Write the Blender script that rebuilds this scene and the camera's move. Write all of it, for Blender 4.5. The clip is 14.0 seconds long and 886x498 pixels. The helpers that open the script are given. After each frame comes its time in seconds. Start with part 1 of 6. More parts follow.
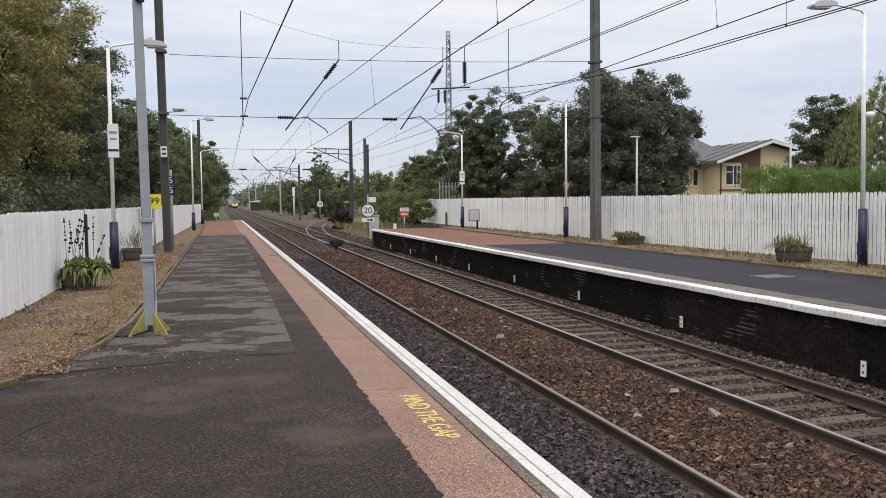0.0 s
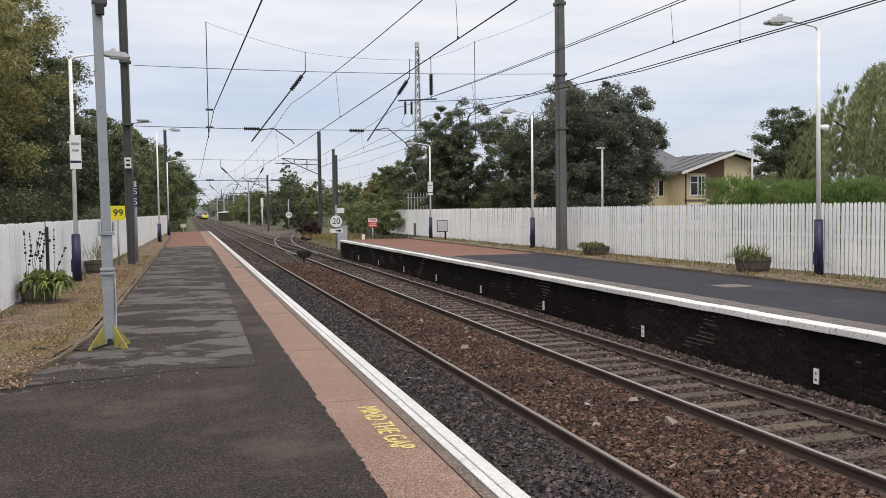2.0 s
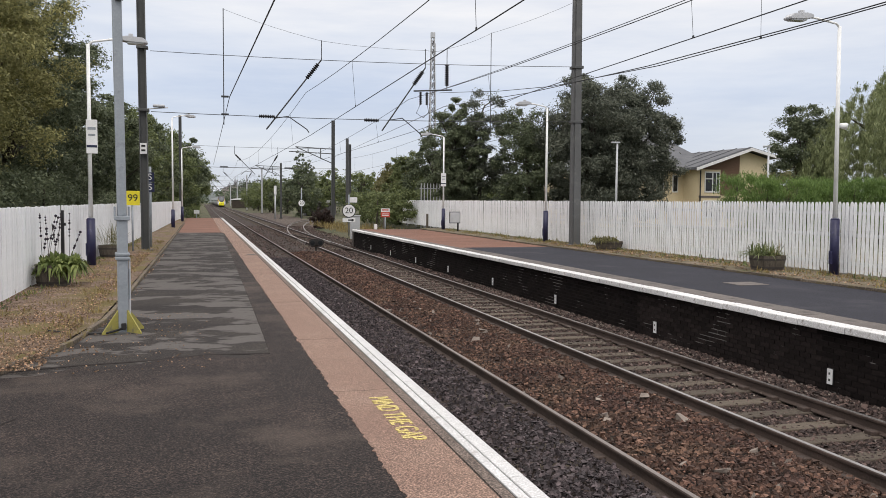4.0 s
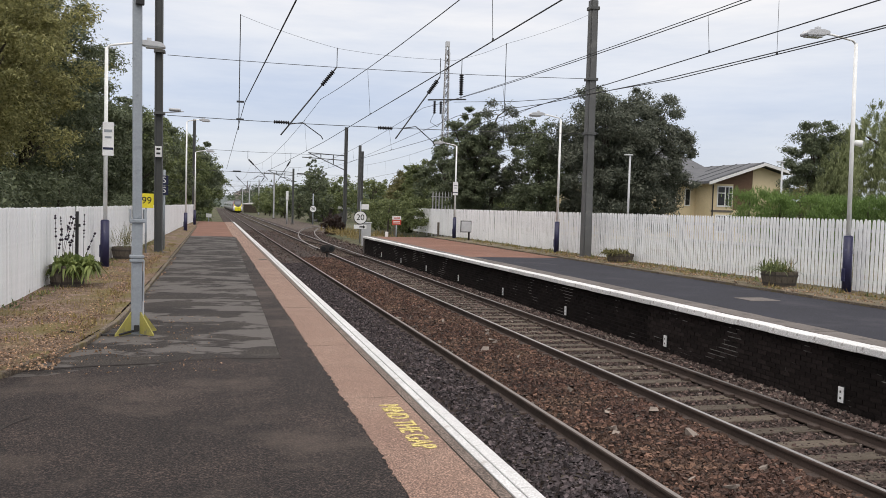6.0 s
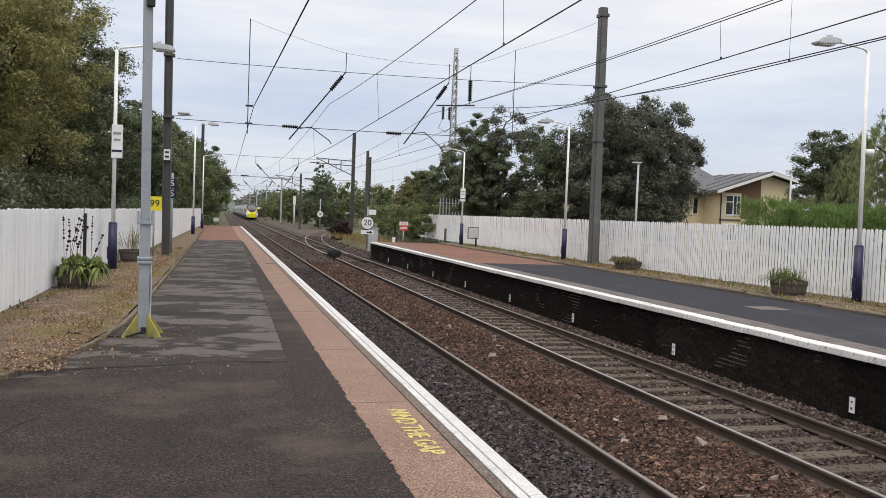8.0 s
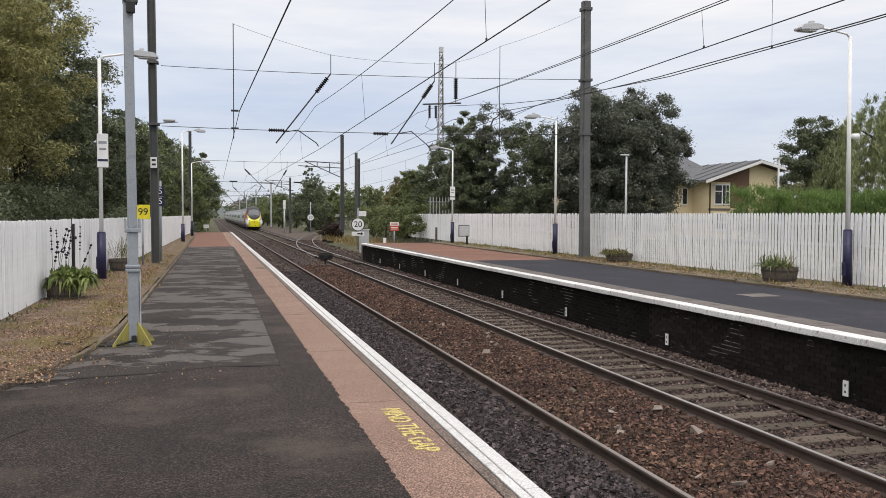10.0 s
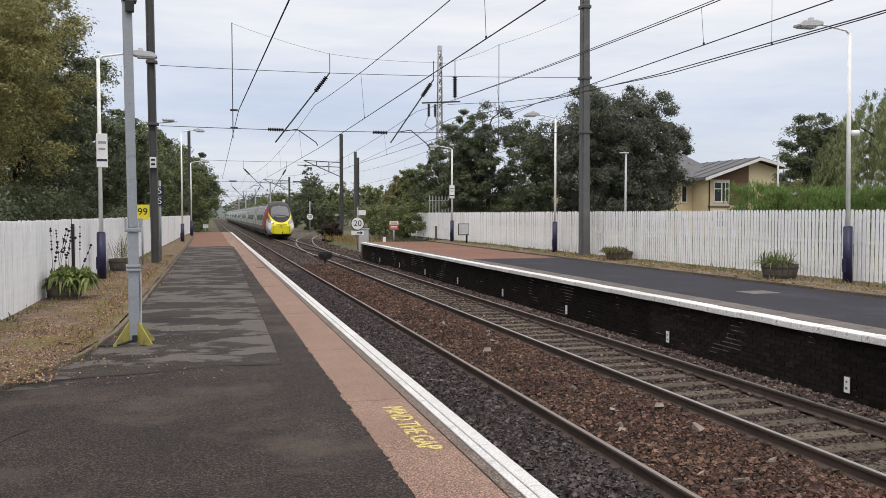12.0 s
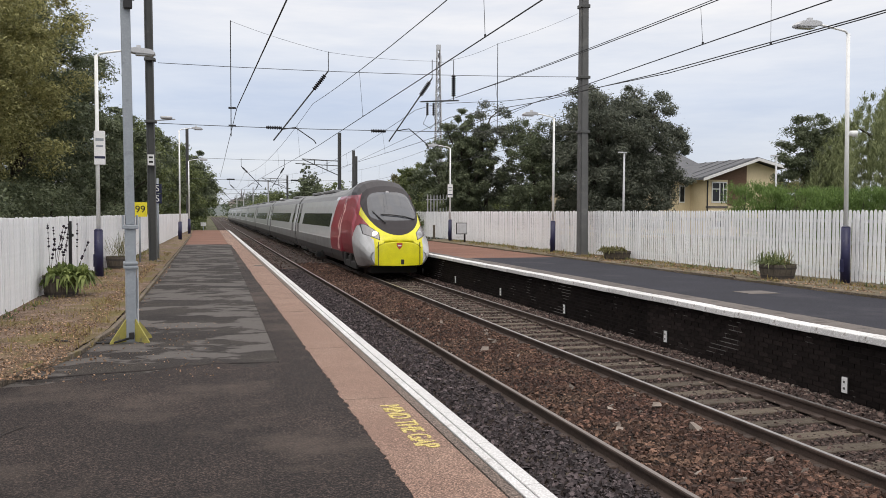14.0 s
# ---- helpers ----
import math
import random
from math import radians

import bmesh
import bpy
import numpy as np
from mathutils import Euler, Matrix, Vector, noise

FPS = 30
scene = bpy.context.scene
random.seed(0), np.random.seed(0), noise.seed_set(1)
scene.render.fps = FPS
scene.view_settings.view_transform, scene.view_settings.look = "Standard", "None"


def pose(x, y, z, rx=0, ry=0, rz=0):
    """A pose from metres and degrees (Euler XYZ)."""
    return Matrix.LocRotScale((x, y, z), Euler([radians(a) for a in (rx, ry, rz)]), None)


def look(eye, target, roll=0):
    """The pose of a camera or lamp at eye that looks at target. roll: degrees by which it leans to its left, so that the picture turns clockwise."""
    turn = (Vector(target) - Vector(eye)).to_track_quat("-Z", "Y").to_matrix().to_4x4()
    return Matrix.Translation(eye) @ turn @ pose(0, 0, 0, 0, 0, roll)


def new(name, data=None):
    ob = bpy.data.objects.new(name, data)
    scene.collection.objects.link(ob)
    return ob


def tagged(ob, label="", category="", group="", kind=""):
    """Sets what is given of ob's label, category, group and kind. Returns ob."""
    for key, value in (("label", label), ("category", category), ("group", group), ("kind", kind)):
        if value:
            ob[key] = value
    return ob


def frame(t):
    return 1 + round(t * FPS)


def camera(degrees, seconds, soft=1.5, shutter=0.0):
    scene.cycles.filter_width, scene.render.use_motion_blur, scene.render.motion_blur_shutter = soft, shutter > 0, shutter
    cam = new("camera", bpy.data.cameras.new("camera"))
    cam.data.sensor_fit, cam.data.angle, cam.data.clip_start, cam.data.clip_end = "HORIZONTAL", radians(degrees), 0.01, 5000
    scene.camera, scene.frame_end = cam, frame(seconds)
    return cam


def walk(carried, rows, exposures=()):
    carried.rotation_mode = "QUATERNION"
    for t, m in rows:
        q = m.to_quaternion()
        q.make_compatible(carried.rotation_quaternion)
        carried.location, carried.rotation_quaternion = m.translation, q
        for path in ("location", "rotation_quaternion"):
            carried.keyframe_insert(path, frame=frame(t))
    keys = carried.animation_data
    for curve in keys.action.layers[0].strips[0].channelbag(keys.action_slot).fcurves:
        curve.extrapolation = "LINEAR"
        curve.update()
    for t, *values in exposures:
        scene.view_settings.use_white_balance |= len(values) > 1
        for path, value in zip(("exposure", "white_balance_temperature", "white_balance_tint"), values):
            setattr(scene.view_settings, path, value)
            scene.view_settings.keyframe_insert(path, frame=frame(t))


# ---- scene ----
cam = camera(56.84, 14.0, soft=0.6)
EXPO = 0.25
PATH = [
    (0, (-0.0351, 0.0770, 1.6335), (5.1906, 19.3456, 0.4456), -0.585),
    (0.5, (-0.0135, -0.0193, 1.6630), (5.2951, 19.2287, 0.5082), -0.655),
    (1, (0.0169, -0.0627, 1.6709), (5.2825, 19.2043, 0.6438), -1.065),
    (1.5, (0.0338, -0.0843, 1.6742), (5.6094, 19.1026, 0.7944), -0.447),
    (2, (0.0452, -0.0547, 1.6607), (5.9727, 19.0232, 0.7133), -0.670),
    (2.5, (0.0298, -0.0412, 1.6657), (5.8826, 19.0514, 0.5619), -0.282),
    (3, (0.0361, -0.0267, 1.6637), (5.8061, 19.0857, 0.4712), -0.108),
    (5.5, (-0.0107, -0.0363, 1.6668), (5.4621, 19.1717, 0.6160), 1.505),
    (6, (-0.0124, -0.0478, 1.6718), (5.4064, 19.1803, 0.7161), 1.661),
    (6.5, (-0.0102, -0.0326, 1.6663), (5.3513, 19.2145, 0.7684), 1.848),
    (7, (-0.0183, -0.0242, 1.6708), (5.3023, 19.2369, 0.8325), 2.245),
    (7.5, (-0.0340, -0.0180, 1.6581), (5.2522, 19.2557, 0.8962), 2.649),
    (8, (-0.0237, 0.0168, 1.6457), (5.2420, 19.2945, 0.8433), 2.202),
    (10.5, (0.0112, 0.0319, 1.6227), (5.5038, 19.2455, 0.8024), 0.061),
    (11, (0.0082, 0.0386, 1.6186), (5.4986, 19.2524, 0.7893), -0.021),
    (11.5, (0.0006, 0.0294, 1.6137), (5.4687, 19.2496, 0.7866), -0.066),
    (12, (-0.0021, 0.0399, 1.6171), (5.4647, 19.2596, 0.7694), 0.001),
    (12.5, (-0.0098, 0.0431, 1.6118), (5.4510, 19.2645, 0.7660), 0.134),
    (13, (-0.0091, 0.0594, 1.6125), (5.4646, 19.2765, 0.7493), 0.165),
    (13.5, (-0.0033, 0.0550, 1.6031), (5.4808, 19.2698, 0.7566), 0.202),
    (14, (0.0002, 0.0565, 1.6061), (5.5169, 19.2611, 0.7400), 0.243),
]
walk(cam, [(t, look(eye, target, roll)) for t, eye, target, roll in PATH], exposures=[(0, EXPO, 6720, 12), (14, EXPO, 6720, 12)])

# ---- light ----
SKY_TURN = radians(150)
world = bpy.data.worlds.new("overcast_sky")
scene.world = world
world.use_nodes = True


def node_kit(tree):
    """Short ways to add and join nodes."""
    def add(kind, **values):
        n = tree.nodes.new(kind)
        for key, value in values.items():
            if key == "op":
                n.operation = value
            elif key == "blend":
                n.data_type, n.blend_type = "RGBA", value
            elif key == "kind":
                n.noise_dimensions = value
            else:
                n.inputs[int(key[1:])].default_value = value
        return n

    def join(a, i, b, j):
        tree.links.new(a.outputs[i], b.inputs[j])
    return add, join


def ramp(add, *stops):
    r = add("ShaderNodeValToRGB")
    el = r.color_ramp.elements
    while len(el) < len(stops):
        el.new(0.5)
    for e, (at, col) in zip(el, stops):
        e.position, e.color = at, (*col, 1)
    return r


def make_sky():
    tree = world.node_tree
    tree.nodes.clear()
    add, join = node_kit(tree)
    out = add("ShaderNodeOutputWorld")
    back = add("ShaderNodeBackground", i1=1.0)
    sky = add("ShaderNodeTexSky")
    sky.sky_type, sky.sun_disc, sky.sun_elevation, sky.sun_rotation = "NISHITA", False, radians(48), SKY_TURN
    dim = add("ShaderNodeMix", blend="MULTIPLY", i0=1.0)
    dim.inputs[7].default_value = (0.11, 0.11, 0.11, 1)
    join(sky, 0, dim, 6)
    co = add("ShaderNodeTexCoord")
    sep = add("ShaderNodeSeparateXYZ")
    join(co, 0, sep, 0)
    # cloud deck brighter overhead than at the horizon, as under an overcast sky
    deck = ramp(add, (0.0, (0.575, 0.62, 0.685)), (0.045, (0.60, 0.65, 0.725)), (0.13, (0.55, 0.622, 0.745)), (0.20, (0.70, 0.74, 0.80)), (0.29, (0.83, 0.835, 0.845)), (1.0, (1.62, 1.60, 1.57)))
    join(sep, 2, deck, 0)
    mp = add("ShaderNodeMapping")
    mp.inputs[3].default_value = (1.3, 1.3, 9.0)
    join(co, 0, mp, 0)
    clouds = add("ShaderNodeTexNoise", i2=2.2, i3=6.0, i4=0.6)
    join(mp, 0, clouds, 0)
    band = ramp(add, (0.34, (0.86, 0.895, 0.955)), (0.64, (1.10, 1.08, 1.05)))
    join(clouds, 0, band, 0)
    mul = add("ShaderNodeMix", blend="MULTIPLY", i0=1.0)
    join(deck, 0, mul, 6)
    join(band, 0, mul, 7)
    mix = add("ShaderNodeMix", blend="MIX", i0=0.9)
    join(dim, 2, mix, 6)
    join(mul, 2, mix, 7)
    join(mix, 2, back, 0)
    join(back, 0, out, 0)


make_sky()
sun_data = bpy.data.lights.new("sun", "SUN")
sun_data.energy, sun_data.angle, sun_data.color = 0.7, radians(25), (1.0, 0.97, 0.92)
sun = new("sun", sun_data)
sun.matrix_world = look((0, 0, 60), (14, 36, 0))


# ---- materials ----
def paint(name, stops, scale=8.0, rough=0.7, metal=0.0, bump=0.2, bump_scale=60.0, stretch=(1, 1, 1), spots=None, island=0.0, rand=0.0, coat=0.0, detail=6.0, dist=0.02, spec=0.5, speckle=0.2):
    """A surface: colours by a broad noise, fine grain, relief; spots: (colour, scale, from, to) for dirt or wear; island / rand: spread of brightness piece by piece."""
    m = bpy.data.materials.new(name)
    m.use_nodes = True
    tree = m.node_tree
    tree.nodes.clear()
    add, join = node_kit(tree)
    out, b = add("ShaderNodeOutputMaterial"), add("ShaderNodeBsdfPrincipled")
    join(b, 0, out, 0)
    b.inputs["Roughness"].default_value, b.inputs["Metallic"].default_value = rough, metal
    b.inputs["Coat Weight"].default_value = coat
    b.inputs["Specular IOR Level"].default_value = spec
    co = add("ShaderNodeTexCoord")
    mp = add("ShaderNodeMapping")
    mp.inputs[3].default_value = stretch
    join(co, 3, mp, 0)
    broad = add("ShaderNodeTexNoise", i2=scale, i3=detail, i4=0.6)
    join(mp, 0, broad, 0)
    fine = add("ShaderNodeTexNoise", i2=bump_scale, i3=3.0, i4=0.6)
    join(mp, 0, fine, 0)
    col = ramp(add, *stops)
    join(broad, 0, col, 0)
    last = (col, 0)
    grain = ramp(add, (0.36, (1 - speckle * 0.8,) * 3), (0.5, (1 - speckle * 0.15,) * 3), (0.66, (1 + speckle * 1.4,) * 3))
    join(fine, 0, grain, 0)
    g = add("ShaderNodeMix", blend="MULTIPLY", i0=1.0)
    join(*last, g, 6)
    join(grain, 0, g, 7)
    last = (g, 2)
    if spots:
        c, s, lo, hi = spots
        sn = add("ShaderNodeTexNoise", i2=s, i3=5.0, i4=0.65)
        join(mp, 0, sn, 0)
        sr = ramp(add, (lo, (0, 0, 0)), (hi, (1, 1, 1)))
        join(sn, 0, sr, 0)
        sm = add("ShaderNodeMix", blend="MIX")
        sm.inputs[7].default_value = (*c, 1)
        join(sr, 0, sm, 0)
        join(*last, sm, 6)
        last = (sm, 2)
    for spread, kind, socket in ((island, "ShaderNodeNewGeometry", "Random Per Island"), (rand, "ShaderNodeObjectInfo", "Random")):
        if spread:
            info = add(kind)
            stops = ((0.0, (0.35,) * 3), (0.55, (0.85,) * 3), (0.85, (1.4, 1.37, 1.33)), (1.0, (2.3, 2.25, 2.2))) if spread > 0.7 else ((0.0, (1 - spread,) * 3), (1.0, (1 + spread,) * 3))
            r = ramp(add, *stops)
            tree.links.new(info.outputs[socket], r.inputs[0])
            k = add("ShaderNodeMix", blend="MULTIPLY", i0=1.0)
            join(*last, k, 6)
            join(r, 0, k, 7)
            last = (k, 2)
    join(*last, b, 0)
    if bump:
        bp = add("ShaderNodeBump", i0=bump, i1=dist)
        join(fine, 0, bp, 3 if bp.inputs[3].name == "Height" else 2)
        join(bp, 0, b, b.inputs.find("Normal"))
    return m


def plain(name, colour, rough=0.5, metal=0.0, **more):
    return paint(name, ((0.3, tuple(c * 0.9 for c in colour)), (0.7, tuple(min(1, c * 1.08) for c in colour))), scale=3.0, rough=rough, metal=metal, **{"bump": 0.08, "bump_scale": 40.0, "speckle": 0.05, **more})


def glow(name, colour, strength):
    m = bpy.data.materials.new(name)
    m.use_nodes = True
    b = m.node_tree.nodes["Principled BSDF"]
    b.inputs["Base Color"].default_value = (*colour, 1)
    b.inputs["Emission Color"].default_value = (*colour, 1)
    b.inputs["Emission Strength"].default_value = strength
    return m


def leaf_paint(name, dark, light, hue=0.0):
    """Leaves: colour leaf by leaf and over larger parts of the crown, some light through them."""
    m = bpy.data.materials.new(name)
    m.use_nodes = True
    tree = m.node_tree
    tree.nodes.clear()
    add, join = node_kit(tree)
    out, b, tr, mix = add("ShaderNodeOutputMaterial"), add("ShaderNodeBsdfPrincipled"), add("ShaderNodeBsdfTranslucent"), add("ShaderNodeMixShader", i0=0.32)
    geo, co = add("ShaderNodeNewGeometry"), add("ShaderNodeTexCoord")
    noise_n = add("ShaderNodeTexNoise", i2=0.55, i3=3.0, i4=0.6)
    join(co, 3, noise_n, 0)
    s = add("ShaderNodeMath", op="MULTIPLY_ADD", i1=0.55, i2=0.0)
    tree.links.new(geo.outputs["Random Per Island"], s.inputs[0])
    s2 = add("ShaderNodeMath", op="MULTIPLY_ADD", i1=0.7)
    join(noise_n, 0, s2, 0)
    join(s, 0, s2, 2)
    c = ramp(add, (0.25, dark), (0.62, tuple((a + e) / 2 for a, e in zip(dark, light))), (0.95, light))
    join(s2, 0, c, 0)
    join(c, 0, b, 0)
    join(c, 0, tr, 0)
    b.inputs["Roughness"].default_value = 0.55
    b.inputs["Specular IOR Level"].default_value = 0.25
    join(b, 0, mix, 1)
    join(tr, 0, mix, 2)
    join(mix, 0, out, 0)
    return m


M = {}
M["tarmac"] = paint("tarmac", ((0.30, (0.0145, 0.0100, 0.0090)), (0.5, (0.0215, 0.0150, 0.0132)), (0.72, (0.0330, 0.0228, 0.0195))), scale=0.9, rough=0.86, bump=1.0, bump_scale=75, speckle=2.1, spots=((0.0820, 0.0620, 0.0510), 0.50, 0.50, 0.70), dist=0.01, spec=0.35)
M["old_tarmac"] = paint("old_tarmac", ((0.35, (0.017, 0.013, 0.012)), (0.5, (0.026, 0.021, 0.019)), (0.66, (0.038, 0.031, 0.026))), scale=1.1, rough=0.88, bump=0.7, bump_scale=58, speckle=1.2, spots=((0.100, 0.090, 0.084), 0.95, 0.50, 0.535), stretch=(0.8, 1.35, 1), dist=0.01, spec=0.35)
M["blue_tarmac"] = paint("blue_tarmac", ((0.35, (0.0153, 0.0157, 0.0236)), (0.65, (0.0234, 0.0238, 0.0345))), scale=0.8, rough=0.85, bump=0.4, bump_scale=48, speckle=0.5, spots=((0.0360, 0.0351, 0.0448), 0.5, 0.56, 0.66), dist=0.01, spec=0.3)
M["pink"] = paint("pink_surfacing", ((0.3, (0.205, 0.126, 0.096)), (0.55, (0.245, 0.158, 0.120)), (0.75, (0.285, 0.198, 0.156))), scale=1.3, rough=0.9, bump=0.6, bump_scale=85, speckle=0.75, spots=((0.1587, 0.1106, 0.0842), 3.2, 0.60, 0.74), dist=0.01)
M["red_tarmac"] = paint("red_tarmac", ((0.3, (0.145, 0.066, 0.043)), (0.6, (0.200, 0.094, 0.062)), (0.8, (0.245, 0.130, 0.092))), scale=0.5, rough=0.9, bump=0.4, bump_scale=90, spots=((0.1462, 0.0980, 0.0864), 1.2, 0.58, 0.72), dist=0.01)
M["white_edge"] = paint("worn_white_line", ((0.3, (0.54, 0.535, 0.535)), (0.7, (0.635, 0.63, 0.625))), scale=2.5, rough=0.65, bump=0.25, bump_scale=70, spots=((0.34, 0.31, 0.285), 6.0, 0.61, 0.68), rand=0.06)
M["nosing"] = paint("worn_white_nosing", ((0.3, (0.62, 0.615, 0.61)), (0.7, (0.76, 0.755, 0.75))), scale=2.5, rough=0.75, bump=0.25, bump_scale=50, spots=((0.26, 0.23, 0.21), 5.0, 0.57, 0.68), rand=0.12)
M["coping"] = paint("concrete_coping", ((0.3, (0.1040, 0.0905, 0.0827)), (0.7, (0.1528, 0.1342, 0.1225))), scale=1.6, rough=0.9, bump=0.35, bump_scale=60, spots=((0.0672, 0.0585, 0.0546), 3.0, 0.55, 0.7), rand=0.12)
M["fillet"] = paint("grey_brown_fillet", ((0.3, (0.115, 0.088, 0.074)), (0.7, (0.185, 0.145, 0.122))), scale=1.8, rough=0.95, bump=0.5, bump_scale=85, speckle=0.8)
M["joint"] = plain("dark_joint", (0.035, 0.03, 0.028), 0.95)
M["kerb"] = paint("old_kerb", ((0.3, (0.10, 0.078, 0.058)), (0.7, (0.18, 0.145, 0.112))), scale=3.4, rough=0.95, bump=0.8, bump_scale=40, rand=0.2, spots=((0.13, 0.105, 0.045), 2.5, 0.48, 0.6), speckle=0.5)
M["verge"] = paint("gravel_verge", ((0.3, (0.12, 0.080, 0.055)), (0.5, (0.20, 0.135, 0.096)), (0.7, (0.30, 0.215, 0.165))), scale=3.0, rough=0.98, bump=1.0, bump_scale=30, spots=((0.17, 0.135, 0.050), 0.9, 0.47, 0.60), dist=0.06, speckle=0.6)
M["verge_dry"] = paint("dry_verge", ((0.3, (0.11, 0.095, 0.06)), (0.5, (0.18, 0.145, 0.095)), (0.7, (0.25, 0.20, 0.15))), scale=2.0, rough=0.98, bump=0.9, bump_scale=38, spots=((0.10, 0.10, 0.045), 1.3, 0.50, 0.62), dist=0.05)
M["earth"] = paint("rough_ground", ((0.3, (0.05, 0.06, 0.028)), (0.5, (0.085, 0.085, 0.045)), (0.7, (0.14, 0.12, 0.075))), scale=0.25, rough=1.0, bump=0.9, bump_scale=6, dist=0.1)
M["bed"] = paint("ballast_bed", ((0.3, (0.029, 0.020, 0.017)), (0.6, (0.051, 0.035, 0.029)), (0.8, (0.076, 0.051, 0.042))), scale=3.5, rough=1.0, bump=1.0, bump_scale=22, dist=0.06, speckle=0.7)
M["bed_pale"] = paint("pale_siding_ballast", ((0.3, (0.062, 0.046, 0.038)), (0.6, (0.105, 0.080, 0.066)), (0.8, (0.15, 0.12, 0.10))), scale=2.5, rough=1.0, bump=1.0, bump_scale=16, dist=0.06, speckle=0.4)
M["stone_dark"] = paint("dark_ballast", ((0.3, (0.046, 0.036, 0.039)), (0.7, (0.082, 0.066, 0.070))), scale=3.0, rough=0.92, bump=0.3, bump_scale=50, island=0.75)
M["stone_rust"] = paint("rusty_ballast", ((0.3, (0.064, 0.034, 0.028)), (0.5, (0.100, 0.056, 0.041)), (0.72, (0.135, 0.086, 0.060))), scale=1.0, rough=0.95, bump=0.3, bump_scale=50, island=0.75)
M["stone_brown"] = paint("brown_ballast", ((0.3, (0.066, 0.045, 0.041)), (0.7, (0.112, 0.078, 0.068))), scale=2.0, rough=0.95, bump=0.3, bump_scale=50, island=0.75)
M["stone_pale"] = plain("pale_stone", (0.215, 0.178, 0.152), 0.9, island=0.35)
M["chip"] = paint("verge_chips", ((0.3, (0.195, 0.118, 0.074)), (0.7, (0.34, 0.232, 0.152))), scale=2.0, rough=0.95, bump=0.2, island=0.75)
M["rust"] = paint("rusty_rail", ((0.3, (0.039, 0.027, 0.022)), (0.7, (0.073, 0.049, 0.039))), scale=2.0, rough=0.85, bump=0.3, bump_scale=50)
M["railtop"] = paint("worn_rail_head", ((0.3, (0.36, 0.34, 0.33)), (0.7, (0.50, 0.48, 0.47))), scale=1.0, stretch=(4, 0.3, 1), rough=0.38, metal=0.85, bump=0.05)
M["railtop_dull"] = paint("dull_rail_head", ((0.3, (0.16, 0.135, 0.12)), (0.7, (0.27, 0.235, 0.215))), scale=1.0, stretch=(4, 0.3, 1), rough=0.5, metal=0.5, bump=0.05)
M["sleeper"] = paint("weathered_sleeper", ((0.3, (0.070, 0.054, 0.040)), (0.7, (0.122, 0.099, 0.076))), scale=3.0, stretch=(1, 6, 1), rough=0.95, bump=0.5, bump_scale=30, rand=0.25)
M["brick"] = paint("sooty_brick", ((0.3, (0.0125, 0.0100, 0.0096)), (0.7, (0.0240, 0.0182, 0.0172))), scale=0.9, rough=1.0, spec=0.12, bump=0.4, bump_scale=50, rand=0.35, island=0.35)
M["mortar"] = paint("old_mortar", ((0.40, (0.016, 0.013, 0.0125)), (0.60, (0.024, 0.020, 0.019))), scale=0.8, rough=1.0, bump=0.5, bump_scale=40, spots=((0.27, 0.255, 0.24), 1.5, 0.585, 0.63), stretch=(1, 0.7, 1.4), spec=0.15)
M["picket"] = paint("flaking_white_paint", ((0.3, (0.86, 0.865, 0.885)), (0.6, (0.93, 0.935, 0.945))), scale=2.2, speckle=0.06, stretch=(3, 3, 0.6), rough=0.6, bump=0.25, bump_scale=28, spots=((0.38, 0.35, 0.32), 4.2, 0.66, 0.71), rand=0.05, island=0.05)
M["fence_rail"] = paint("grey_white_rail", ((0.3, (0.34, 0.34, 0.35)), (0.7, (0.48, 0.48, 0.49))), scale=3.0, rough=0.8)
M["post_white"] = plain("white_lamp_post", (0.86, 0.87, 0.86), 0.45, spots=((0.55, 0.53, 0.50), 5.0, 0.68, 0.72))
M["post_blue"] = plain("navy_paint", (0.018, 0.018, 0.062), 0.45, spots=((0.06, 0.06, 0.14), 6.0, 0.6, 0.7))
M["post_grey"] = plain("galvanised_steel", (0.31, 0.34, 0.37), 0.55, metal=0.25, spots=((0.22, 0.24, 0.26), 4.0, 0.56, 0.66))
M["mast"] = plain("grey_steel_mast", (0.085, 0.088, 0.088), 0.7, spots=((0.14, 0.14, 0.135), 2.5, 0.58, 0.7))
M["mast_r"] = plain("weathered_steel_mast", (0.108, 0.110, 0.110), 0.7, spots=((0.160, 0.160, 0.152), 2.0, 0.55, 0.7))
M["yellow_paint"] = plain("dirty_yellow_paint", (0.33, 0.295, 0.075), 0.7, spots=((0.20, 0.18, 0.09), 9.0, 0.52, 0.66))
M["sign_yellow"] = plain("yellow_sign", (0.83, 0.70, 0.03), 0.5)
M["sign_white"] = plain("white_sign", (0.80, 0.80, 0.80), 0.5)
M["sign_red"] = plain("red_sign", (0.55, 0.08, 0.05), 0.5)
M["sign_navy"] = plain("navy_sign", (0.015, 0.02, 0.06), 0.5)
M["black"] = plain("black_paint", (0.016, 0.016, 0.017), 0.6)
M["lettering"] = paint("worn_yellow_lettering", ((0.3, (0.50, 0.395, 0.125)), (0.7, (0.60, 0.49, 0.19))), scale=6, rough=0.85, bump=0.3, bump_scale=80, spots=((0.27, 0.18, 0.135), 26.0, 0.56, 0.63), speckle=0.5)
M["wire"] = plain("catenary_wire", (0.05, 0.052, 0.055), 0.6, metal=0.3)
M["insulator"] = plain("dark_glazed_insulator", (0.016, 0.016, 0.019), 0.35)
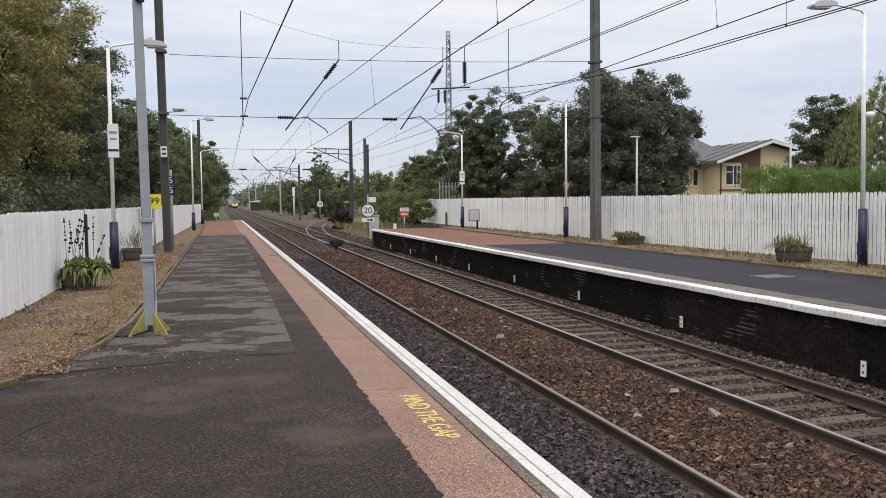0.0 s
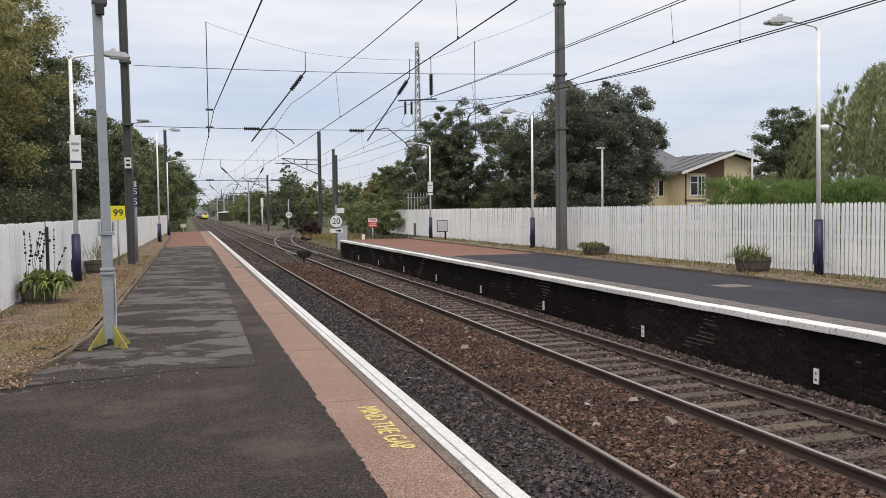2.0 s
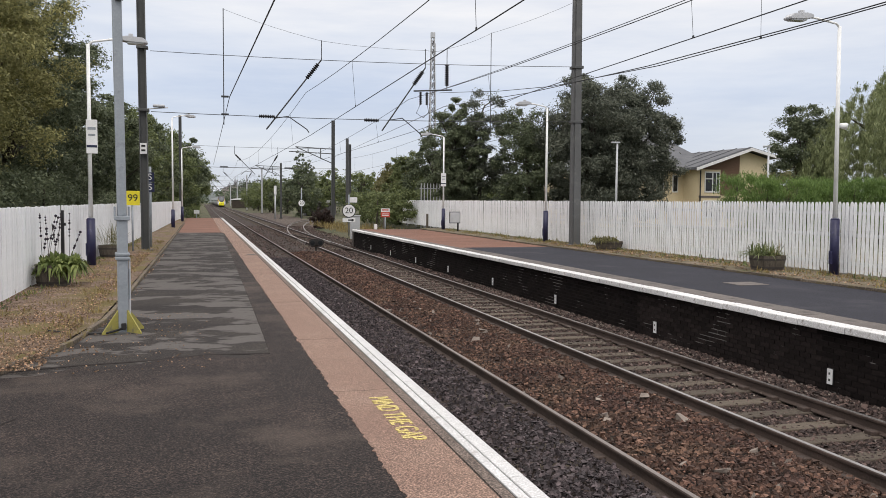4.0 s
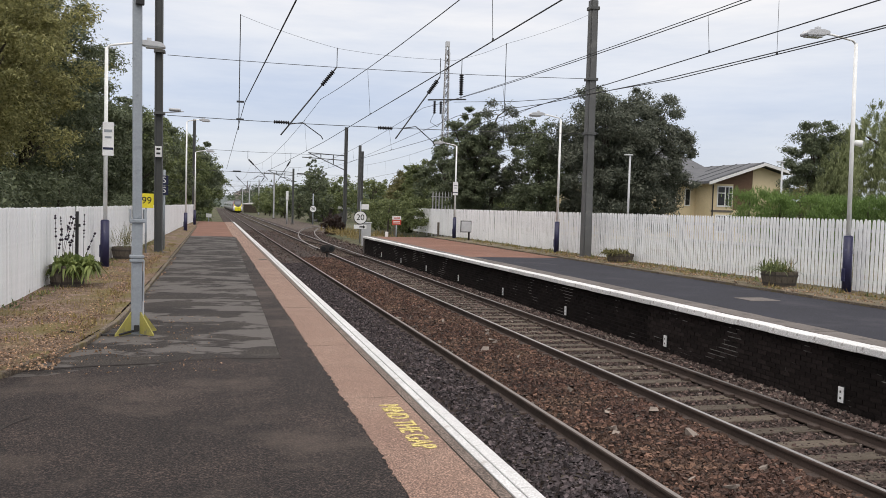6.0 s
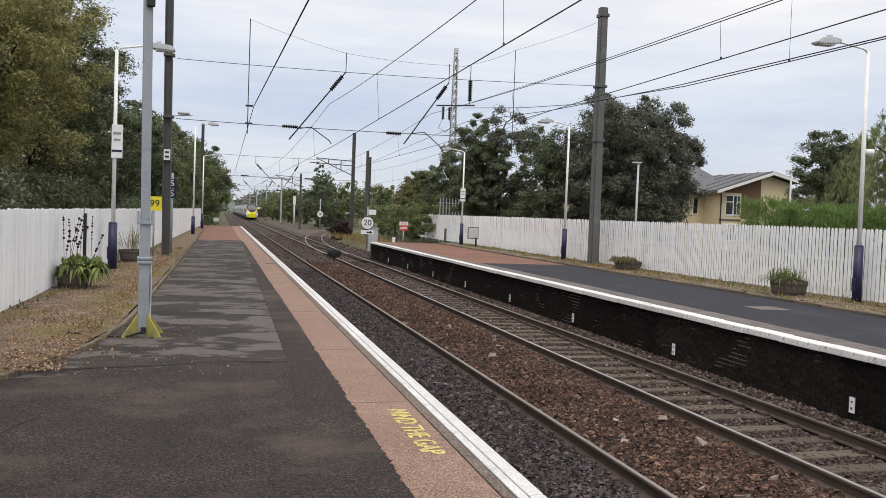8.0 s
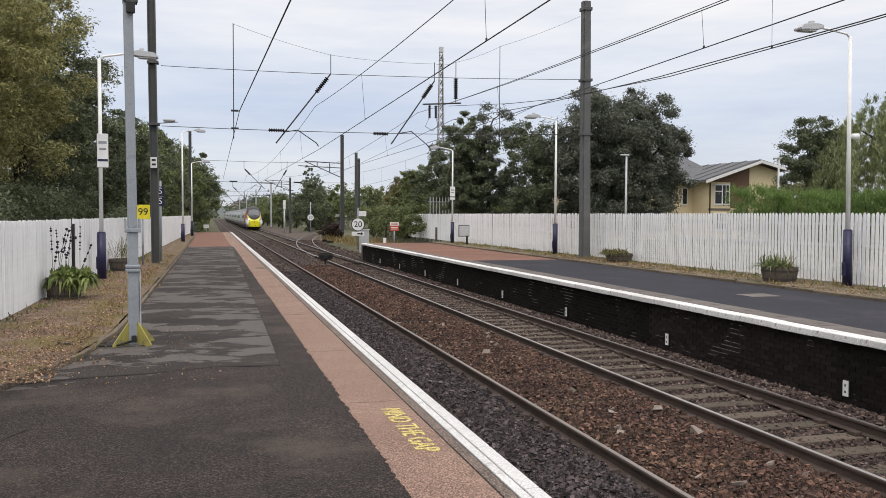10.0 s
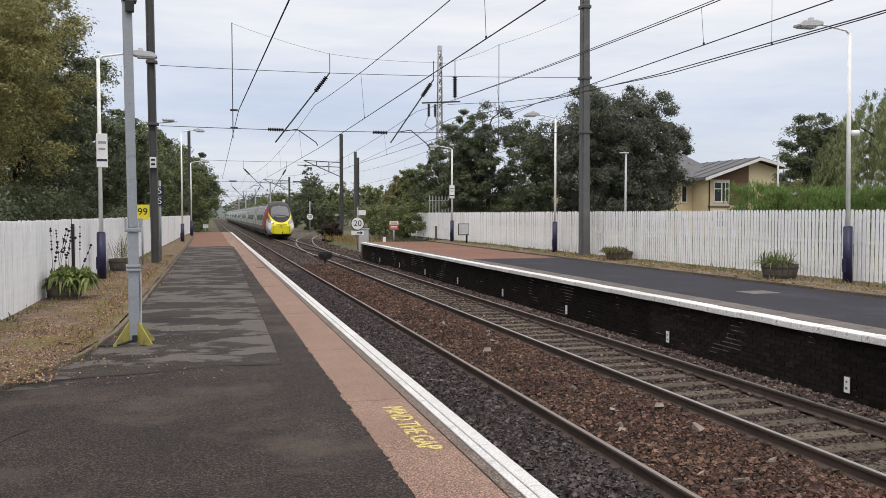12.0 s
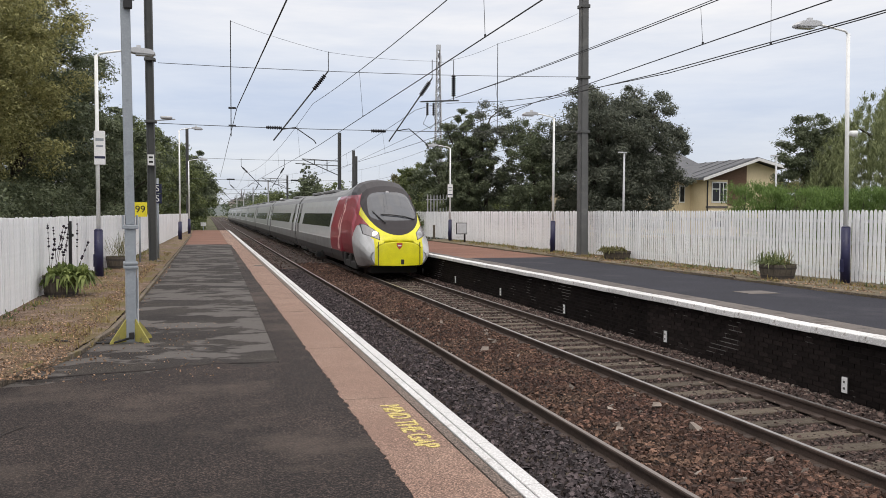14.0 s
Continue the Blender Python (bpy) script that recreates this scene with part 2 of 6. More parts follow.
M["lamp_head"] = plain("grey_lamp_head", (0.52, 0.53, 0.55), 0.5)
M["lamp_glass"] = plain("lamp_diffuser", (0.62, 0.64, 0.66), 0.25)
M["barrel"] = paint("old_barrel_wood", ((0.3, (0.075, 0.062, 0.048)), (0.7, (0.16, 0.135, 0.108))), scale=4, stretch=(4, 4, 0.6), rough=0.9, bump=0.4)
M["hoop"] = plain("rusty_hoop", (0.06, 0.05, 0.045), 0.8)
M["bark"] = paint("bark", ((0.3, (0.035, 0.028, 0.022)), (0.7, (0.085, 0.07, 0.055))), scale=3, stretch=(3, 3, 0.7), rough=0.95, bump=0.7, bump_scale=20)
M["leaf_olive"] = leaf_paint("olive_leaves", (0.112, 0.118, 0.046), (0.490, 0.465, 0.205))
M["leaf_dark"] = leaf_paint("dark_leaves", (0.0575, 0.0726, 0.0433), (0.2117, 0.2449, 0.1443))
M["leaf_green"] = leaf_paint("green_leaves", (0.0675, 0.0899, 0.0384), (0.2498, 0.2862, 0.1229))
M["leaf_deep"] = leaf_paint("deep_sycamore_leaves", (0.0560, 0.0686, 0.0522), (0.2044, 0.2177, 0.1656))
M["leaf_willow"] = leaf_paint("willow_leaves", (0.122, 0.152, 0.068), (0.395, 0.430, 0.220))
M["leaf_hedge"] = leaf_paint("hedge_leaves", (0.060, 0.108, 0.028), (0.205, 0.305, 0.088))
M["leaf_plant"] = leaf_paint("planter_leaves", (0.050, 0.088, 0.024), (0.290, 0.340, 0.115))
M["leaf_yellowing"] = leaf_paint("yellowing_leaves", (0.0794, 0.0794, 0.0319), (0.2576, 0.2380, 0.1045))
M["grass_dry"] = leaf_paint("dry_grass", (0.14, 0.105, 0.040), (0.38, 0.295, 0.125))
M["heather"] = leaf_paint("reddish_bush", (0.035, 0.022, 0.02), (0.09, 0.06, 0.05))
M["dead_flower"] = plain("dark_seed_heads", (0.018, 0.012, 0.022), 0.9)
M["cream"] = paint("cream_render", ((0.3, (0.62, 0.52, 0.33)), (0.7, (0.72, 0.61, 0.41))), scale=0.6, rough=0.9, bump=0.2)
M["brown_clad"] = paint("brown_cladding", ((0.3, (0.115, 0.065, 0.04)), (0.7, (0.16, 0.095, 0.06))), scale=2, stretch=(1, 1, 8), rough=0.8)
M["slate"] = paint("grey_roof", ((0.3, (0.0744, 0.0775, 0.0864)), (0.7, (0.1178, 0.1209, 0.1312))), scale=1.0, stretch=(1, 1, 6), rough=0.75, bump=0.4, bump_scale=14)
M["fascia"] = plain("white_fascia", (0.75, 0.75, 0.74), 0.5)
M["pane"] = plain("dark_window_glass", (0.02, 0.022, 0.025), 0.12, spec=0.35)
M["far_wood"] = leaf_paint("far_woods", (0.053, 0.075, 0.045), (0.150, 0.180, 0.112))
M["far_wall"] = plain("far_wall", (0.38, 0.34, 0.31), 0.9)
M["far_roof"] = plain("far_roof", (0.20, 0.19, 0.20), 0.9)
M["hill"] = paint("far_hill", ((0.3, (0.075, 0.092, 0.088)), (0.7, (0.115, 0.13, 0.12))), scale=0.02, rough=1.0, bump=0)
M["silver"] = plain("silver_train_paint", (0.620, 0.634, 0.647), 0.35, metal=0.25, coat=0.3, spots=((0.475, 0.475, 0.475), 1.5, 0.6, 0.75))
M["train_red"] = plain("red_train_paint", (0.36, 0.022, 0.045), 0.35, coat=0.4)
M["train_pink"] = plain("pale_swirl", (0.72, 0.42, 0.40), 0.4)
M["train_yellow"] = plain("yellow_train_front", (0.80, 0.74, 0.012), 0.4, coat=0.3)
M["train_dark"] = plain("dark_grey_train_paint", (0.055, 0.053, 0.055), 0.5, spots=((0.085, 0.075, 0.068), 2.0, 0.5, 0.7))
M["train_lower"] = plain("mid_grey_train_paint", (0.235, 0.235, 0.235), 0.45, spots=((0.15, 0.14, 0.13), 1.5, 0.45, 0.7))
M["train_door"] = plain("dark_grey_door_paint", (0.13, 0.13, 0.135), 0.45)
M["train_black"] = plain("black_windscreen_surround", (0.030, 0.025, 0.028), 0.5, spec=0.3)
M["train_roof"] = plain("grey_train_roof", (0.20, 0.205, 0.21), 0.55)
M["train_glass"] = plain("train_glass", (0.02, 0.022, 0.025), 0.08, spec=0.9)
M["windscreen"] = plain("windscreen_glass", (0.055, 0.06, 0.072), 0.05, spec=1.0, bump=0.0)
M["underframe"] = plain("oily_underframe", (0.022, 0.020, 0.019), 0.8)
M["headlight"] = glow("headlight_glow", (1.0, 0.86, 0.80), 1.5)
M["lens"] = plain("headlight_cluster", (0.36, 0.35, 0.36), 0.15, spec=0.9)
M["shield"] = plain("red_badge", (0.45, 0.06, 0.04), 0.4)


# ---- making meshes ----
def mesh_of(name, verts, faces, mats=(), smooth=False, index=None):
    me = bpy.data.meshes.new(name)
    me.from_pydata([tuple(v) for v in verts], [], [tuple(f) for f in faces])
    for m in mats:
        me.materials.append(m)
    if smooth:
        me.polygons.foreach_set("use_smooth", [True] * len(me.polygons))
    if index is not None:
        me.polygons.foreach_set("material_index", index)
    me.update()
    return me


def put(name, me, parent=None, m=None, label=""):
    ob = new(name, me)
    if parent:
        ob.parent = parent
    if m is not None:
        ob.matrix_basis = m
    if label:
        ob["label"] = label
    return ob


def part(name, bm, material, parent=None, label="", smooth=False, m=None):
    me = bpy.data.meshes.new(name)
    bm.to_mesh(me)
    bm.free()
    me.materials.append(material)
    if smooth:
        me.polygons.foreach_set("use_smooth", [True] * len(me.polygons))
    return put(name, me, parent, m, label)


def thing(name, m, label, category, group="", kind=""):
    ob = new(name)
    ob.empty_display_size = 0.2
    ob.matrix_basis = m
    return tagged(ob, label, category, group, kind)


def box(bm, x0, x1, y0, y1, z0, z1, bevel=0.0, m=None):
    r = bmesh.ops.create_cube(bm, size=1)
    vs = r["verts"]
    bmesh.ops.transform(bm, matrix=Matrix.Translation(((x0 + x1) / 2, (y0 + y1) / 2, (z0 + z1) / 2)) @ Matrix.Diagonal((x1 - x0, y1 - y0, z1 - z0, 1)), verts=vs)
    if bevel:
        es = list({e for v in vs for e in v.link_edges})
        r = bmesh.ops.bevel(bm, geom=es, offset=bevel, segments=2, affect="EDGES", profile=0.5)
        vs = list({v for f in r["faces"] for v in f.verts} | {v for v in vs if v.is_valid})
    if m is not None:
        bmesh.ops.transform(bm, matrix=m, verts=vs)
    return bm


def boxed(x0, x1, y0, y1, z0, z1, bevel=0.0):
    return box(bmesh.new(), x0, x1, y0, y1, z0, z1, bevel)


def cone(bm, a, b, ra, rb, n=12, caps=True):
    a, b = Vector(a), Vector(b)
    r = bmesh.ops.create_cone(bm, cap_ends=caps, segments=n, radius1=ra, radius2=rb, depth=(b - a).length)
    q = (b - a).to_track_quat("Z", "Y").to_matrix().to_4x4()
    bmesh.ops.transform(bm, matrix=Matrix.Translation((a + b) / 2) @ q, verts=r["verts"])
    return bm


def tube(bm, pts, r, n=6):
    """A round bar along points."""
    pts = [Vector(p) for p in pts]
    rings = []
    for i, p in enumerate(pts):
        d = (pts[min(i + 1, len(pts) - 1)] - pts[max(i - 1, 0)]).normalized()
        side = d.cross(Vector((0, 0, 1)))
        side = Vector((1, 0, 0)) if side.length < 0.01 else side.normalized()
        up = side.cross(d)
        rings.append([bm.verts.new(p + r * (math.cos(k * math.tau / n) * side + math.sin(k * math.tau / n) * up)) for k in range(n)])
    for a, b in zip(rings, rings[1:]):
        for k in range(n):
            bm.faces.new((a[k], a[(k + 1) % n], b[(k + 1) % n], b[k]))
    bm.faces.new(rings[0][::-1])
    bm.faces.new(rings[-1])
    return bm


def prism(bm, outline, y0, y1, axis="y"):
    """An outline in (x, z) run from y0 to y1, or in (y, z) along x, or in (x, y) along z."""
    def at(p, d):
        return {"y": (p[0], d, p[1]), "x": (d, p[0], p[1]), "z": (p[0], p[1], d)}[axis]
    a = [bm.verts.new(at(p, y0)) for p in outline]
    b = [bm.verts.new(at(p, y1)) for p in outline]
    n = len(outline)
    for k in range(n):
        bm.faces.new((a[k], a[(k + 1) % n], b[(k + 1) % n], b[k]))
    bm.faces.new(a[::-1])
    bm.faces.new(b)
    bmesh.ops.recalc_face_normals(bm, faces=bm.faces)
    return bm


def words(name, text, size, depth, material, parent, m, label="", squeeze=1.0, bold=0.0):
    cu = bpy.data.curves.new(name, "FONT")
    cu.body, cu.size, cu.extrude, cu.offset, cu.align_x, cu.align_y = text, size, depth, bold, "CENTER", "CENTER"
    tmp = bpy.data.objects.new("tmp", cu)
    me = bpy.data.meshes.new_from_object(tmp)
    bpy.data.objects.remove(tmp)
    me.materials.clear()
    me.materials.append(material)
    me.transform(Matrix.Diagonal((squeeze, 1, 1, 1)))
    return put(name, me, parent, m, label)


def joined(name, verts, faces, material, smooth=False):
    """A large mesh out of numpy arrays of vertices and equal-sided faces."""
    verts, faces = np.asarray(verts, np.float32), np.asarray(faces, np.int32)
    me = bpy.data.meshes.new(name)
    k = faces.shape[1]
    me.vertices.add(len(verts))
    me.vertices.foreach_set("co", verts.ravel())
    me.loops.add(faces.size)
    me.loops.foreach_set("vertex_index", faces.ravel())
    me.polygons.add(len(faces))
    me.polygons.foreach_set("loop_start", np.arange(0, faces.size, k, dtype=np.int32))
    me.materials.append(material)
    me.update(calc_edges=True)
    me.polygons.foreach_set("use_smooth", [smooth] * len(faces))
    return me


RNG = np.random.default_rng(7)
M["train_stripe"] = plain("pale_grey_stripe", (0.66, 0.67, 0.68), 0.4)


# ---- the large structure ----
EDGE_L, EDGE_R = 1.885, 8.358        # platform edges
RAIL_Z = -0.87
RAILS = (2.60, 4.10, 6.17, 7.67)     # rail centre lines
END_R, END_L = 47.2, 77.0            # far ends of the platforms


def make_ground():
    near = [(-900, -0.10), (-3.4, -0.08), (1.45, -0.08), (1.46, -1.10), (8.9, -1.10), (8.91, -0.08), (16, -0.08), (900, -0.05)]
    mid = [(-900, -0.10), (-3.4, -0.10), (1.45, -0.10), (1.46, -1.10), (9.6, -1.08), (11.5, -0.75), (15, -0.2), (900, -0.05)]
    far = [(-900, -0.3), (-5, -0.5), (0.2, -1.0), (1.0, -1.10), (14, -1.05), (22, -0.8), (30, -0.3), (900, 0.3)]
    rows = [(-120, near), (END_R + 1.0, near), (END_R + 5.0, mid), (END_L, mid), (END_L + 8, far), (160, far), (420, far), (3500, far)]
    bm = bmesh.new()
    grid = [[bm.verts.new((x, y, z)) for x, z in line] for y, line in rows]
    for a, b in zip(grid, grid[1:]):
        for i in range(len(a) - 1):
            bm.faces.new((a[i], a[i + 1], b[i + 1], b[i]))
    tagged(part("ground", bm, M["earth"]), "rough ground of earth and thin grass round the station", "ground", kind="structure")
    # the bed of the two lines
    bm = bmesh.new()
    prism(bm, [(1.5, -1.3), (1.5, -1.02), (2.1, -1.02), (4.4, -1.03), (5.1, -0.99), (5.85, -1.06), (7.9, -1.06), (8.4, -1.02), (8.88, -1.0), (8.88, -1.3)], -40, 480)
    tagged(part("track_bed", bm, M["bed"]), "dark ballast bed under both railway lines", "track bed", kind="structure")
    bm = bmesh.new()
    prism(bm, [(8.0, -1.2), (8.0, -1.045), (16, -1.04), (24, -1.0), (24, -1.2)], 49, 175)
    tagged(part("siding_bed", bm, M["bed_pale"]), "brown ballast bed of the diverging siding", "track bed", kind="structure")


def strip(name, x0, x1, y0, y1, z, material, label, category, thick=0.12, kind="structure"):
    return tagged(part(name, boxed(x0, x1, y0, y1, z - thick, z), material), label, category, kind=kind)


def platform_left():
    bm = bmesh.new()
    prism(bm, [(-3.3, -0.02), (-3.3, -0.3), (1.5, -0.3), (1.5, -1.2), (1.80, -1.2), (1.80, -0.13), (1.62, -0.13), (1.62, -0.006), (1.07, -0.006), (-1.2, -0.006), (-1.2, -0.02)], -40, END_L)
    tagged(part("platform_left_core", bm, M["mortar"]), "solid core of the tarmac platform", "platform", kind="structure")
    # tarmac with the curved kerb line on its outer side
    kerb = [(-6.5, -40), (-6.5, 2.0), (-4.2, 5.2), (-2.6, 7.2), (-1.95, 8.2), (-1.70, 9.1), (-1.46, 10.0), (-1.30, 11.8), (-1.26, 14), (-1.22, 27), (-1.18, 43.0)]
    bm = bmesh.new()
    prism(bm, kerb + [(1.06, 43.0), (1.15, 20), (1.16, 10), (1.16, -40)], -0.05, 0.0, "z")
    # ragged border to the surfacing: teeth along the joint
    tagged(part("platform_left_surface", bm, M["old_tarmac"]), "worn dark tarmac with paler dried patches", "platform surface", kind="structure")
    bm = bmesh.new()
    prism(bm, [(-6.4, -40), (-6.4, 2.0), (-4.1, 5.3), (-2.5, 7.25), (-1.9, 8.25), (-1.5, 8.30), (-1.15, 8.62), (-0.8, 8.45), (-0.5, 8.75), (-0.32, 9.05), (-0.1, 8.9), (0.1, 9.2), (0.25, 8.85), (0.45, 8.70), (0.6, 9.0), (0.72, 8.9), (0.74, 10.2), (0.78, 14.0), (0.98, 38.0), (1.06, 38), (1.16, 20), (1.16, 4), (1.16, -40)], 0.0, 0.005, "z")
    tagged(part("tarmac_patch", bm, M["tarmac"]), "darker fresher tarmac patch laid on the platform", "tarmac patch", kind="structure")
    strip("red_platform_end", -1.2, 1.02, 43.02, END_L, 0.0, M["red_tarmac"], "brick-red tarmac of the platform end", "platform surface", 0.05)
    # pink strip with an uneven inner border
    bm = bmesh.new()
    edge, y = [], -10.0
    rr = random.Random(3)
    while y < 42:
        edge.append((1.108 + 0.010 * noise.noise((y * 0.8, 0, 4)) + rr.uniform(-0.017, 0.017), y))
        y += rr.uniform(0.025, 0.075) if 2 < y < 17 else 0.5
    prism(bm, [(1.612, -40), (1.612, END_L), (0.98, END_L), (0.98, 43)] + edge[::-1] + [(1.10, -40)], -0.04, 0.009, "z")
    tagged(part("pink_strip", bm, M["pink"]), "pinkish gritty surfacing along the platform edge", "platform surface", kind="structure")
    strip("edge_groove", 1.612, 1.80, -40, END_L, -0.002, M["joint"], "dark joint beside the white line", "joint", 0.1)
    strip("edge_fillet", 1.628, 1.700, -40, END_L, 0.007, M["fillet"], "narrow grey-brown fillet beside the white line", "platform surface", 0.05)
    # coping: white painted slabs, each with its inner band
    slab = tagged(thing("platform_edge_left", Matrix(), "white-painted coping slabs of the near platform", "platform edge", kind="structure"))
    n = 0
    me_out = part("coping_slab", boxed(1.787, EDGE_L, 0.004, 0.896, -0.14, 0.012, 0.008), M["white_edge"], slab)
    me_in = part("inner_slab", boxed(1.714, 1.776, 0.004, 0.896, -0.12, 0.010, 0.004), M["white_edge"], slab)
    for k in range(-14, 86):
        y = 0.9 * k
        for src in (me_out, me_in):
            if k == -14:
                src.location.y = y
                continue
            o = src.copy()
            scene.collection.objects.link(o)
            o.location.y = y + (0.31 if src is me_in else 0)
    # expansion joints across the pink strip
    for k, y in enumerate((2.1, 6.95, 9.7, 13.4, 18.6, 25.1, 32.0)):
        bm = bmesh.new()
        tube(bm, [(1.12, y + 0.02, 0.007), (1.36, y - 0.01, 0.007), (1.60, y + 0.03, 0.007)], 0.0035, 4)
        tagged(part("surface_crack", bm, M["joint"]), "thin dark crack across the pink surfacing", "crack", kind="structure")
    bm = bmesh.new()
    tube(bm, [(-1.49, 6.16, 0.008), (-1.47, 6.29, 0.008), (-1.42, 6.51, 0.008), (-1.33, 6.70, 0.008)], 0.007, 5)
    tagged(part("surface_crack", bm, M["joint"]), "thin dark crack in the platform tarmac", "crack", kind="structure")
    bm = bmesh.new()
    tube(bm, [(-1.75, 8.55, 0.004), (-1.2, 8.72, 0.004), (-0.6, 8.80, 0.004), (0.1, 9.0, 0.004), (0.72, 8.93, 0.004)], 0.008, 4)
    tagged(part("surface_crack", bm, M["joint"]), "dark seam between old and new tarmac", "crack", kind="structure")
    strip("service_plate", 1.34, 1.58, 25.2, 25.6, 0.016, M["coping"], "pale square plate let into the surfacing", "cover plate", 0.02)


def verge_left():
    bm = bmesh.new()
    rr = random.Random(11)
    xs = [-3.4, -3.0, -2.6, -2.2, -1.8, -1.5, -1.2]
    kx = [(-40, -6.4), (2.0, -6.4), (5.2, -4.1), (7.2, -2.5), (8.2, -1.86), (9.1, -1.62), (10, -1.38), (11.8, -1.22), (14, -1.18), (27, -1.14), (43, -1.10), (80, -1.10)]
    ys = list(np.arange(2.0, 30, 0.5)) + list(np.arange(30, 78, 2.0))
    grid = []
    for y in ys:
        xe = float(np.interp(y, [k[0] for k in kx], [k[1] for k in kx])) - 0.09
        x0 = min(-3.4, xe - 2.0)
        grid.append([bm.verts.new((x0 + (xe - x0) * i / 8, y, 0.045 + 0.02 * noise.noise((i * 0.7, y * 0.8, 2)) + (0.03 if 0 < i < 7 else -0.01))) for i in range(9)])
    for a, b in zip(grid, grid[1:]):
        for i in range(8):
            bm.faces.new((a[i], a[i + 1], b[i + 1], b[i]))
    tagged(part("verge_left", bm, M["verge"], smooth=True), "gravelly verge with dry weeds beside the fence", "verge", kind="structure")
    # kerb stones along the verge
    kerb = tagged(thing("verge_kerb_left", Matrix(), "low weathered concrete kerb between tarmac and gravel", "kerb", kind="structure"))
    pts = [(-6.4, 2.0), (-4.1, 5.25), (-2.5, 7.25), (-1.88, 8.25), (-1.65, 9.1), (-1.41, 10.0), (-1.25, 11.8), (-1.21, 14), (-1.17, 27), (-1.13, 43.0), (-1.12, 60)]
    base = None
    for (xa, ya), (xb, yb) in zip(pts, pts[1:]):
        run = math.hypot(xb - xa, yb - ya)
        k = max(1, round(run / 0.9))
        for i in range(k):
            f = (i + 0.5) / k
            pm = pose(xa + (xb - xa) * f, ya + (yb - ya) * f, rr.uniform(-0.004, 0.012), 0, 0, math.degrees(math.atan2(yb - ya, xb - xa)) + rr.uniform(-1, 1)) @ Matrix.Diagonal((run / k / 0.9, 1, 1, 1))
            if base is None:
                base = part("kerb_stone", boxed(-0.445, 0.445, -0.035, 0.035, -0.1, 0.05, 0.012), M["kerb"], kerb, m=pm)
            else:
                put("kerb_stone", base.data, kerb, pm)


def platform_right():
    bm = bmesh.new()
    prism(bm, [(8.62, -1.2), (8.62, -0.16), (8.5, -0.16), (8.5, -0.008), (13, -0.008), (16.5, 0.0), (16.5, -1.2)], -40, END_R)
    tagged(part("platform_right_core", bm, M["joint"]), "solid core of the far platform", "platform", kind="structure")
    strip("platform_right_surface", 9.16, 12.45, -40, 28.2, 0.0, M["blue_tarmac"], "smooth blue-grey tarmac of the far platform", "platform surface", 0.05)
    strip("platform_right_red", 8.98, 12.45, 28.2, END_R - 0.3, 0.0, M["red_tarmac"], "brick-red tarmac of the far platform end", "platform surface", 0.05)
    # grey edge slabs and the white painted nosing
    edge = tagged(thing("platform_edge_right", Matrix(), "white-painted nosing and grey slabs of the far platform", "platform edge", kind="structure"))
    nose = part("nosing_stone", boxed(EDGE_R, 8.64, 0.004, 0.896, -0.095, 0.006, 0.012), M["nosing"], edge)
    grey = part("grey_slab", boxed(8.672, 9.15, 0.005, 0.895, -0.08, 0.004, 0.006), M["coping"], edge)
    rr = random.Random(5)
    for k in range(-22, 52):
        for src in (nose, grey):
            if src is grey and k > 30:
                continue
            o = src
            if k > -22:
                o = src.copy()
                scene.collection.objects.link(o)
            o.location = (rr.uniform(-0.012, 0.012), 0.9 * k + (0.3 if src is grey else 0), rr.uniform(-0.004, 0.003))
    strip("red_edge_band", 8.672, 8.98, 28.2, END_R - 0.3, 0.003, M["coping"], "grey slabs beside the white nosing", "platform surface", 0.05)
    strip("cover_plate", 10.55, 11.25, 14.2, 14.8, 0.008, M["coping"], "pale inspection cover let into the tarmac", "cover plate", 0.02)
    # kerb and verge
    kerb = tagged(thing("verge_kerb_right", Matrix(), "low concrete kerb between tarmac and verge", "kerb", kind="structure"))
    base = part("kerb_stone", boxed(-0.04, 0.04, -0.445, 0.445, -0.1, 0.055, 0.012), M["kerb"], kerb, m=pose(12.5, -10, 0))
    for k in range(1, 62):
        put("kerb_stone", base.data, kerb, pose(12.5 + rr.uniform(-0.012, 0.012), -10 + 0.9 * k, rr.uniform(-0.006, 0.01), 0, 0, rr.uniform(-0.8, 0.8)))
    bm = bmesh.new()
    grid = []
    for y in list(np.arange(-10, 48, 0.6)):
        grid.append([bm.verts.new((12.54 + i * 0.3, y, 0.04 + 0.03 * noise.noise((i * 0.6, y * 0.9, 5)) + 0.02 * (i > 0))) for i in range(11)])
    for a, b in zip(grid, grid[1:]):
        for i in range(10):
            bm.faces.new((a[i], a[i + 1], b[i + 1], b[i]))
    tagged(part("verge_right", bm, M["verge_dry"], smooth=True), "dry weedy gravel verge below the picket fence", "verge", kind="structure")
    strip("platform_right_end", 8.45, 15.5, END_R - 0.28, END_R, -0.002, M["coping"], "concrete end of the far platform", "platform end", 1.15)


def rail_mesh(bm, x, y0, y1):
    z = RAIL_Z
    prof = [(-0.07, -0.155), (0.07, -0.155), (0.07, -0.142), (0.012, -0.122), (0.010, -0.045), (0.034, -0.034), (0.036, -0.010), (0.028, -0.0015), (-0.028, -0.0015), (-0.036, -0.010), (-0.034, -0.034), (-0.010, -0.045), (-0.012, -0.122), (-0.07, -0.142)]
    prism(bm, [(x + a, z + b) for a, b in prof], y0, y1)


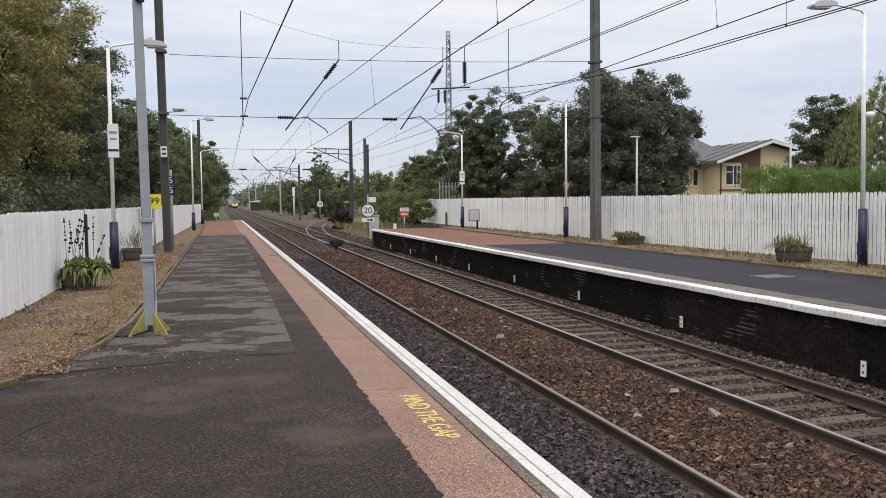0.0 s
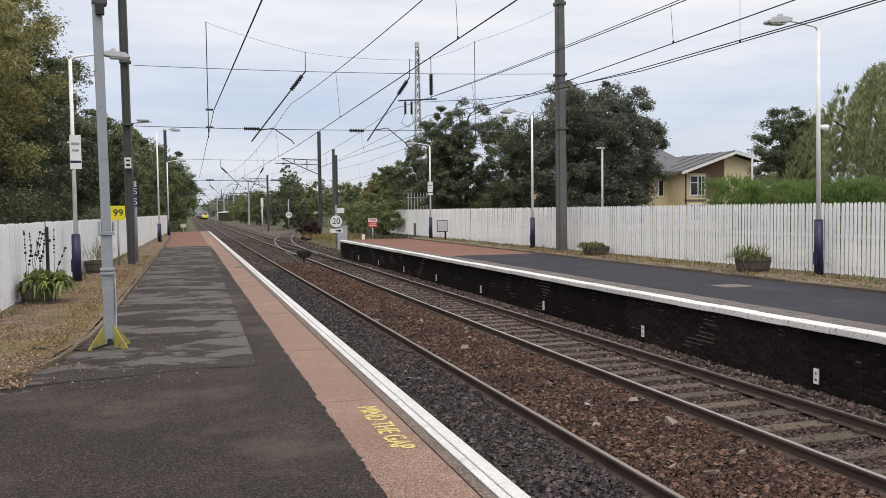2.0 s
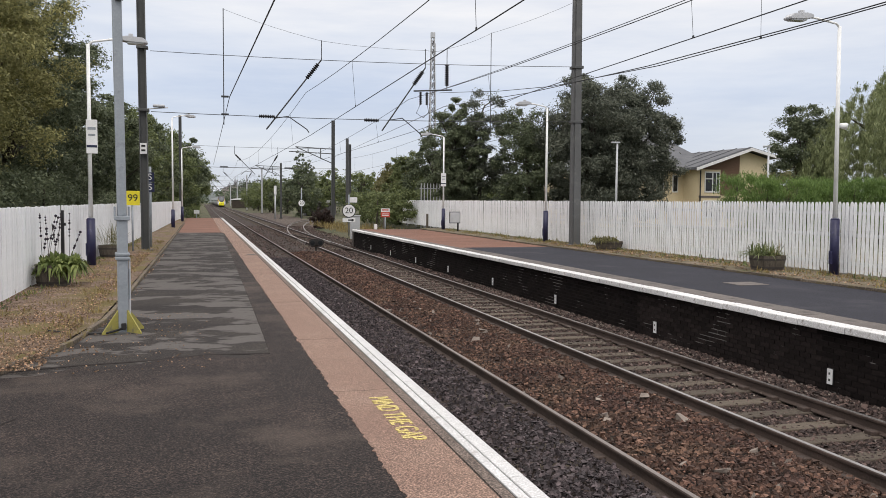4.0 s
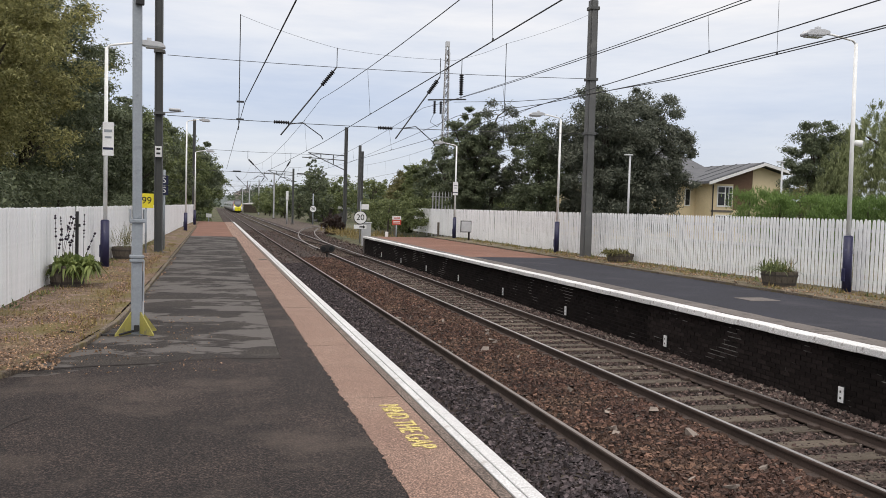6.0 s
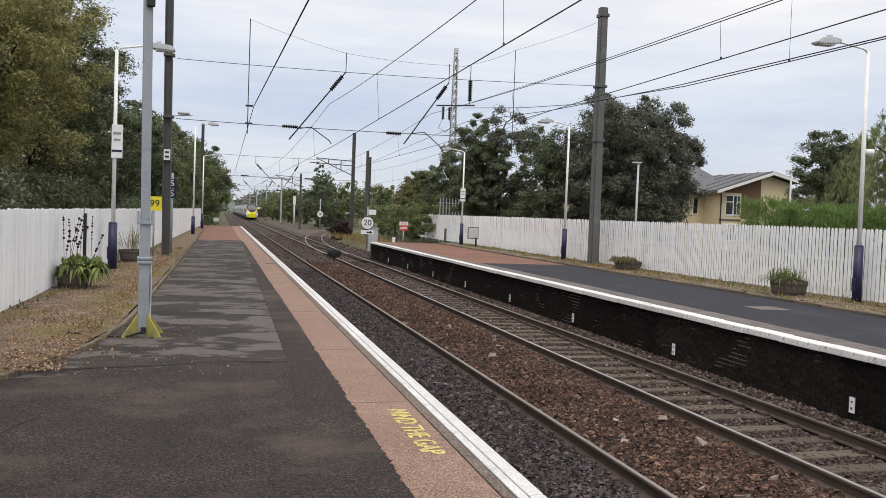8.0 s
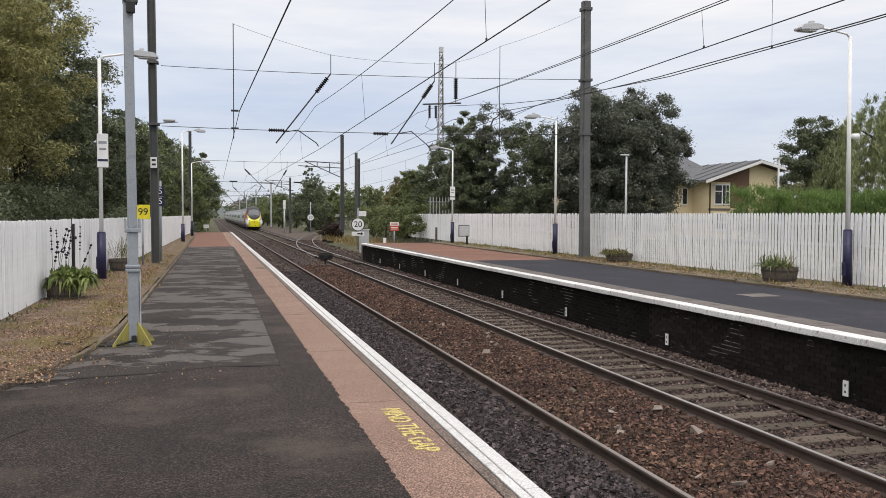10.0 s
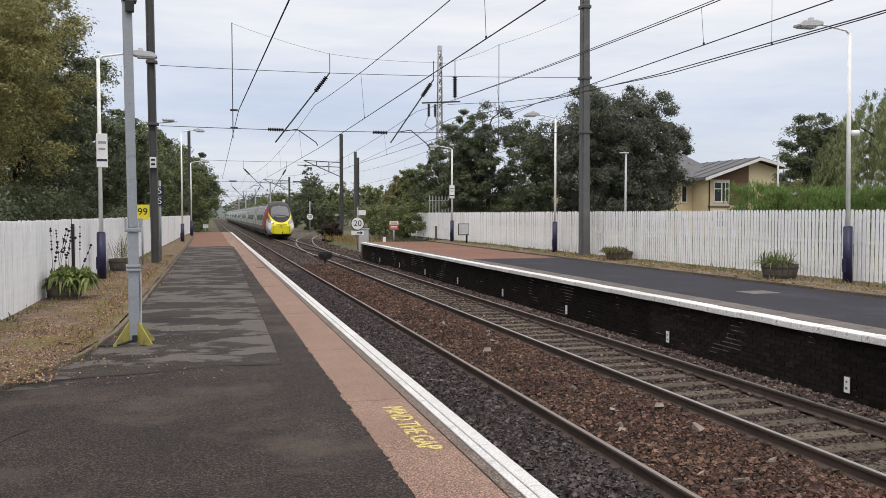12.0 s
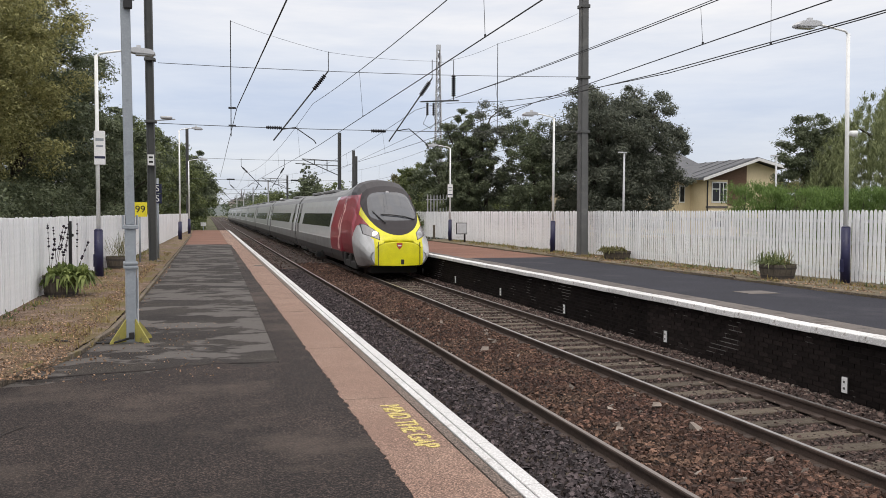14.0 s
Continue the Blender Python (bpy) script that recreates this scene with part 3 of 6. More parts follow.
def railway_line(name, left, right, label, dull):
    line = tagged(thing(name, Matrix(), label, "railway track", "railway tracks"))
    for x in (left, right):
        bm = bmesh.new()
        rail_mesh(bm, x, -30, 480)
        rail = part("rail", bm, M["rust"], line)
        bm = boxed(x - 0.026, x + 0.026, -30, 480, RAIL_Z - 0.004, RAIL_Z + 0.0015)
        part("rail_head", bm, M["railtop_dull"] if dull else M["railtop"], rail, "head polished by wheels")
    mid, rr = (left + right) / 2, random.Random(int(left * 10))
    base = chair = None
    for k in range(0, 140):
        y = 2.21 + 0.60 * k
        pm = pose(mid + rr.uniform(-0.03, 0.03), y + rr.uniform(-0.03, 0.03), RAIL_Z - 0.158 + rr.uniform(-0.008, 0.006), 0, 0, rr.uniform(-0.8, 0.8))
        if base is None:
            base = part("sleeper", boxed(-1.27, 1.27, -0.125, 0.125, -0.13, 0.0, 0.012), M["sleeper"], line, m=pm)
        else:
            put("sleeper", base.data, line, pm)
        if y < 34 and y > 4:
            for x in (left, right):
                for s in (-1, 1):
                    cm = pose(x + s * 0.105, pm.translation.y, RAIL_Z - 0.14)
                    if chair is None:
                        chair = part("rail_clip", boxed(-0.055, 0.055, -0.07, 0.07, -0.03, 0.03, 0.015), M["rust"], line, m=cm)
                    else:
                        put("rail_clip", chair.data, line, cm)
    bm = bmesh.new()
    for k in range(140, 590):
        y = 2.21 + 0.60 * k
        a = [bm.verts.new((mid + sx * 1.27, y + sy * 0.125, RAIL_Z - 0.158 + dz)) for dz in (-0.1, 0.0) for sx, sy in ((-1, -1), (1, -1), (1, 1), (-1, 1))]
        for f in ((4, 5, 6, 7), (0, 1, 5, 4), (1, 2, 6, 5), (2, 3, 7, 6), (3, 0, 4, 7)):
            bm.faces.new([a[i] for i in f])
    tagged(part("sleeper_remainder", bm, M["sleeper"], line), kind="stuff")


def siding():
    """The curved siding that leaves the far line beyond the platform, and the crossover to the near line."""
    line = tagged(thing("siding_track", Matrix(), "rusty curved siding leaving the main line by a turnout", "railway track", "railway tracks"))
    way = [(6.80, 47), (6.90, 55), (7.20, 63), (8.0, 73), (9.15, 83.5), (10.85, 95), (13.0, 105), (15.6, 113), (19.2, 121), (24, 130), (31, 142)]
    ys = np.linspace(50, 143, 60)
    xs = np.interp(ys, [p[1] for p in way], [p[0] for p in way])
    for _ in range(3):
        xs[1:-1] = (xs[:-2] + 2 * xs[1:-1] + xs[2:]) / 4
    centre = [(float(x), float(y)) for x, y in zip(xs, ys)]
    for side in (-0.75, 0.75):
        pts = []
        for i, (x, y) in enumerate(centre):
            x2, y2 = centre[min(i + 1, 59)]
            x1, y1 = centre[max(i - 1, 0)]
            d = math.hypot(x2 - x1, y2 - y1)
            pts.append((x + side * (y2 - y1) / d, y - side * (x2 - x1) / d))
        bm = bmesh.new()
        prof = [(-0.06, -0.15), (0.06, -0.15), (0.012, -0.11), (0.034, -0.03), (0.034, 0), (-0.034, 0), (-0.034, -0.03), (-0.012, -0.11)]
        rings = [[bm.verts.new((x + a, y, RAIL_Z - 0.004 + b)) for a, b in prof] for x, y in pts]
        for a, b in zip(rings, rings[1:]):
            for i in range(8):
                bm.faces.new((a[i], a[(i + 1) % 8], b[(i + 1) % 8], b[i]))
        bmesh.ops.recalc_face_normals(bm, faces=bm.faces)
        part("rail", bm, M["railtop_dull"], line)
    for pts in ([(6.25, 68), (6.5, 63), (7.13, 56), (7.5, 47.5), (7.62, 43)],):
        part("crossing_rail", tube(bmesh.new(), [(x, y, RAIL_Z - 0.055) for x, y in pts], 0.05, 6), M["rust"], line)
    for k, (x, y) in enumerate(((5.2, 46.5), (5.15, 47.4), (5.3, 49.5), (5.25, 52.0), (8.2, 50.5), (8.25, 53.0))):
        part("timber_end", boxed(x - 0.45, x + 0.45, y - 0.12, y + 0.12, -1.08, -1.0), M["sleeper"], line)
    bm = bmesh.new()
    for x, y in centre[8:]:
        box(bm, x - 1.3, x + 1.3, y - 0.12, y + 0.12, -1.1, -1.025)
    tagged(part("sleeper_remainder", bm, M["sleeper"], line), kind="stuff")


def stones(name, count, x0, x1, y0, y1, size, material, label, base, heap=0.0, avoid=(), power=1.0):
    """Loose angular stones, scattered as one mesh."""
    u = RNG.random((count, 2))
    y = y0 + (y1 - y0) * u[:, 1] ** power
    x = x0 + (x1 - x0) * u[:, 0]
    keep = np.ones(count, bool)
    for a, b in avoid:
        keep &= (x < a) | (x > b)
    x, y = x[keep], y[keep]
    n = len(x)
    s = size * np.clip(np.exp(0.30 * RNG.normal(size=n)), 0.5, 1.8) * np.minimum(1.75, 1 + np.maximum(0, y - 14) * 0.022)
    unit = np.array([(0.9, -0.75, -0.5), (0.8, 0.8, -0.5), (-0.85, 0.7, -0.5), (-0.8, -0.8, -0.5), (0.55, 0.15, 0.85), (-0.5, -0.15, 0.75)], float)
    v = unit[None] * (0.7 + 0.5 * RNG.random((n, 6, 1))) + 0.42 * (RNG.random((n, 6, 3)) - 0.5)
    v *= (0.75 + 0.5 * RNG.random((n, 1, 3))) * np.array([1.1, 1.0, 0.9])
    a = RNG.random(n) * math.tau
    t = (RNG.random(n) - 0.5) * 1.9
    ca, sa, ct, st = np.cos(a)[:, None], np.sin(a)[:, None], np.cos(t)[:, None], np.sin(t)[:, None]
    v = np.stack([v[..., 0], v[..., 1] * ct - v[..., 2] * st, v[..., 1] * st + v[..., 2] * ct], -1)
    v = np.stack([v[..., 0] * ca - v[..., 1] * sa, v[..., 0] * sa + v[..., 1] * ca, v[..., 2]], -1) * s[:, None, None]
    z = base + s * (0.75 * RNG.random(n) - 0.1) + heap * np.sin(np.pi * (x - x0) / (x1 - x0))
    v += np.stack([x, y, z], -1)[:, None]
    f = np.array([(0, 1, 4), (1, 2, 5), (1, 5, 4), (2, 3, 5), (3, 0, 4), (3, 4, 5)])
    faces = (np.arange(n)[:, None, None] * 6 + f[None]).reshape(-1, 3)
    tagged(new(name, joined(name, v.reshape(-1, 3), faces, material)), label, "ballast", kind="stuff")


def ballast():
    gaps = [(r - 0.085, r + 0.085) for r in RAILS]
    stones("ballast_near", 33000, 1.95, 4.05, 2.8, 38, 0.0195, M["stone_dark"], "dark grey angular ballast beside the near platform", -1.005, 0.03, gaps, 2.0)
    stones("ballast_middle", 33000, 4.14, 6.1, 4.2, 42, 0.0205, M["stone_rust"], "rust-brown ballast between the two lines", -1.01, 0.06, gaps, 2.0)
    stones("ballast_far", 16500, 6.25, 7.6, 5.5, 44, 0.019, M["stone_brown"], "brown ballast between the rails of the far line", -1.050, 0.0, gaps, 1.4)
    stones("ballast_shoulder", 11000, 7.74, 8.62, 6.0, 40, 0.024, M["stone_brown"], "brown ballast at the foot of the far platform", -1.0, 0.03, gaps, 1.4)
    stones("ballast_yard", 10000, 1.9, 13.0, 38, 86, 0.019, M["stone_brown"], "brown ballast round the turnout", -1.02, 0.02, gaps)
    stones("pale_stones", 900, 4.2, 8.5, 4.0, 34, 0.017, M["stone_pale"], "scattered pale stones in the ballast", -0.99, 0.0, gaps)
    stones("pale_slabs", 46, 4.3, 6.0, 5.0, 22, 0.048, M["stone_pale"], "a few larger pale flat stones between the lines", -0.985, 0.03, gaps)
    stones("pale_chippings", 900, 7.95, 8.5, 8.0, 26, 0.017, M["stone_pale"], "pale chippings along the foot of the far platform wall", -0.98, 0.02, gaps)
    stones("litter", 420, -1.75, 0.1, 8.3, 12.5, 0.0065, M["chip"], "scattered leaf litter and grit on the tarmac", 0.012)
    stones("edge_grit", 500, -1.55, -1.05, 9.5, 26, 0.010, M["chip"], "grit along the kerb", 0.010)
    stones("verge_chips", 13000, -3.0, -1.45, 8.3, 26, 0.0088, M["chip"], "loose reddish chippings on the verge", 0.062, 0.01, (), 1.3)
    stones("verge_chips_far", 3500, 12.6, 14.2, 8, 30, 0.013, M["chip"], "loose chippings on the far verge", 0.06, 0.0, (), 1.3)


def brick_walls():
    """The sooty brick face of the far platform: the nearest bricks one by one, the rest joined."""
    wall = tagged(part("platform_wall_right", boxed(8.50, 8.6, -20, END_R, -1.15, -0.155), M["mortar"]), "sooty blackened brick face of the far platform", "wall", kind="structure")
    me = bpy.data.meshes.new("brick")
    bm = boxed(-0.012, 0.012, -0.1035, 0.1035, -0.0298, 0.0298)
    bm.to_mesh(me)
    bm.free()
    me.materials.append(M["brick"])
    rr = random.Random(9)
    verts, faces, singles = [], [], 0
    for c in range(13):
        z = -1.07 + c * 0.0765
        y = -6 + (0.115 if c % 2 else 0)
        while y < END_R - 0.2:
            x = 8.501 + rr.uniform(-0.003, 0.003)
            if 9.6 < y < 14.6 and singles < 300:
                put("brick", me, wall, Matrix.Translation((x, y, z)))
                singles += 1
            else:
                k = len(verts)
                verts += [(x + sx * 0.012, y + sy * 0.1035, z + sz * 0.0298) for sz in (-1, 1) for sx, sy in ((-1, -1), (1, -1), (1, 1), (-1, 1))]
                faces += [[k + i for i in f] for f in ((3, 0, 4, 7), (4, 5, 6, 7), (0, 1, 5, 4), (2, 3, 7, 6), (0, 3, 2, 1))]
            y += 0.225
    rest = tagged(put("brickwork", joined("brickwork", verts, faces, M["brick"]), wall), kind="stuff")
    # coursed wall under the near platform edge
    tagged(part("platform_wall_left", boxed(1.62, 1.79, -40, END_L, -1.2, -0.14), M["mortar"]), "dark brick face of the near platform", "wall", kind="structure")
    # white marker plates on the far wall
    for y in (4.7, 9.335, 13.961, 18.634, 23.224, 27.9, 32.5, 37.2, 41.8):
        t = thing("wall_marker", pose(8.462, y, -0.745), "small white distance plate fixed low on the brick platform wall", "marker", "wall markers")
        part("plate", boxed(-0.008, 0.008, -0.05, 0.05, -0.11, 0.11, 0.004), M["sign_white"], t)
        part("backing", boxed(0.008, 0.022, -0.057, 0.057, -0.118, 0.118), M["black"], t)
        for z, w in ((0.045, 0.014), (-0.045, 0.018)):
            part("mark", boxed(-0.011, -0.007, -w, w, z - 0.018, z + 0.014), M["mast"], t)


FENCE_R = [(14.9, -6), (14.35, 14), (13.95, 30.9), (13.85, 45), (13.95, 57.5)]
FENCE_L = [(-3.0, 4.0), (-2.95, 16.0), (-2.80, 21.0), (-2.70, 24.5), (-2.45, 33), (-2.2, 44), (-1.9, 61), (-1.62, 72)]


def picket_shape(width, height, thick, pointed):
    bm = bmesh.new()
    w = width / 2
    top = [(w, height - 0.06), (w * 0.62, height - 0.012), (0, height), (-w * 0.62, height - 0.012), (-w, height - 0.06)] if pointed else [(w, height - 0.01), (-w, height)]
    prism(bm, [(-w, 0), (w, 0)] + top, -thick / 2, thick / 2)
    return bm


def along(line, pitch):
    """Places every pitch metres on a line of points, with the heading there."""
    left = 0.0
    for (xa, ya), (xb, yb) in zip(line, line[1:]):
        run = math.hypot(xb - xa, yb - ya)
        s = left
        while s < run:
            yield xa + (xb - xa) * s / run, ya + (yb - ya) * s / run, math.degrees(math.atan2(yb - ya, xb - xa))
            s += pitch
        left = s - run


def fence(name, line, pitch, width, height, base, single, label, pointed, seed, gap=None, back=-1):
    """back: the side of the rails, +1 or -1 across the line."""
    ob = thing(name, Matrix(), label, "fence")
    me = part("picket", picket_shape(width, height, 0.012 if pointed else 0.022, pointed), M["picket"], ob)
    mesh = me.data
    rr, first = random.Random(seed), True
    vs = np.array([v.co for v in mesh.vertices])
    polys = [list(p.vertices) for p in mesh.polygons]
    verts, faces, k, count = [], [], 0, 0
    for x, y, a in along(line, pitch):
        if gap and gap[0] < y < gap[1]:
            continue
        lean = 0.22 if pointed else 0.5
        pm = pose(x + rr.uniform(-0.003, 0.003), y, base + rr.uniform(-0.012, 0.012), rr.uniform(-0.3, 0.3), rr.uniform(-lean, lean), a)
        if single[0] < y < single[1] and count < 298:
            count += 1
            if first:
                me.matrix_basis, first = pm, False
            else:
                put("picket", mesh, ob, pm)
        else:
            mm = np.array(pm)
            verts.append(vs @ mm[:3, :3].T + mm[:3, 3])
            faces += [[i + k for i in p] for p in polys]
            k += len(vs)
    rest = put("picket_remainder", mesh_of("picket_remainder", np.concatenate(verts), faces, (M["picket"],)), ob)
    tagged(rest, kind="stuff")
    for z in (base + 0.22, base + height * 0.53, base + height - 0.26):
        bm = bmesh.new()
        for (xa, ya), (xb, yb) in zip(line, line[1:]):
            run, a = math.hypot(xb - xa, yb - ya), math.atan2(yb - ya, xb - xa)
            box(bm, 0, run, 0.012 * back - 0.03 + 0.03 * back, 0.012 * back + 0.03 + 0.03 * back, -0.04, 0.04, 0, Matrix.Translation((xa, ya, z)) @ Matrix.Rotation(a, 4, "Z"))
        part("fence_rail", bm, M["fence_rail"], ob)
    post = None
    for x, y, a in along(line, 2.4):
        pm = pose(x, y, base - 0.2, 0, 0, a) @ Matrix.Translation((0, 0.11 * back, 0))
        if post is None:
            post = part("post", boxed(-0.05, 0.05, -0.05, 0.05, 0, height + 0.1, 0.008), M["fence_rail"], ob, m=pm)
        else:
            put("post", post.data, ob, pm)
    return ob


def fences():
    fence("picket_fence", FENCE_R, 0.122, 0.085, 1.64, 0.09, (9, 40), "white picket fence with rounded tops and flaking paint", True, 21, back=-1)
    fence("close_board_fence", FENCE_L, 0.112, 0.104, 1.46, 0.05, (9, 38), "white close-boarded fence with weathered paint beside the verge", False, 22, gap=(19.0, 19.22), back=1)
    gate = thing("gate_post", pose(-2.84, 19.1, 0.03), "black metal gate post in the gap of the white fence", "post")
    part("upright", boxed(-0.035, 0.035, -0.04, 0.04, 0, 1.38, 0.006), M["black"], gate)
    part("hinge", boxed(-0.02, 0.07, -0.05, 0.05, 1.05, 1.11, 0.005), M["black"], gate)
    part("hinge", boxed(-0.02, 0.07, -0.05, 0.05, 0.3, 0.36, 0.005), M["black"], gate)


make_ground()
platform_left()
verge_left()
platform_right()
railway_line("near_line", RAILS[0], RAILS[1], "near railway line with sleepers buried in dark ballast", True)
railway_line("far_line", RAILS[2], RAILS[3], "far railway line on weathered sleepers", False)
siding()


# ---- things ----
def lamp_post(m, label, height, arm, base_h, sign=None, camera_pod=False, extra_arm=None):
    """A white column in a navy sleeve, a bent arm and a lamp head; arm: reach along +x, negative to the other side."""
    ob = thing("lamp_post", m, label, "lamp post", "platform lamp posts")
    bm = bmesh.new()
    cone(bm, (0, 0, 0), (0, 0, base_h), 0.105, 0.10, 20)
    cone(bm, (0, 0, base_h), (0, 0, base_h + 0.03), 0.10, 0.075, 20)
    part("sleeve", bm, M["post_blue"], ob, "navy painted sleeve", True)
    part("sleeve_hatch", boxed(-0.12, -0.085, -0.05, 0.05, 0.25, 0.55, 0.01), M["post_blue"], ob)
    bm = bmesh.new()
    cone(bm, (0, 0, base_h), (0, 0, height), 0.050, 0.040, 16)
    part("column", bm, M["post_white"], ob, smooth=True)
    s = 1 if arm > 0 else -1
    bm = bmesh.new()
    tube(bm, [(0, 0, height - 0.05), (s * 0.02, 0, height), (s * 0.09, 0, height + 0.06), (arm * 0.5, 0, height + 0.15), (arm * 0.72, 0, height + 0.17)], 0.026, 8)
    part("arm", bm, M["post_white"], ob, smooth=True)
    head = thing_head(ob, arm, height + 0.15)
    if sign:
        z0, z1, w, dx = sign
        board = part("sign_board", boxed(dx - w / 2, dx + w / 2, -0.075, -0.06, z0, z1, 0.006), M["sign_white"], ob, "white station sign")
        h = z1 - z0
        part("sign_text", boxed(dx - w * 0.36, dx + w * 0.36, -0.079, -0.074, z0 + h * 0.70, z0 + h * 0.78), M["post_grey"], board, "illegible grey line of writing")
        part("sign_text", boxed(dx - w * 0.30, dx + w * 0.30, -0.079, -0.074, z0 + h * 0.52, z0 + h * 0.58), M["post_grey"], board, "illegible grey line of writing")
        part("sign_band", boxed(dx - w * 0.46, dx + w * 0.46, -0.079, -0.074, z0 + h * 0.18, z0 + h * 0.25), M["sign_navy"], board, "dark band on the sign")
    if camera_pod:
        bm = bmesh.new()
        cone(bm, (0.05, -0.02, 3.42), (0.17, -0.09, 3.395), 0.055, 0.080, 16)
        cone(bm, (0.17, -0.09, 3.395), (0.19, -0.10, 3.39), 0.080, 0.055, 16)
        part("loudspeaker", bm, M["post_white"], ob, "round white loudspeaker", True)
    return ob


def thing_head(ob, arm, z):
    s = 1 if arm > 0 else -1
    bm = bmesh.new()
    prof = [(0.0, -0.02), (0.16, -0.055), (0.60, -0.075), (0.62, -0.03), (0.52, 0.055), (0.16, 0.085), (0.0, 0.05)]
    prism(bm, [(arm * 0.62 + s * a, z + b) for a, b in prof], -0.13, 0.13)
    es = [e for e in bm.edges]
    bmesh.ops.bevel(bm, geom=es, offset=0.012, segments=2, affect="EDGES")
    head = part("lamp_head", bm, M["lamp_head"], ob, "grey lamp housing")
    bm = bmesh.new()
    box(bm, arm * 0.62 + s * 0.36 - 0.2, arm * 0.62 + s * 0.36 + 0.2, -0.10, 0.10, z - 0.095, z - 0.055, 0.015)
    part("diffuser", bm, M["lamp_glass"], head, "clear lamp bowl")
    part("photocell", boxed(arm * 0.62 + s * 0.24 - 0.05, arm * 0.62 + s * 0.24 + 0.05, -0.05, 0.05, z + 0.06, z + 0.15, 0.01), M["lamp_head"], head)


def lamp_posts():
    lamp_post(pose(-2.51, 21.1, 0.05), "white lamp post with navy sleeve and a station sign", 5.25, 1.15, 1.12, (2.68, 3.48, 0.25, 0.06))
    lamp_post(pose(-1.54, 49.6, 0.0), "slim white lamp post with navy sleeve at the platform end", 6.3, 1.1, 1.05)
    lamp_post(pose(-1.33, 63.7, 0.0), "white lamp post with navy sleeve beside a far mast", 5.4, 1.2, 1.1)
    lamp_post(pose(14.03, 15.5, 0.05, 0, -0.85, 0), "white lamp post with navy sleeve and round loudspeaker", 5.65, -1.3, 1.27, None, True)
    lamp_post(pose(13.52, 30.9, 0.05), "white lamp post with navy sleeve by the picket fence", 5.42, -1.2, 1.24)
    lamp_post(pose(13.38, 45.2, 0.03), "white lamp post with navy sleeve and small white sign", 5.30, -1.25, 1.2, (2.5, 3.25, 0.30, -0.02))
    # two lamps behind the picket fence
    for x, y, h in ((18.38, 34, 4.45), (26.6, 34, 4.5)):
        ob = thing("street_lamp", pose(x, y, -0.05), "pale slender street lamp behind the picket fence", "lamp post", "street lamps")
        bm = cone(bmesh.new(), (0, 0, 0), (0, 0, h), 0.055, 0.042, 12)
        part("column", bm, M["lamp_head"], ob, smooth=True)
        part("lamp_head", boxed(-0.30, 0.12, -0.07, 0.07, h, h + 0.06, 0.02), M["lamp_head"], ob)


def hinged_column():
    """The square grey column on the platform with yellow gussets at its foot."""
    ob = thing("hinged_column", pose(-0.92, 10.8, 0.0, 0, 0, 8), "grey galvanised hinged steel column with yellow foot gussets", "column")
    part("lower_shaft", boxed(-0.062, 0.062, -0.062, 0.062, 0.0, 1.45, 0.012), M["post_grey"], ob)
    up = pose(0.0, 0.0, 1.45, 0, -0.55, 0)
    part("upper_shaft", boxed(-0.055, 0.055, -0.055, 0.055, 0.0, 4.6, 0.010), M["post_grey"], ob, m=up)
    bm = box(bmesh.new(), -0.092, 0.092, -0.088, 0.088, 1.40, 1.45, 0.008)
    box(bm, -0.092, -0.072, -0.075, 0.075, 1.44, 1.57, 0.006)
    box(bm, 0.072, 0.092, -0.075, 0.075, 1.44, 1.57, 0.006)
    part("hinge_collar", bm, M["post_grey"], ob)
    for z in (0.93, 0.98):
        part("clamp_band", boxed(-0.084, 0.084, -0.084, 0.084, z - 0.018, z + 0.018, 0.008), M["post_grey"], ob)
    part("hatch", boxed(0.068, 0.082, -0.045, 0.045, 0.42, 0.80, 0.006), M["post_grey"], ob)
    part("base_plate", boxed(-0.12, 0.12, -0.12, 0.12, 0.0, 0.016, 0.004), M["mast"], ob)
    for k in range(4):
        bm = bmesh.new()
        prism(bm, [(0.06, 0.0), (0.315, 0.0), (0.315, 0.02), (0.08, 0.28), (0.06, 0.28)], -0.008, 0.008)
        part("gusset", bm, M["yellow_paint"], ob, "yellow painted gusset", m=pose(0, 0, 0.012, 0, 0, 37 + 90 * k))
    bm = bmesh.new()
    tube(bm, [(-0.03, -0.085, 0.06), (-0.2, -0.16, 0.03), (-0.42, -0.05, 0.02), (-0.62, 0.05, 0.03), (-0.85, 0.02, 0.07)], 0.014, 6)
    part("cable", bm, M["black"], ob, "black cable into the verge", True)
    part("conduit", tube(bmesh.new(), [(0.078, -0.03, 0.02), (0.078, -0.03, 0.93)], 0.012, 8), M["lamp_head"], ob, "thin grey conduit")
    part("cable_gland", boxed(-0.03, 0.03, -0.095, -0.068, 0.05, 0.13, 0.008), M["black"], ob)
    part("camera_housing", boxed(-0.05, 0.05, -0.12, -0.062, 4.06, 4.20, 0.01), M["black"], ob)
    part("top_bracket", boxed(-0.085, 0.085, -0.085, 0.085, 4.20, 4.26, 0.008), M["mast"], ob)


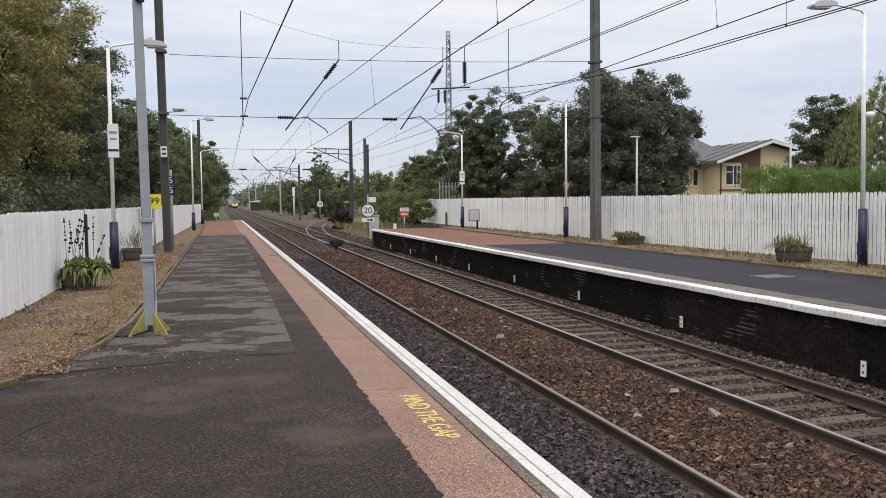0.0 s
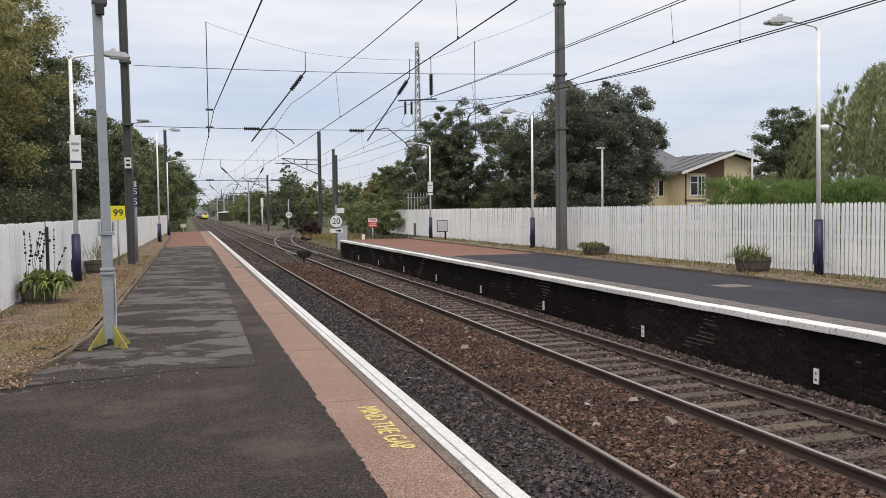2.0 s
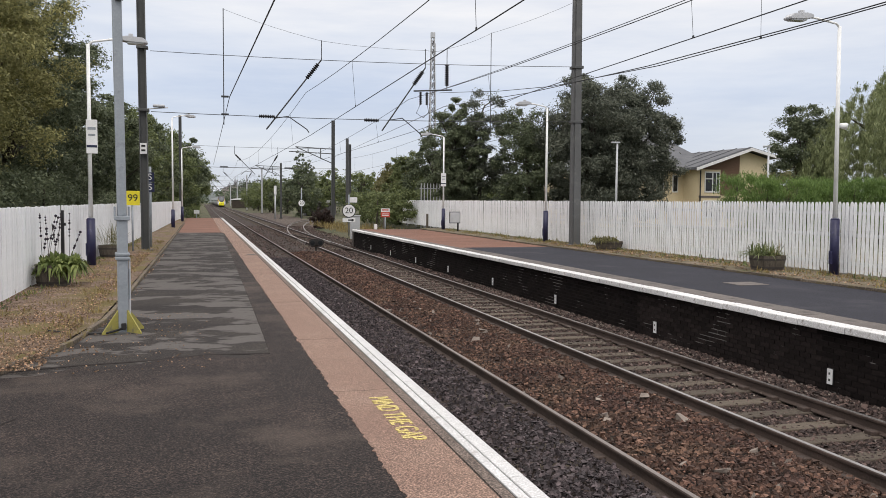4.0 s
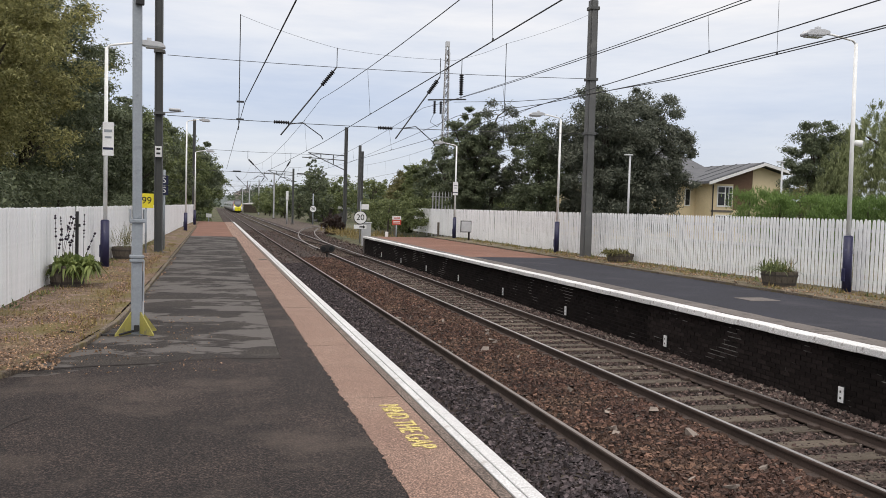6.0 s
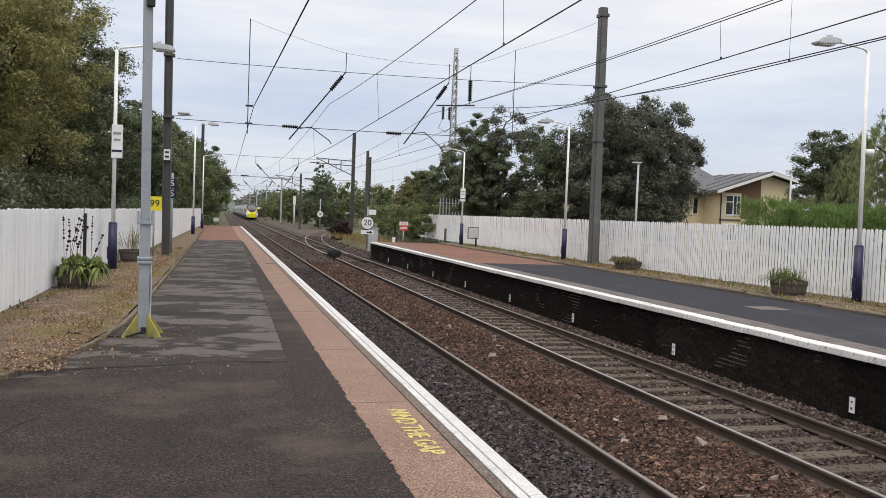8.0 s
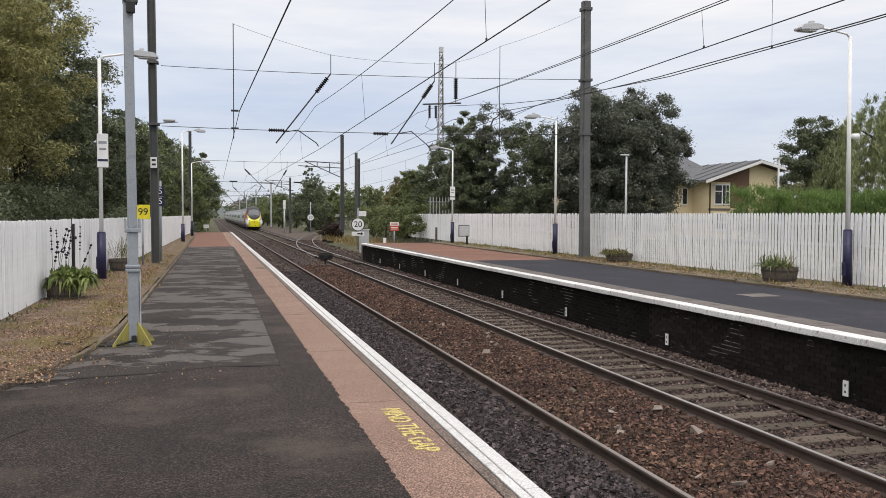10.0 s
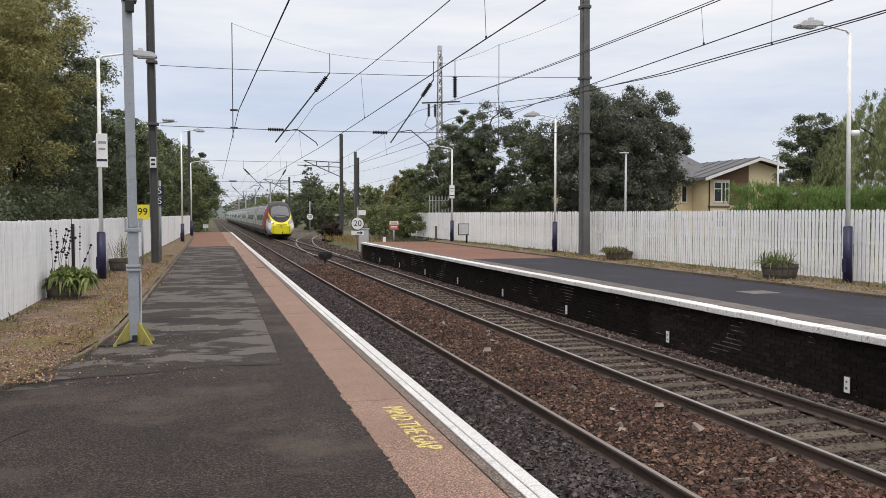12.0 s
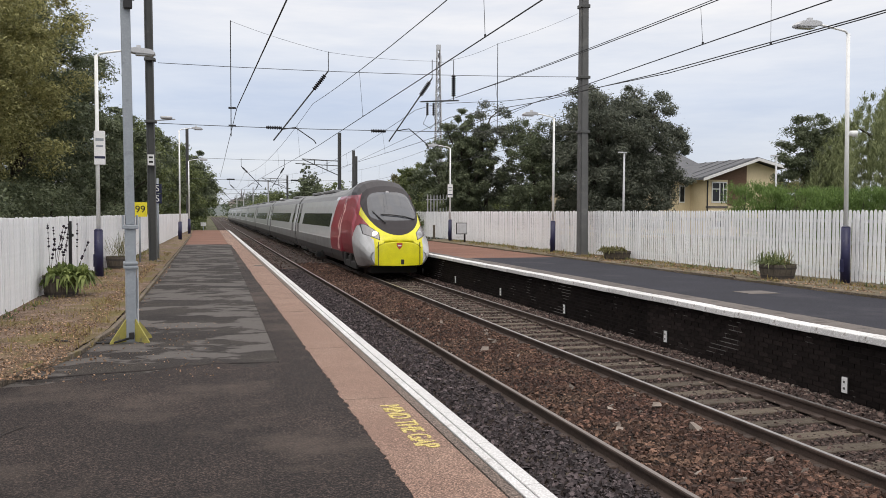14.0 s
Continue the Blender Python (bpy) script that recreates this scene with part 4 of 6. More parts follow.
def h_mast(name, m, height, width, material, label, lean=0.0):
    ob = thing(name, m, label, "overhead line mast", "overhead line masts")
    w, t = width / 2, 0.03
    bm = bmesh.new()
    prism(bm, [(-w, -w), (-w + t, -w), (-w + t, -t / 2), (w - t, -t / 2), (w - t, -w), (w, -w), (w, w), (w - t, w), (w - t, t / 2), (-w + t, t / 2), (-w + t, w), (-w, w)], 0, height, "z")
    part("shaft", bm, material, ob)
    part("foot", boxed(-w - 0.12, w + 0.12, -w - 0.12, w + 0.12, -0.2, 0.07, 0.02), M["coping"], ob)
    return ob


def box_mast(m, height, w0, w1, label):
    """The stout tapering mast of the far platform: two channels with a web between."""
    ob = thing("overhead_mast", m, label, "overhead line mast", "overhead line masts")
    bm = bmesh.new()
    a = [bm.verts.new((x * w0 / 2, y * w0 / 2, 0)) for x, y in ((-1, -1), (1, -1), (1, 1), (-1, 1))]
    b = [bm.verts.new((x * w1 / 2, y * w1 / 2, height)) for x, y in ((-1, -1), (1, -1), (1, 1), (-1, 1))]
    for k in range(4):
        bm.faces.new((a[k], a[(k + 1) % 4], b[(k + 1) % 4], b[k]))
    bm.faces.new(a[::-1])
    bm.faces.new(b)
    bmesh.ops.bevel(bm, geom=[e for e in bm.edges if abs(e.verts[0].co.z - e.verts[1].co.z) > 1], offset=0.05, segments=2, affect="EDGES")
    part("shaft", bm, M["mast_r"], ob)
    part("cap", boxed(-w1 * 0.62, w1 * 0.62, -w1 * 0.62, w1 * 0.62, height - 0.35, height - 0.22, 0.02), M["mast"], ob)
    part("foot", boxed(-w0 * 0.7, w0 * 0.7, -w0 * 0.7, w0 * 0.7, -0.1, 0.10, 0.03), M["coping"], ob)
    for z in (4.66, 6.66):
        part("bracket", boxed(-w0 * 0.56, w0 * 0.56, -w0 * 0.56, w0 * 0.56, z - 0.05, z + 0.05, 0.01), M["mast"], ob)
    return ob


def insulator(bm, a, b, r=0.07, n=6):
    a, b = Vector(a), Vector(b)
    n = round(n * 1.5)
    d = (b - a).normalized()
    side = d.orthogonal().normalized()
    up = d.cross(side)
    rows = [(0.0, r * 0.3)]
    for k in range(n):
        rows += [((k + 0.15) / n, r * 0.5), ((k + 0.45) / n, r), ((k + 0.62) / n, r * 0.9), ((k + 0.85) / n, r * 0.5)]
    rings = []
    for f, q in rows + [(1.0, r * 0.3)]:
        rings.append([bm.verts.new(a.lerp(b, f) + q * (math.cos(i * math.tau / 10) * side + math.sin(i * math.tau / 10) * up)) for i in range(10)])
    for p, q in zip(rings, rings[1:]):
        for i in range(10):
            bm.faces.new((p[i], p[(i + 1) % 10], q[(i + 1) % 10], q[i]))
    bm.faces.new(rings[0][::-1])
    bm.faces.new(rings[-1])


def sag(a, b, dip, n=14):
    a, b = Vector(a), Vector(b)
    return [a.lerp(b, i / n) - Vector((0, 0, dip * 4 * (i / n) * (1 - i / n))) for i in range(n + 1)]


SPAN_Y = 28.06


def headspan():
    y = SPAN_Y
    left = h_mast("overhead_mast", pose(-1.68, y - 0.5, 0.0, 0, -0.45, 0), 10.2, 0.245, M["mast"], "dark grey steel H-section mast beside the kerb")
    part("number_plate", boxed(-0.10, 0.10, -0.150, -0.135, 3.08, 3.42, 0.004), M["sign_white"], left, "small white plate with illegible marks")
    part("plate_bar", boxed(-0.06, 0.06, -0.155, -0.149, 3.30, 3.36), M["black"], left)
    part("plate_bar", boxed(-0.06, 0.06, -0.155, -0.149, 3.16, 3.22), M["black"], left)
    for z in (4.46, 6.4):
        part("bracket", boxed(-0.15, 0.19, -0.15, 0.15, z - 0.04, z + 0.04, 0.01), M["mast"], left)
    bm = tube(bmesh.new(), [(0.15, 0, 4.50), (0.75, 0, 4.56)], 0.02, 6)
    part("lamp_arm", bm, M["lamp_head"], left)
    bm = box(bmesh.new(), 0.30, 0.66, -0.10, 0.10, 4.56, 4.64, 0.03)
    part("lamp_head", bm, M["lamp_head"], left, "grey lamp head on a short arm", True)
    box_mast(pose(13.47, y, 0.0, 0, -0.3, 0), 9.55, 0.355, 0.30, "stout grey steel mast standing by the picket fence")
    h = thing("headspan", Matrix(), "headspan wires and insulated registration arms over both lines", "overhead line")
    def wire(name, pts, r, label="", mat="wire"):
        return part(name, tube(bmesh.new(), pts, r, 5), M[mat], h, label)
    wire("upper_span_wire", sag((-1.5, y, 6.40), (13.2, y, 6.68), 0.10), 0.010)
    wire("lower_span_wire", sag((-1.5, y, 4.47), (13.2, y, 4.66), 0.10), 0.011)
    top = [(0.76, y, 7.88), (3.98, y, 7.05), (7.65, y, 6.95), (8.41, y, 7.05), (10.08, y, 7.71), (13.2, y, 9.0)]
    for a, b in zip(top, top[1:]):
        wire("head_wire", sag(a, b, 0.06, 6), 0.005)
    for x, z0, z1 in ((0.76, 4.12, 7.9), (10.06, 4.0, 7.72)):
        wire("hanger", [(x, y, z0), (x, y, z1)], 0.016 if x < 5 else 0.013)
    for z in (4.47, 5.05):
        part("hanger_clamp", boxed(0.68, 0.92, y - 0.05, y + 0.05, z - 0.028, z + 0.028, 0.008), M["wire"], h)
    for (x0, z0), (x1, z1) in (((3.97, 6.42), (2.13, 4.02)), ((7.62, 6.35), (6.07, 4.10))):
        a, b = Vector((x0, y, z0)), Vector((x1, y, z1))
        part("arm_rod", tube(bmesh.new(), [a, b], 0.024, 8), M["wire"], h)
        bm = bmesh.new()
        insulator(bm, a.lerp(b, 0.06), a.lerp(b, 0.27), 0.085)
        part("insulator", bm, M["insulator"], h, "ribbed dark insulator")
        wire("link", [(x0, y, z0), (x0, y, z0 + 0.65)], 0.014)
        bx, bz = x1 + 0.42, z1 + 0.5
        wire("registration_arm", [(x1 + 0.28, y, z1 + 0.38), (x1 + 0.72, y, z1 + 0.46), (x1 + 1.35, y, 4.06), (x1 + 1.42, y, 3.95)], 0.018)
    for x in (2.15, 5.70):
        bm = bmesh.new()
        insulator(bm, (x - 0.26, y, 4.45), (x + 0.26, y, 4.45), 0.07)
        part("insulator", bm, M["insulator"], h, "ribbed dark insulator")
    bm = bmesh.new()
    insulator(bm, (8.41, y, 6.50), (8.41, y, 5.75), 0.09, 7)
    part("insulator", bm, M["insulator"], h, "hanging ribbed insulator")
    wire("link", [(8.41, y, 7.05), (8.41, y, 6.45)], 0.014)
    wire("link", [(8.41, y, 5.78), (8.41, y, 5.6)], 0.014)
    wire("cross_bar", [(7.2, y, 5.52), (8.6, y, 5.62)], 0.028)
    for x in (7.45, 7.68):
        bm = bmesh.new()
        insulator(bm, (x, y, 5.5), (x, y, 5.05), 0.06, 4)
        part("insulator", bm, M["insulator"], h, "short hanging insulator")
    wire("jumper", [(7.45, y, 5.1), (7.3, y, 4.75), (7.56, y, 4.6), (7.75, y, 4.8), (7.68, y, 5.1)], 0.012)


def catenary():
    """Messenger, contact wire and droppers over each line."""
    ob = thing("overhead_wires", Matrix(), "dark overhead contact and messenger wires with droppers", "overhead line")
    spans = [-22, SPAN_Y, 78.0, 119.0, 165.0, 215.0, 268, 325]
    for x, zc, zm, zmid, shift in ((3.36, 3.86, 5.30, 4.65, 0.22), (6.92, 4.10, 5.22, 4.58, 0.25), (8.15, 4.16, 5.60, 5.14, 0.05)):
        far = spans if x < 8 else spans[:3]
        for k, (a, b) in enumerate(zip(far, far[1:])):
            s0, s1 = (shift if k % 2 else -shift), (-shift if k % 2 else shift)
            ex = 3.2 * max(0, k) if x > 8 else 0
            ex2 = 3.2 * (k + 0) + (1.6 if k else 0) if x > 8 else 0
            m_pts = sag((x + s0 * 0.4 + ex, a, zm), (x + s1 * 0.4 + ex2, b, zm), zm - zmid, 16)
            c_pts = [Vector((x + s0 + (s1 - s0) * i / 8 + ex + (ex2 - ex) * i / 8, a + (b - a) * i / 8, zc)) for i in range(9)]
            if x > 8 and k == 0:
                c_pts = [Vector((8.15, yy, zz)) for yy, zz in ((-22, 4.1), (-10, 4.1), (0, 4.1), (8.9, 4.14), (13.5, 4.2), (18.4, 4.46), (22, 4.8), (25, 5.15), (b, 5.5))]
            part("messenger_wire", tube(bmesh.new(), m_pts, 0.0080, 5), M["wire"], ob)
            part("contact_wire", tube(bmesh.new(), c_pts, 0.0085, 5), M["wire"], ob)
            if k < 2:
                for n in range(1, 6):
                    y = b - 9.0 * n + (0.6 if x > 6 else 0.0)
                    if x > 8 and k == 0 and y > 12:
                        continue
                    f = (y - a) / (b - a)
                    i = min(15, int(f * 16))
                    p = m_pts[i].lerp(m_pts[i + 1], f * 16 - i)
                    foot = Vector((x + s0 + (s1 - s0) * f + ex + (ex2 - ex) * f, y, zc))
                    part("dropper", tube(bmesh.new(), [p, foot], 0.004, 4), M["wire"], ob)
                    part("clip", boxed(foot.x - 0.009, foot.x + 0.009, y - 0.015, y + 0.015, zc, zc + 0.035), M["wire"], ob)
    for pts, r in (([(1.72, -8, 5.05), (1.24, 14.4, 5.05), (0.95, SPAN_Y, 5.05)], 0.015), ([(0.95, SPAN_Y, 5.05), (1.02, 55, 4.85), (1.12, 78, 4.87)], 0.012), ([(8.22, -10, 4.14), (8.22, 9, 4.19), (8.20, 14, 4.27), (8.2, 20, 4.50), (8.3, SPAN_Y, 5.02), (11.8, 78, 5.6)], 0.009)):
        part("feeder_wire", tube(bmesh.new(), pts, r, 6), M["wire"], ob)


def far_masts():
    for x, y, h, w, lab in ((-1.75, 78, 10.2, 0.26, "dark steel mast behind the far lamp post"), (12.25, 79, 10.3, 0.30, "dark steel mast beside the siding"), (13.1, 76, 8.4, 0.24, "grey steel mast beside the siding"), (13.45, 76.6, 7.9, 0.22, "shorter grey steel mast of a pair"),
                            (10.97, 119, 7.9, 0.26, "dark steel mast beyond the turnout"), (-1.9, 119, 8.8, 0.26, "dark steel mast among the trees"), (11.5, 165, 9.0, 0.28, "pale distant steel mast by the line"), (-2, 165, 9.0, 0.28, "distant pale steel mast by the line"), (11.2, 215, 9.0, 0.3, "pale distant steel mast by the line"), (11.0, 268, 9.0, 0.32, "pale distant steel mast by the line"), (10.8, 325, 9.0, 0.34, "pale distant steel mast by the line")):
        h_mast("overhead_mast", pose(x, y, -0.95), h, w, M["mast"] if y < 125 and not 75 < y < 77 else M["lamp_head"] if y > 125 else M["mast_r"], lab)
    for y, x0, x1, z in ((78.0, -1.75, 12.25, 6.6), (119.0, -1.9, 10.97, 6.3), (165, -2, 11.5, 6.2), (215, -2, 11.2, 6.2)):
        ob = thing("headspan", Matrix(), "distant span wires and arms across the lines", "overhead line")
        for zz in (z, z - 1.9):
            part("span_wire", tube(bmesh.new(), sag((x0, y, zz), (x1, y, zz), 0.1, 8), 0.016), M["wire"], ob)
        for c, lean in ((3.0, 1.85), (6.92, -1.12)):
            a, b = Vector((c, y, z - 0.72)), Vector((c + lean, y, z - 2.58))
            part("arm_rod", tube(bmesh.new(), [a, b], 0.032), M["wire"], ob)
            part("link", tube(bmesh.new(), [a, a + Vector((0, 0, 0.72))], 0.02), M["wire"], ob)
            bm = bmesh.new()
            insulator(bm, a.lerp(b, 0.05), a.lerp(b, 0.30), 0.10, 5)
            part("insulator", bm, M["insulator"], ob)
            side = 1 if lean > 0 else -1
            part("registration_arm", tube(bmesh.new(), [b.lerp(a, 0.12), b.lerp(a, 0.16) - Vector((side * 0.6, 0, 0.02)), b - Vector((side * 1.3, 0, 0.05))], 0.022), M["wire"], ob)
            bm = bmesh.new()
            insulator(bm, (c - side * 1.3, y, z - 1.93), (c - side * 0.6, y, z - 1.93), 0.09, 5)
            part("insulator", bm, M["insulator"], ob)
    # cantilever frames on the siding masts
    for x, y, z in ((12.25, 79, 5.6), (10.97, 119, 5.4)):
        ob = thing("cantilever_frame", Matrix(), "lattice cantilever arm reaching over the siding from its mast", "overhead line")
        for a, b in (((x, y, z + 1.0), (x - 3.6, y, z + 1.15)), ((x, y, z - 0.4), (x - 3.6, y, z + 1.15)), ((x, y, z + 0.55), (x - 4.2, y, z + 0.7)), ((x - 1.2, y, z + 0.05), (x - 1.2, y, z + 1.05)), ((x - 2.4, y, z + 0.6), (x - 2.4, y, z + 1.1))):
            part("tube", tube(bmesh.new(), [a, b], 0.045), M["mast"], ob)


def sign_face(name, ob, w, h, z, material, y=-0.03, round_=False):
    bm = bmesh.new()
    if round_:
        cone(bm, (0, y, z), (0, y - 0.012, z), w, w, 36)
    else:
        box(bm, -w, w, y - 0.012, y, z - h, z + h, 0.004)
    return part(name, bm, material, ob)


def post_of(ob, h, r=0.035, mat="post_grey", z0=-0.3):
    part("post", cone(bmesh.new(), (0, 0, z0), (0, 0, h), r, r, 10), M[mat], ob, smooth=True)


def signs():
    up = Matrix.Rotation(radians(90), 4, "X")
    s = thing("speed_sign", pose(9.0, 51.5, -0.3, 0, 0, -8), "round white speed sign with a black border and arrow plate", "sign")
    post_of(s, 2.35, 0.04)
    sign_face("rim", s, 0.43, 0, 1.33, M["black"], -0.045, True)
    sign_face("disc", s, 0.385, 0, 1.33, M["sign_white"], -0.059, True)
    words("numerals", "20", 0.52, 0.004, M["black"], s, Matrix.Translation((0, -0.076, 1.33)) @ up)
    sign_face("arrow_plate", s, 0.40, 0.13, 0.74, M["sign_white"], -0.045)
    part("arrow", boxed(-0.05, 0.2, -0.066, -0.058, 0.70, 0.78), M["black"], s)
    bm = prism(bmesh.new(), [(0.18, 0.63), (0.33, 0.74), (0.18, 0.85)], -0.066, -0.058)
    part("arrow_head", bm, M["black"], s)
    part("top_plate", boxed(0.05, 0.52, -0.05, -0.03, 1.85, 2.18, 0.01), M["sign_white"], s)
    c = thing("equipment_cabinet", pose(9.75, 53.5, -0.45), "pale grey lineside equipment cabinet behind the speed sign", "cabinet")
    part("body", boxed(-0.30, 0.30, -0.2, 0.2, -0.4, 1.10, 0.02), M["lamp_head"], c)
    part("door", boxed(-0.27, 0.27, -0.225, -0.2, 0.1, 1.02, 0.01), M["lamp_head"], c)
    part("roof", boxed(-0.36, 0.36, -0.25, 0.25, 1.10, 1.15, 0.01), M["lamp_head"], c)
    w = thing("white_marker_post", pose(9.75, 46.8, 0.0), "short white marker at the platform end", "post")
    part("upright", boxed(-0.085, 0.085, -0.07, 0.07, 0, 0.30, 0.02), M["sign_white"], w)
    r = thing("warning_sign", pose(11.0, 49.9, -0.15), "red and white warning sign on a short post", "sign")
    post_of(r, 0.9, 0.04)
    sign_face("lower_board", r, 0.29, 0.16, 0.96, M["sign_red"])
    sign_face("upper_board", r, 0.28, 0.11, 1.24, M["sign_white"])
    for z in (1.28, 1.21):
        part("line_of_text", boxed(-0.20, 0.20, -0.047, -0.041, z - 0.018, z + 0.018), M["sign_red"], r, "illegible line of writing")
    for z in (1.01, 0.92):
        part("line_of_text", boxed(-0.21, 0.21, -0.047, -0.041, z - 0.02, z + 0.02), M["sign_white"], r, "illegible line of writing")
    b = thing("notice_board", pose(13.35, 42.3, 0.03, 0, 0, 10), "small grey notice board on a dark post by the fence", "sign")
    post_of(b, 1.05, 0.05, "black", 0)
    part("board", boxed(-0.5, 0.08, -0.08, -0.05, 0.50, 1.05, 0.01), M["lamp_head"], b)
    part("board_frame", boxed(-0.54, 0.12, -0.05, -0.035, 0.46, 1.09), M["black"], b)
    for x, y in ((13.25, 48.2), (11.3, 51.6)):
        p = thing("short_post", pose(x, y, -0.1), "short dark wooden post by the platform end", "post")
        part("upright", boxed(-0.06, 0.06, -0.06, 0.06, 0, 1.0 if x > 12 else 0.75, 0.015), M["barrel"], p)
    n = thing("yellow_number_sign", pose(-2.0, 26.7, 0.05), "yellow square sign with black numerals on the fence", "sign")
    post_of(n, 1.5, 0.03, "post_grey", 0)
    sign_face("board", n, 0.22, 0.22, 1.64, M["sign_yellow"])
    words("numerals", "99", 0.30, 0.004, M["black"], n, Matrix.Translation((0.02, -0.048, 1.64)) @ up)
    t = thing("stopping_sign", pose(-1.62, 29.2, 0.0), "two small navy boards with white letters on a grey post", "sign")
    post_of(t, 2.75, 0.045, "post_grey", 0)
    for z in (2.40, 2.06):
        sign_face("board", t, 0.14, 0.155, z, M["sign_navy"], -0.05)
        words("letter", "S", 0.30, 0.004, M["sign_white"], t, Matrix.Translation((0, -0.068, z)) @ up)
    sg = thing("colour_light_signal", pose(9.64, 113, -0.9), "pale signal post with a narrow white head", "signal")
    part("post", cone(bmesh.new(), (0, 0, 0), (0, 0, 3.6), 0.12, 0.10, 10), M["lamp_head"], sg, smooth=True)
    part("head", boxed(-0.17, 0.17, -0.15, 0.15, 3.3, 4.5, 0.05), M["sign_white"], sg)
    d = thing("speed_sign", pose(14.1, 121, -0.9), "distant round white speed sign on a tall post", "sign")
    post_of(d, 4.4, 0.09)
    sign_face("rim", d, 0.52, 0, 2.15, M["black"], -0.1, True)
    sign_face("disc", d, 0.45, 0, 2.15, M["sign_white"], -0.115, True)
    words("numerals", "20", 0.60, 0.004, M["black"], d, Matrix.Translation((0, -0.135, 2.15)) @ up)
    e = thing("end_of_platform_sign", pose(-0.42, 84.0, -0.4), "small pale board on a short post past the platform end", "sign")
    post_of(e, 0.75, 0.04, "post_grey")
    sign_face("board", e, 0.26, 0.18, 0.85, M["sign_white"])
    # ground signal by the turnout
    p = thing("ground_signal", pose(5.68, 42.2, -1.02), "low dark ground signal with two round lamps beside the turnout", "signal")
    part("base", boxed(-0.26, 0.26, -0.16, 0.16, 0.0, 0.09, 0.015), M["coping"], p, "pale concrete base")
    part("stem", cone(bmesh.new(), (0, 0, 0.08), (0, 0, 0.36), 0.05, 0.05, 10), M["underframe"], p)
    part("yoke", boxed(-0.26, 0.26, -0.05, 0.05, 0.30, 0.38, 0.01), M["rust"], p)
    part("case", boxed(-0.12, 0.12, -0.08, 0.12, 0.36, 0.72, 0.03), M["underframe"], p)
    for x in (-0.20, 0.20):
        part("lamp", cone(bmesh.new(), (x, -0.14, 0.52), (x, 0.10, 0.52), 0.185, 0.15, 20), M["underframe"], p)
        part("lens", cone(bmesh.new(), (x, -0.15, 0.52), (x, -0.138, 0.52), 0.10, 0.12, 16), M["pane"], p, "dark lens")
    l = words("platform_lettering", "MIND THE GAP", 0.235, 0.0015, M["lettering"], None, pose(1.432, 6.03, 0.0115, 0, 0, -90), squeeze=0.80, bold=0.0)
    me, broad = l.data, bpy.data.meshes.new("platform_lettering")
    vs, fs = [v.co.copy() for v in me.vertices], [list(p.vertices) for p in me.polygons]
    shifts = [Vector((d, 0.3 * d, 0.0003 * i)) for i, d in enumerate((-0.007, 0.0, 0.007))]
    broad.from_pydata([v + d for d in shifts for v in vs], [], [[k + i * len(vs) for k in f] for i in range(3) for f in fs])
    broad.materials.append(M["lettering"])
    l.data = broad
    tagged(l, "worn yellow painted words on the pink surfacing", "lettering", kind="structure")


def blade_mesh(name, count, spread, length, width, arch, material, rng, up=0.6):
    """Long arching leaves out of one crown, as one mesh."""
    verts, faces = [], []
    for _ in range(count):
        a, L = rng.uniform(0, math.tau), length * rng.uniform(0.55, 1.15)
        tilt = rng.uniform(0.15, 1.0)
        x0, y0 = spread * rng.uniform(-1, 1), spread * rng.uniform(-1, 1)
        w = width * rng.uniform(0.6, 1.2)
        k = len(verts)
        for i in range(5):
            s = i / 4
            out = L * s * tilt
            z = L * up * (s * (1.3 - tilt * 0.5) - arch * s * s * tilt)
            ww = w * math.sin(math.pi * min(0.98, s * 0.85 + 0.1))
            ca, sa = math.cos(a), math.sin(a)
            verts += [(x0 + ca * out - sa * ww, y0 + sa * out + ca * ww, z), (x0 + ca * out + sa * ww, y0 + sa * out - ca * ww, z + ww * 0.3)]
        faces += [(k + 2 * i, k + 2 * i + 1, k + 2 * i + 3, k + 2 * i + 2) for i in range(4)]
    return mesh_of(name, verts, faces, (material,))


def half_barrel(m, r, h, label):
    ob = thing("barrel_planter", m, label, "planter", "barrel planters")
    n = 18
    for k in range(n):
        a0, a1 = math.tau * k / n + 0.012, math.tau * (k + 1) / n - 0.012
        bm = bmesh.new()
        rings = []
        for z, rad in ((0, r * 0.84), (h * 0.5, r * 0.95), (h, r)):
            rings.append([bm.verts.new((q * math.cos(a), q * math.sin(a), z)) for q, a in ((rad, a0), (rad, a1), (rad - 0.03, a1), (rad - 0.03, a0))])
        for a, b in zip(rings, rings[1:]):
            for i in range(4):
                bm.faces.new((a[i], a[(i + 1) % 4], b[(i + 1) % 4], b[i]))
        bm.faces.new(rings[-1])
        bmesh.ops.recalc_face_normals(bm, faces=bm.faces)
        part("stave", bm, M["barrel"], ob)
    for z, rad in ((h * 0.2, r * 0.885), (h * 0.75, r * 0.985)):
        bm = bmesh.new()
        cone(bm, (0, 0, z - 0.022), (0, 0, z + 0.022), rad + 0.004, rad + 0.010, 28, False)
        part("hoop", bm, M["hoop"], ob, "rusty iron hoop")
    part("soil", cone(bmesh.new(), (0, 0, 0.02), (0, 0, h - 0.05), r * 0.8, r * 0.93, 20), M["bark"], ob)
    return ob


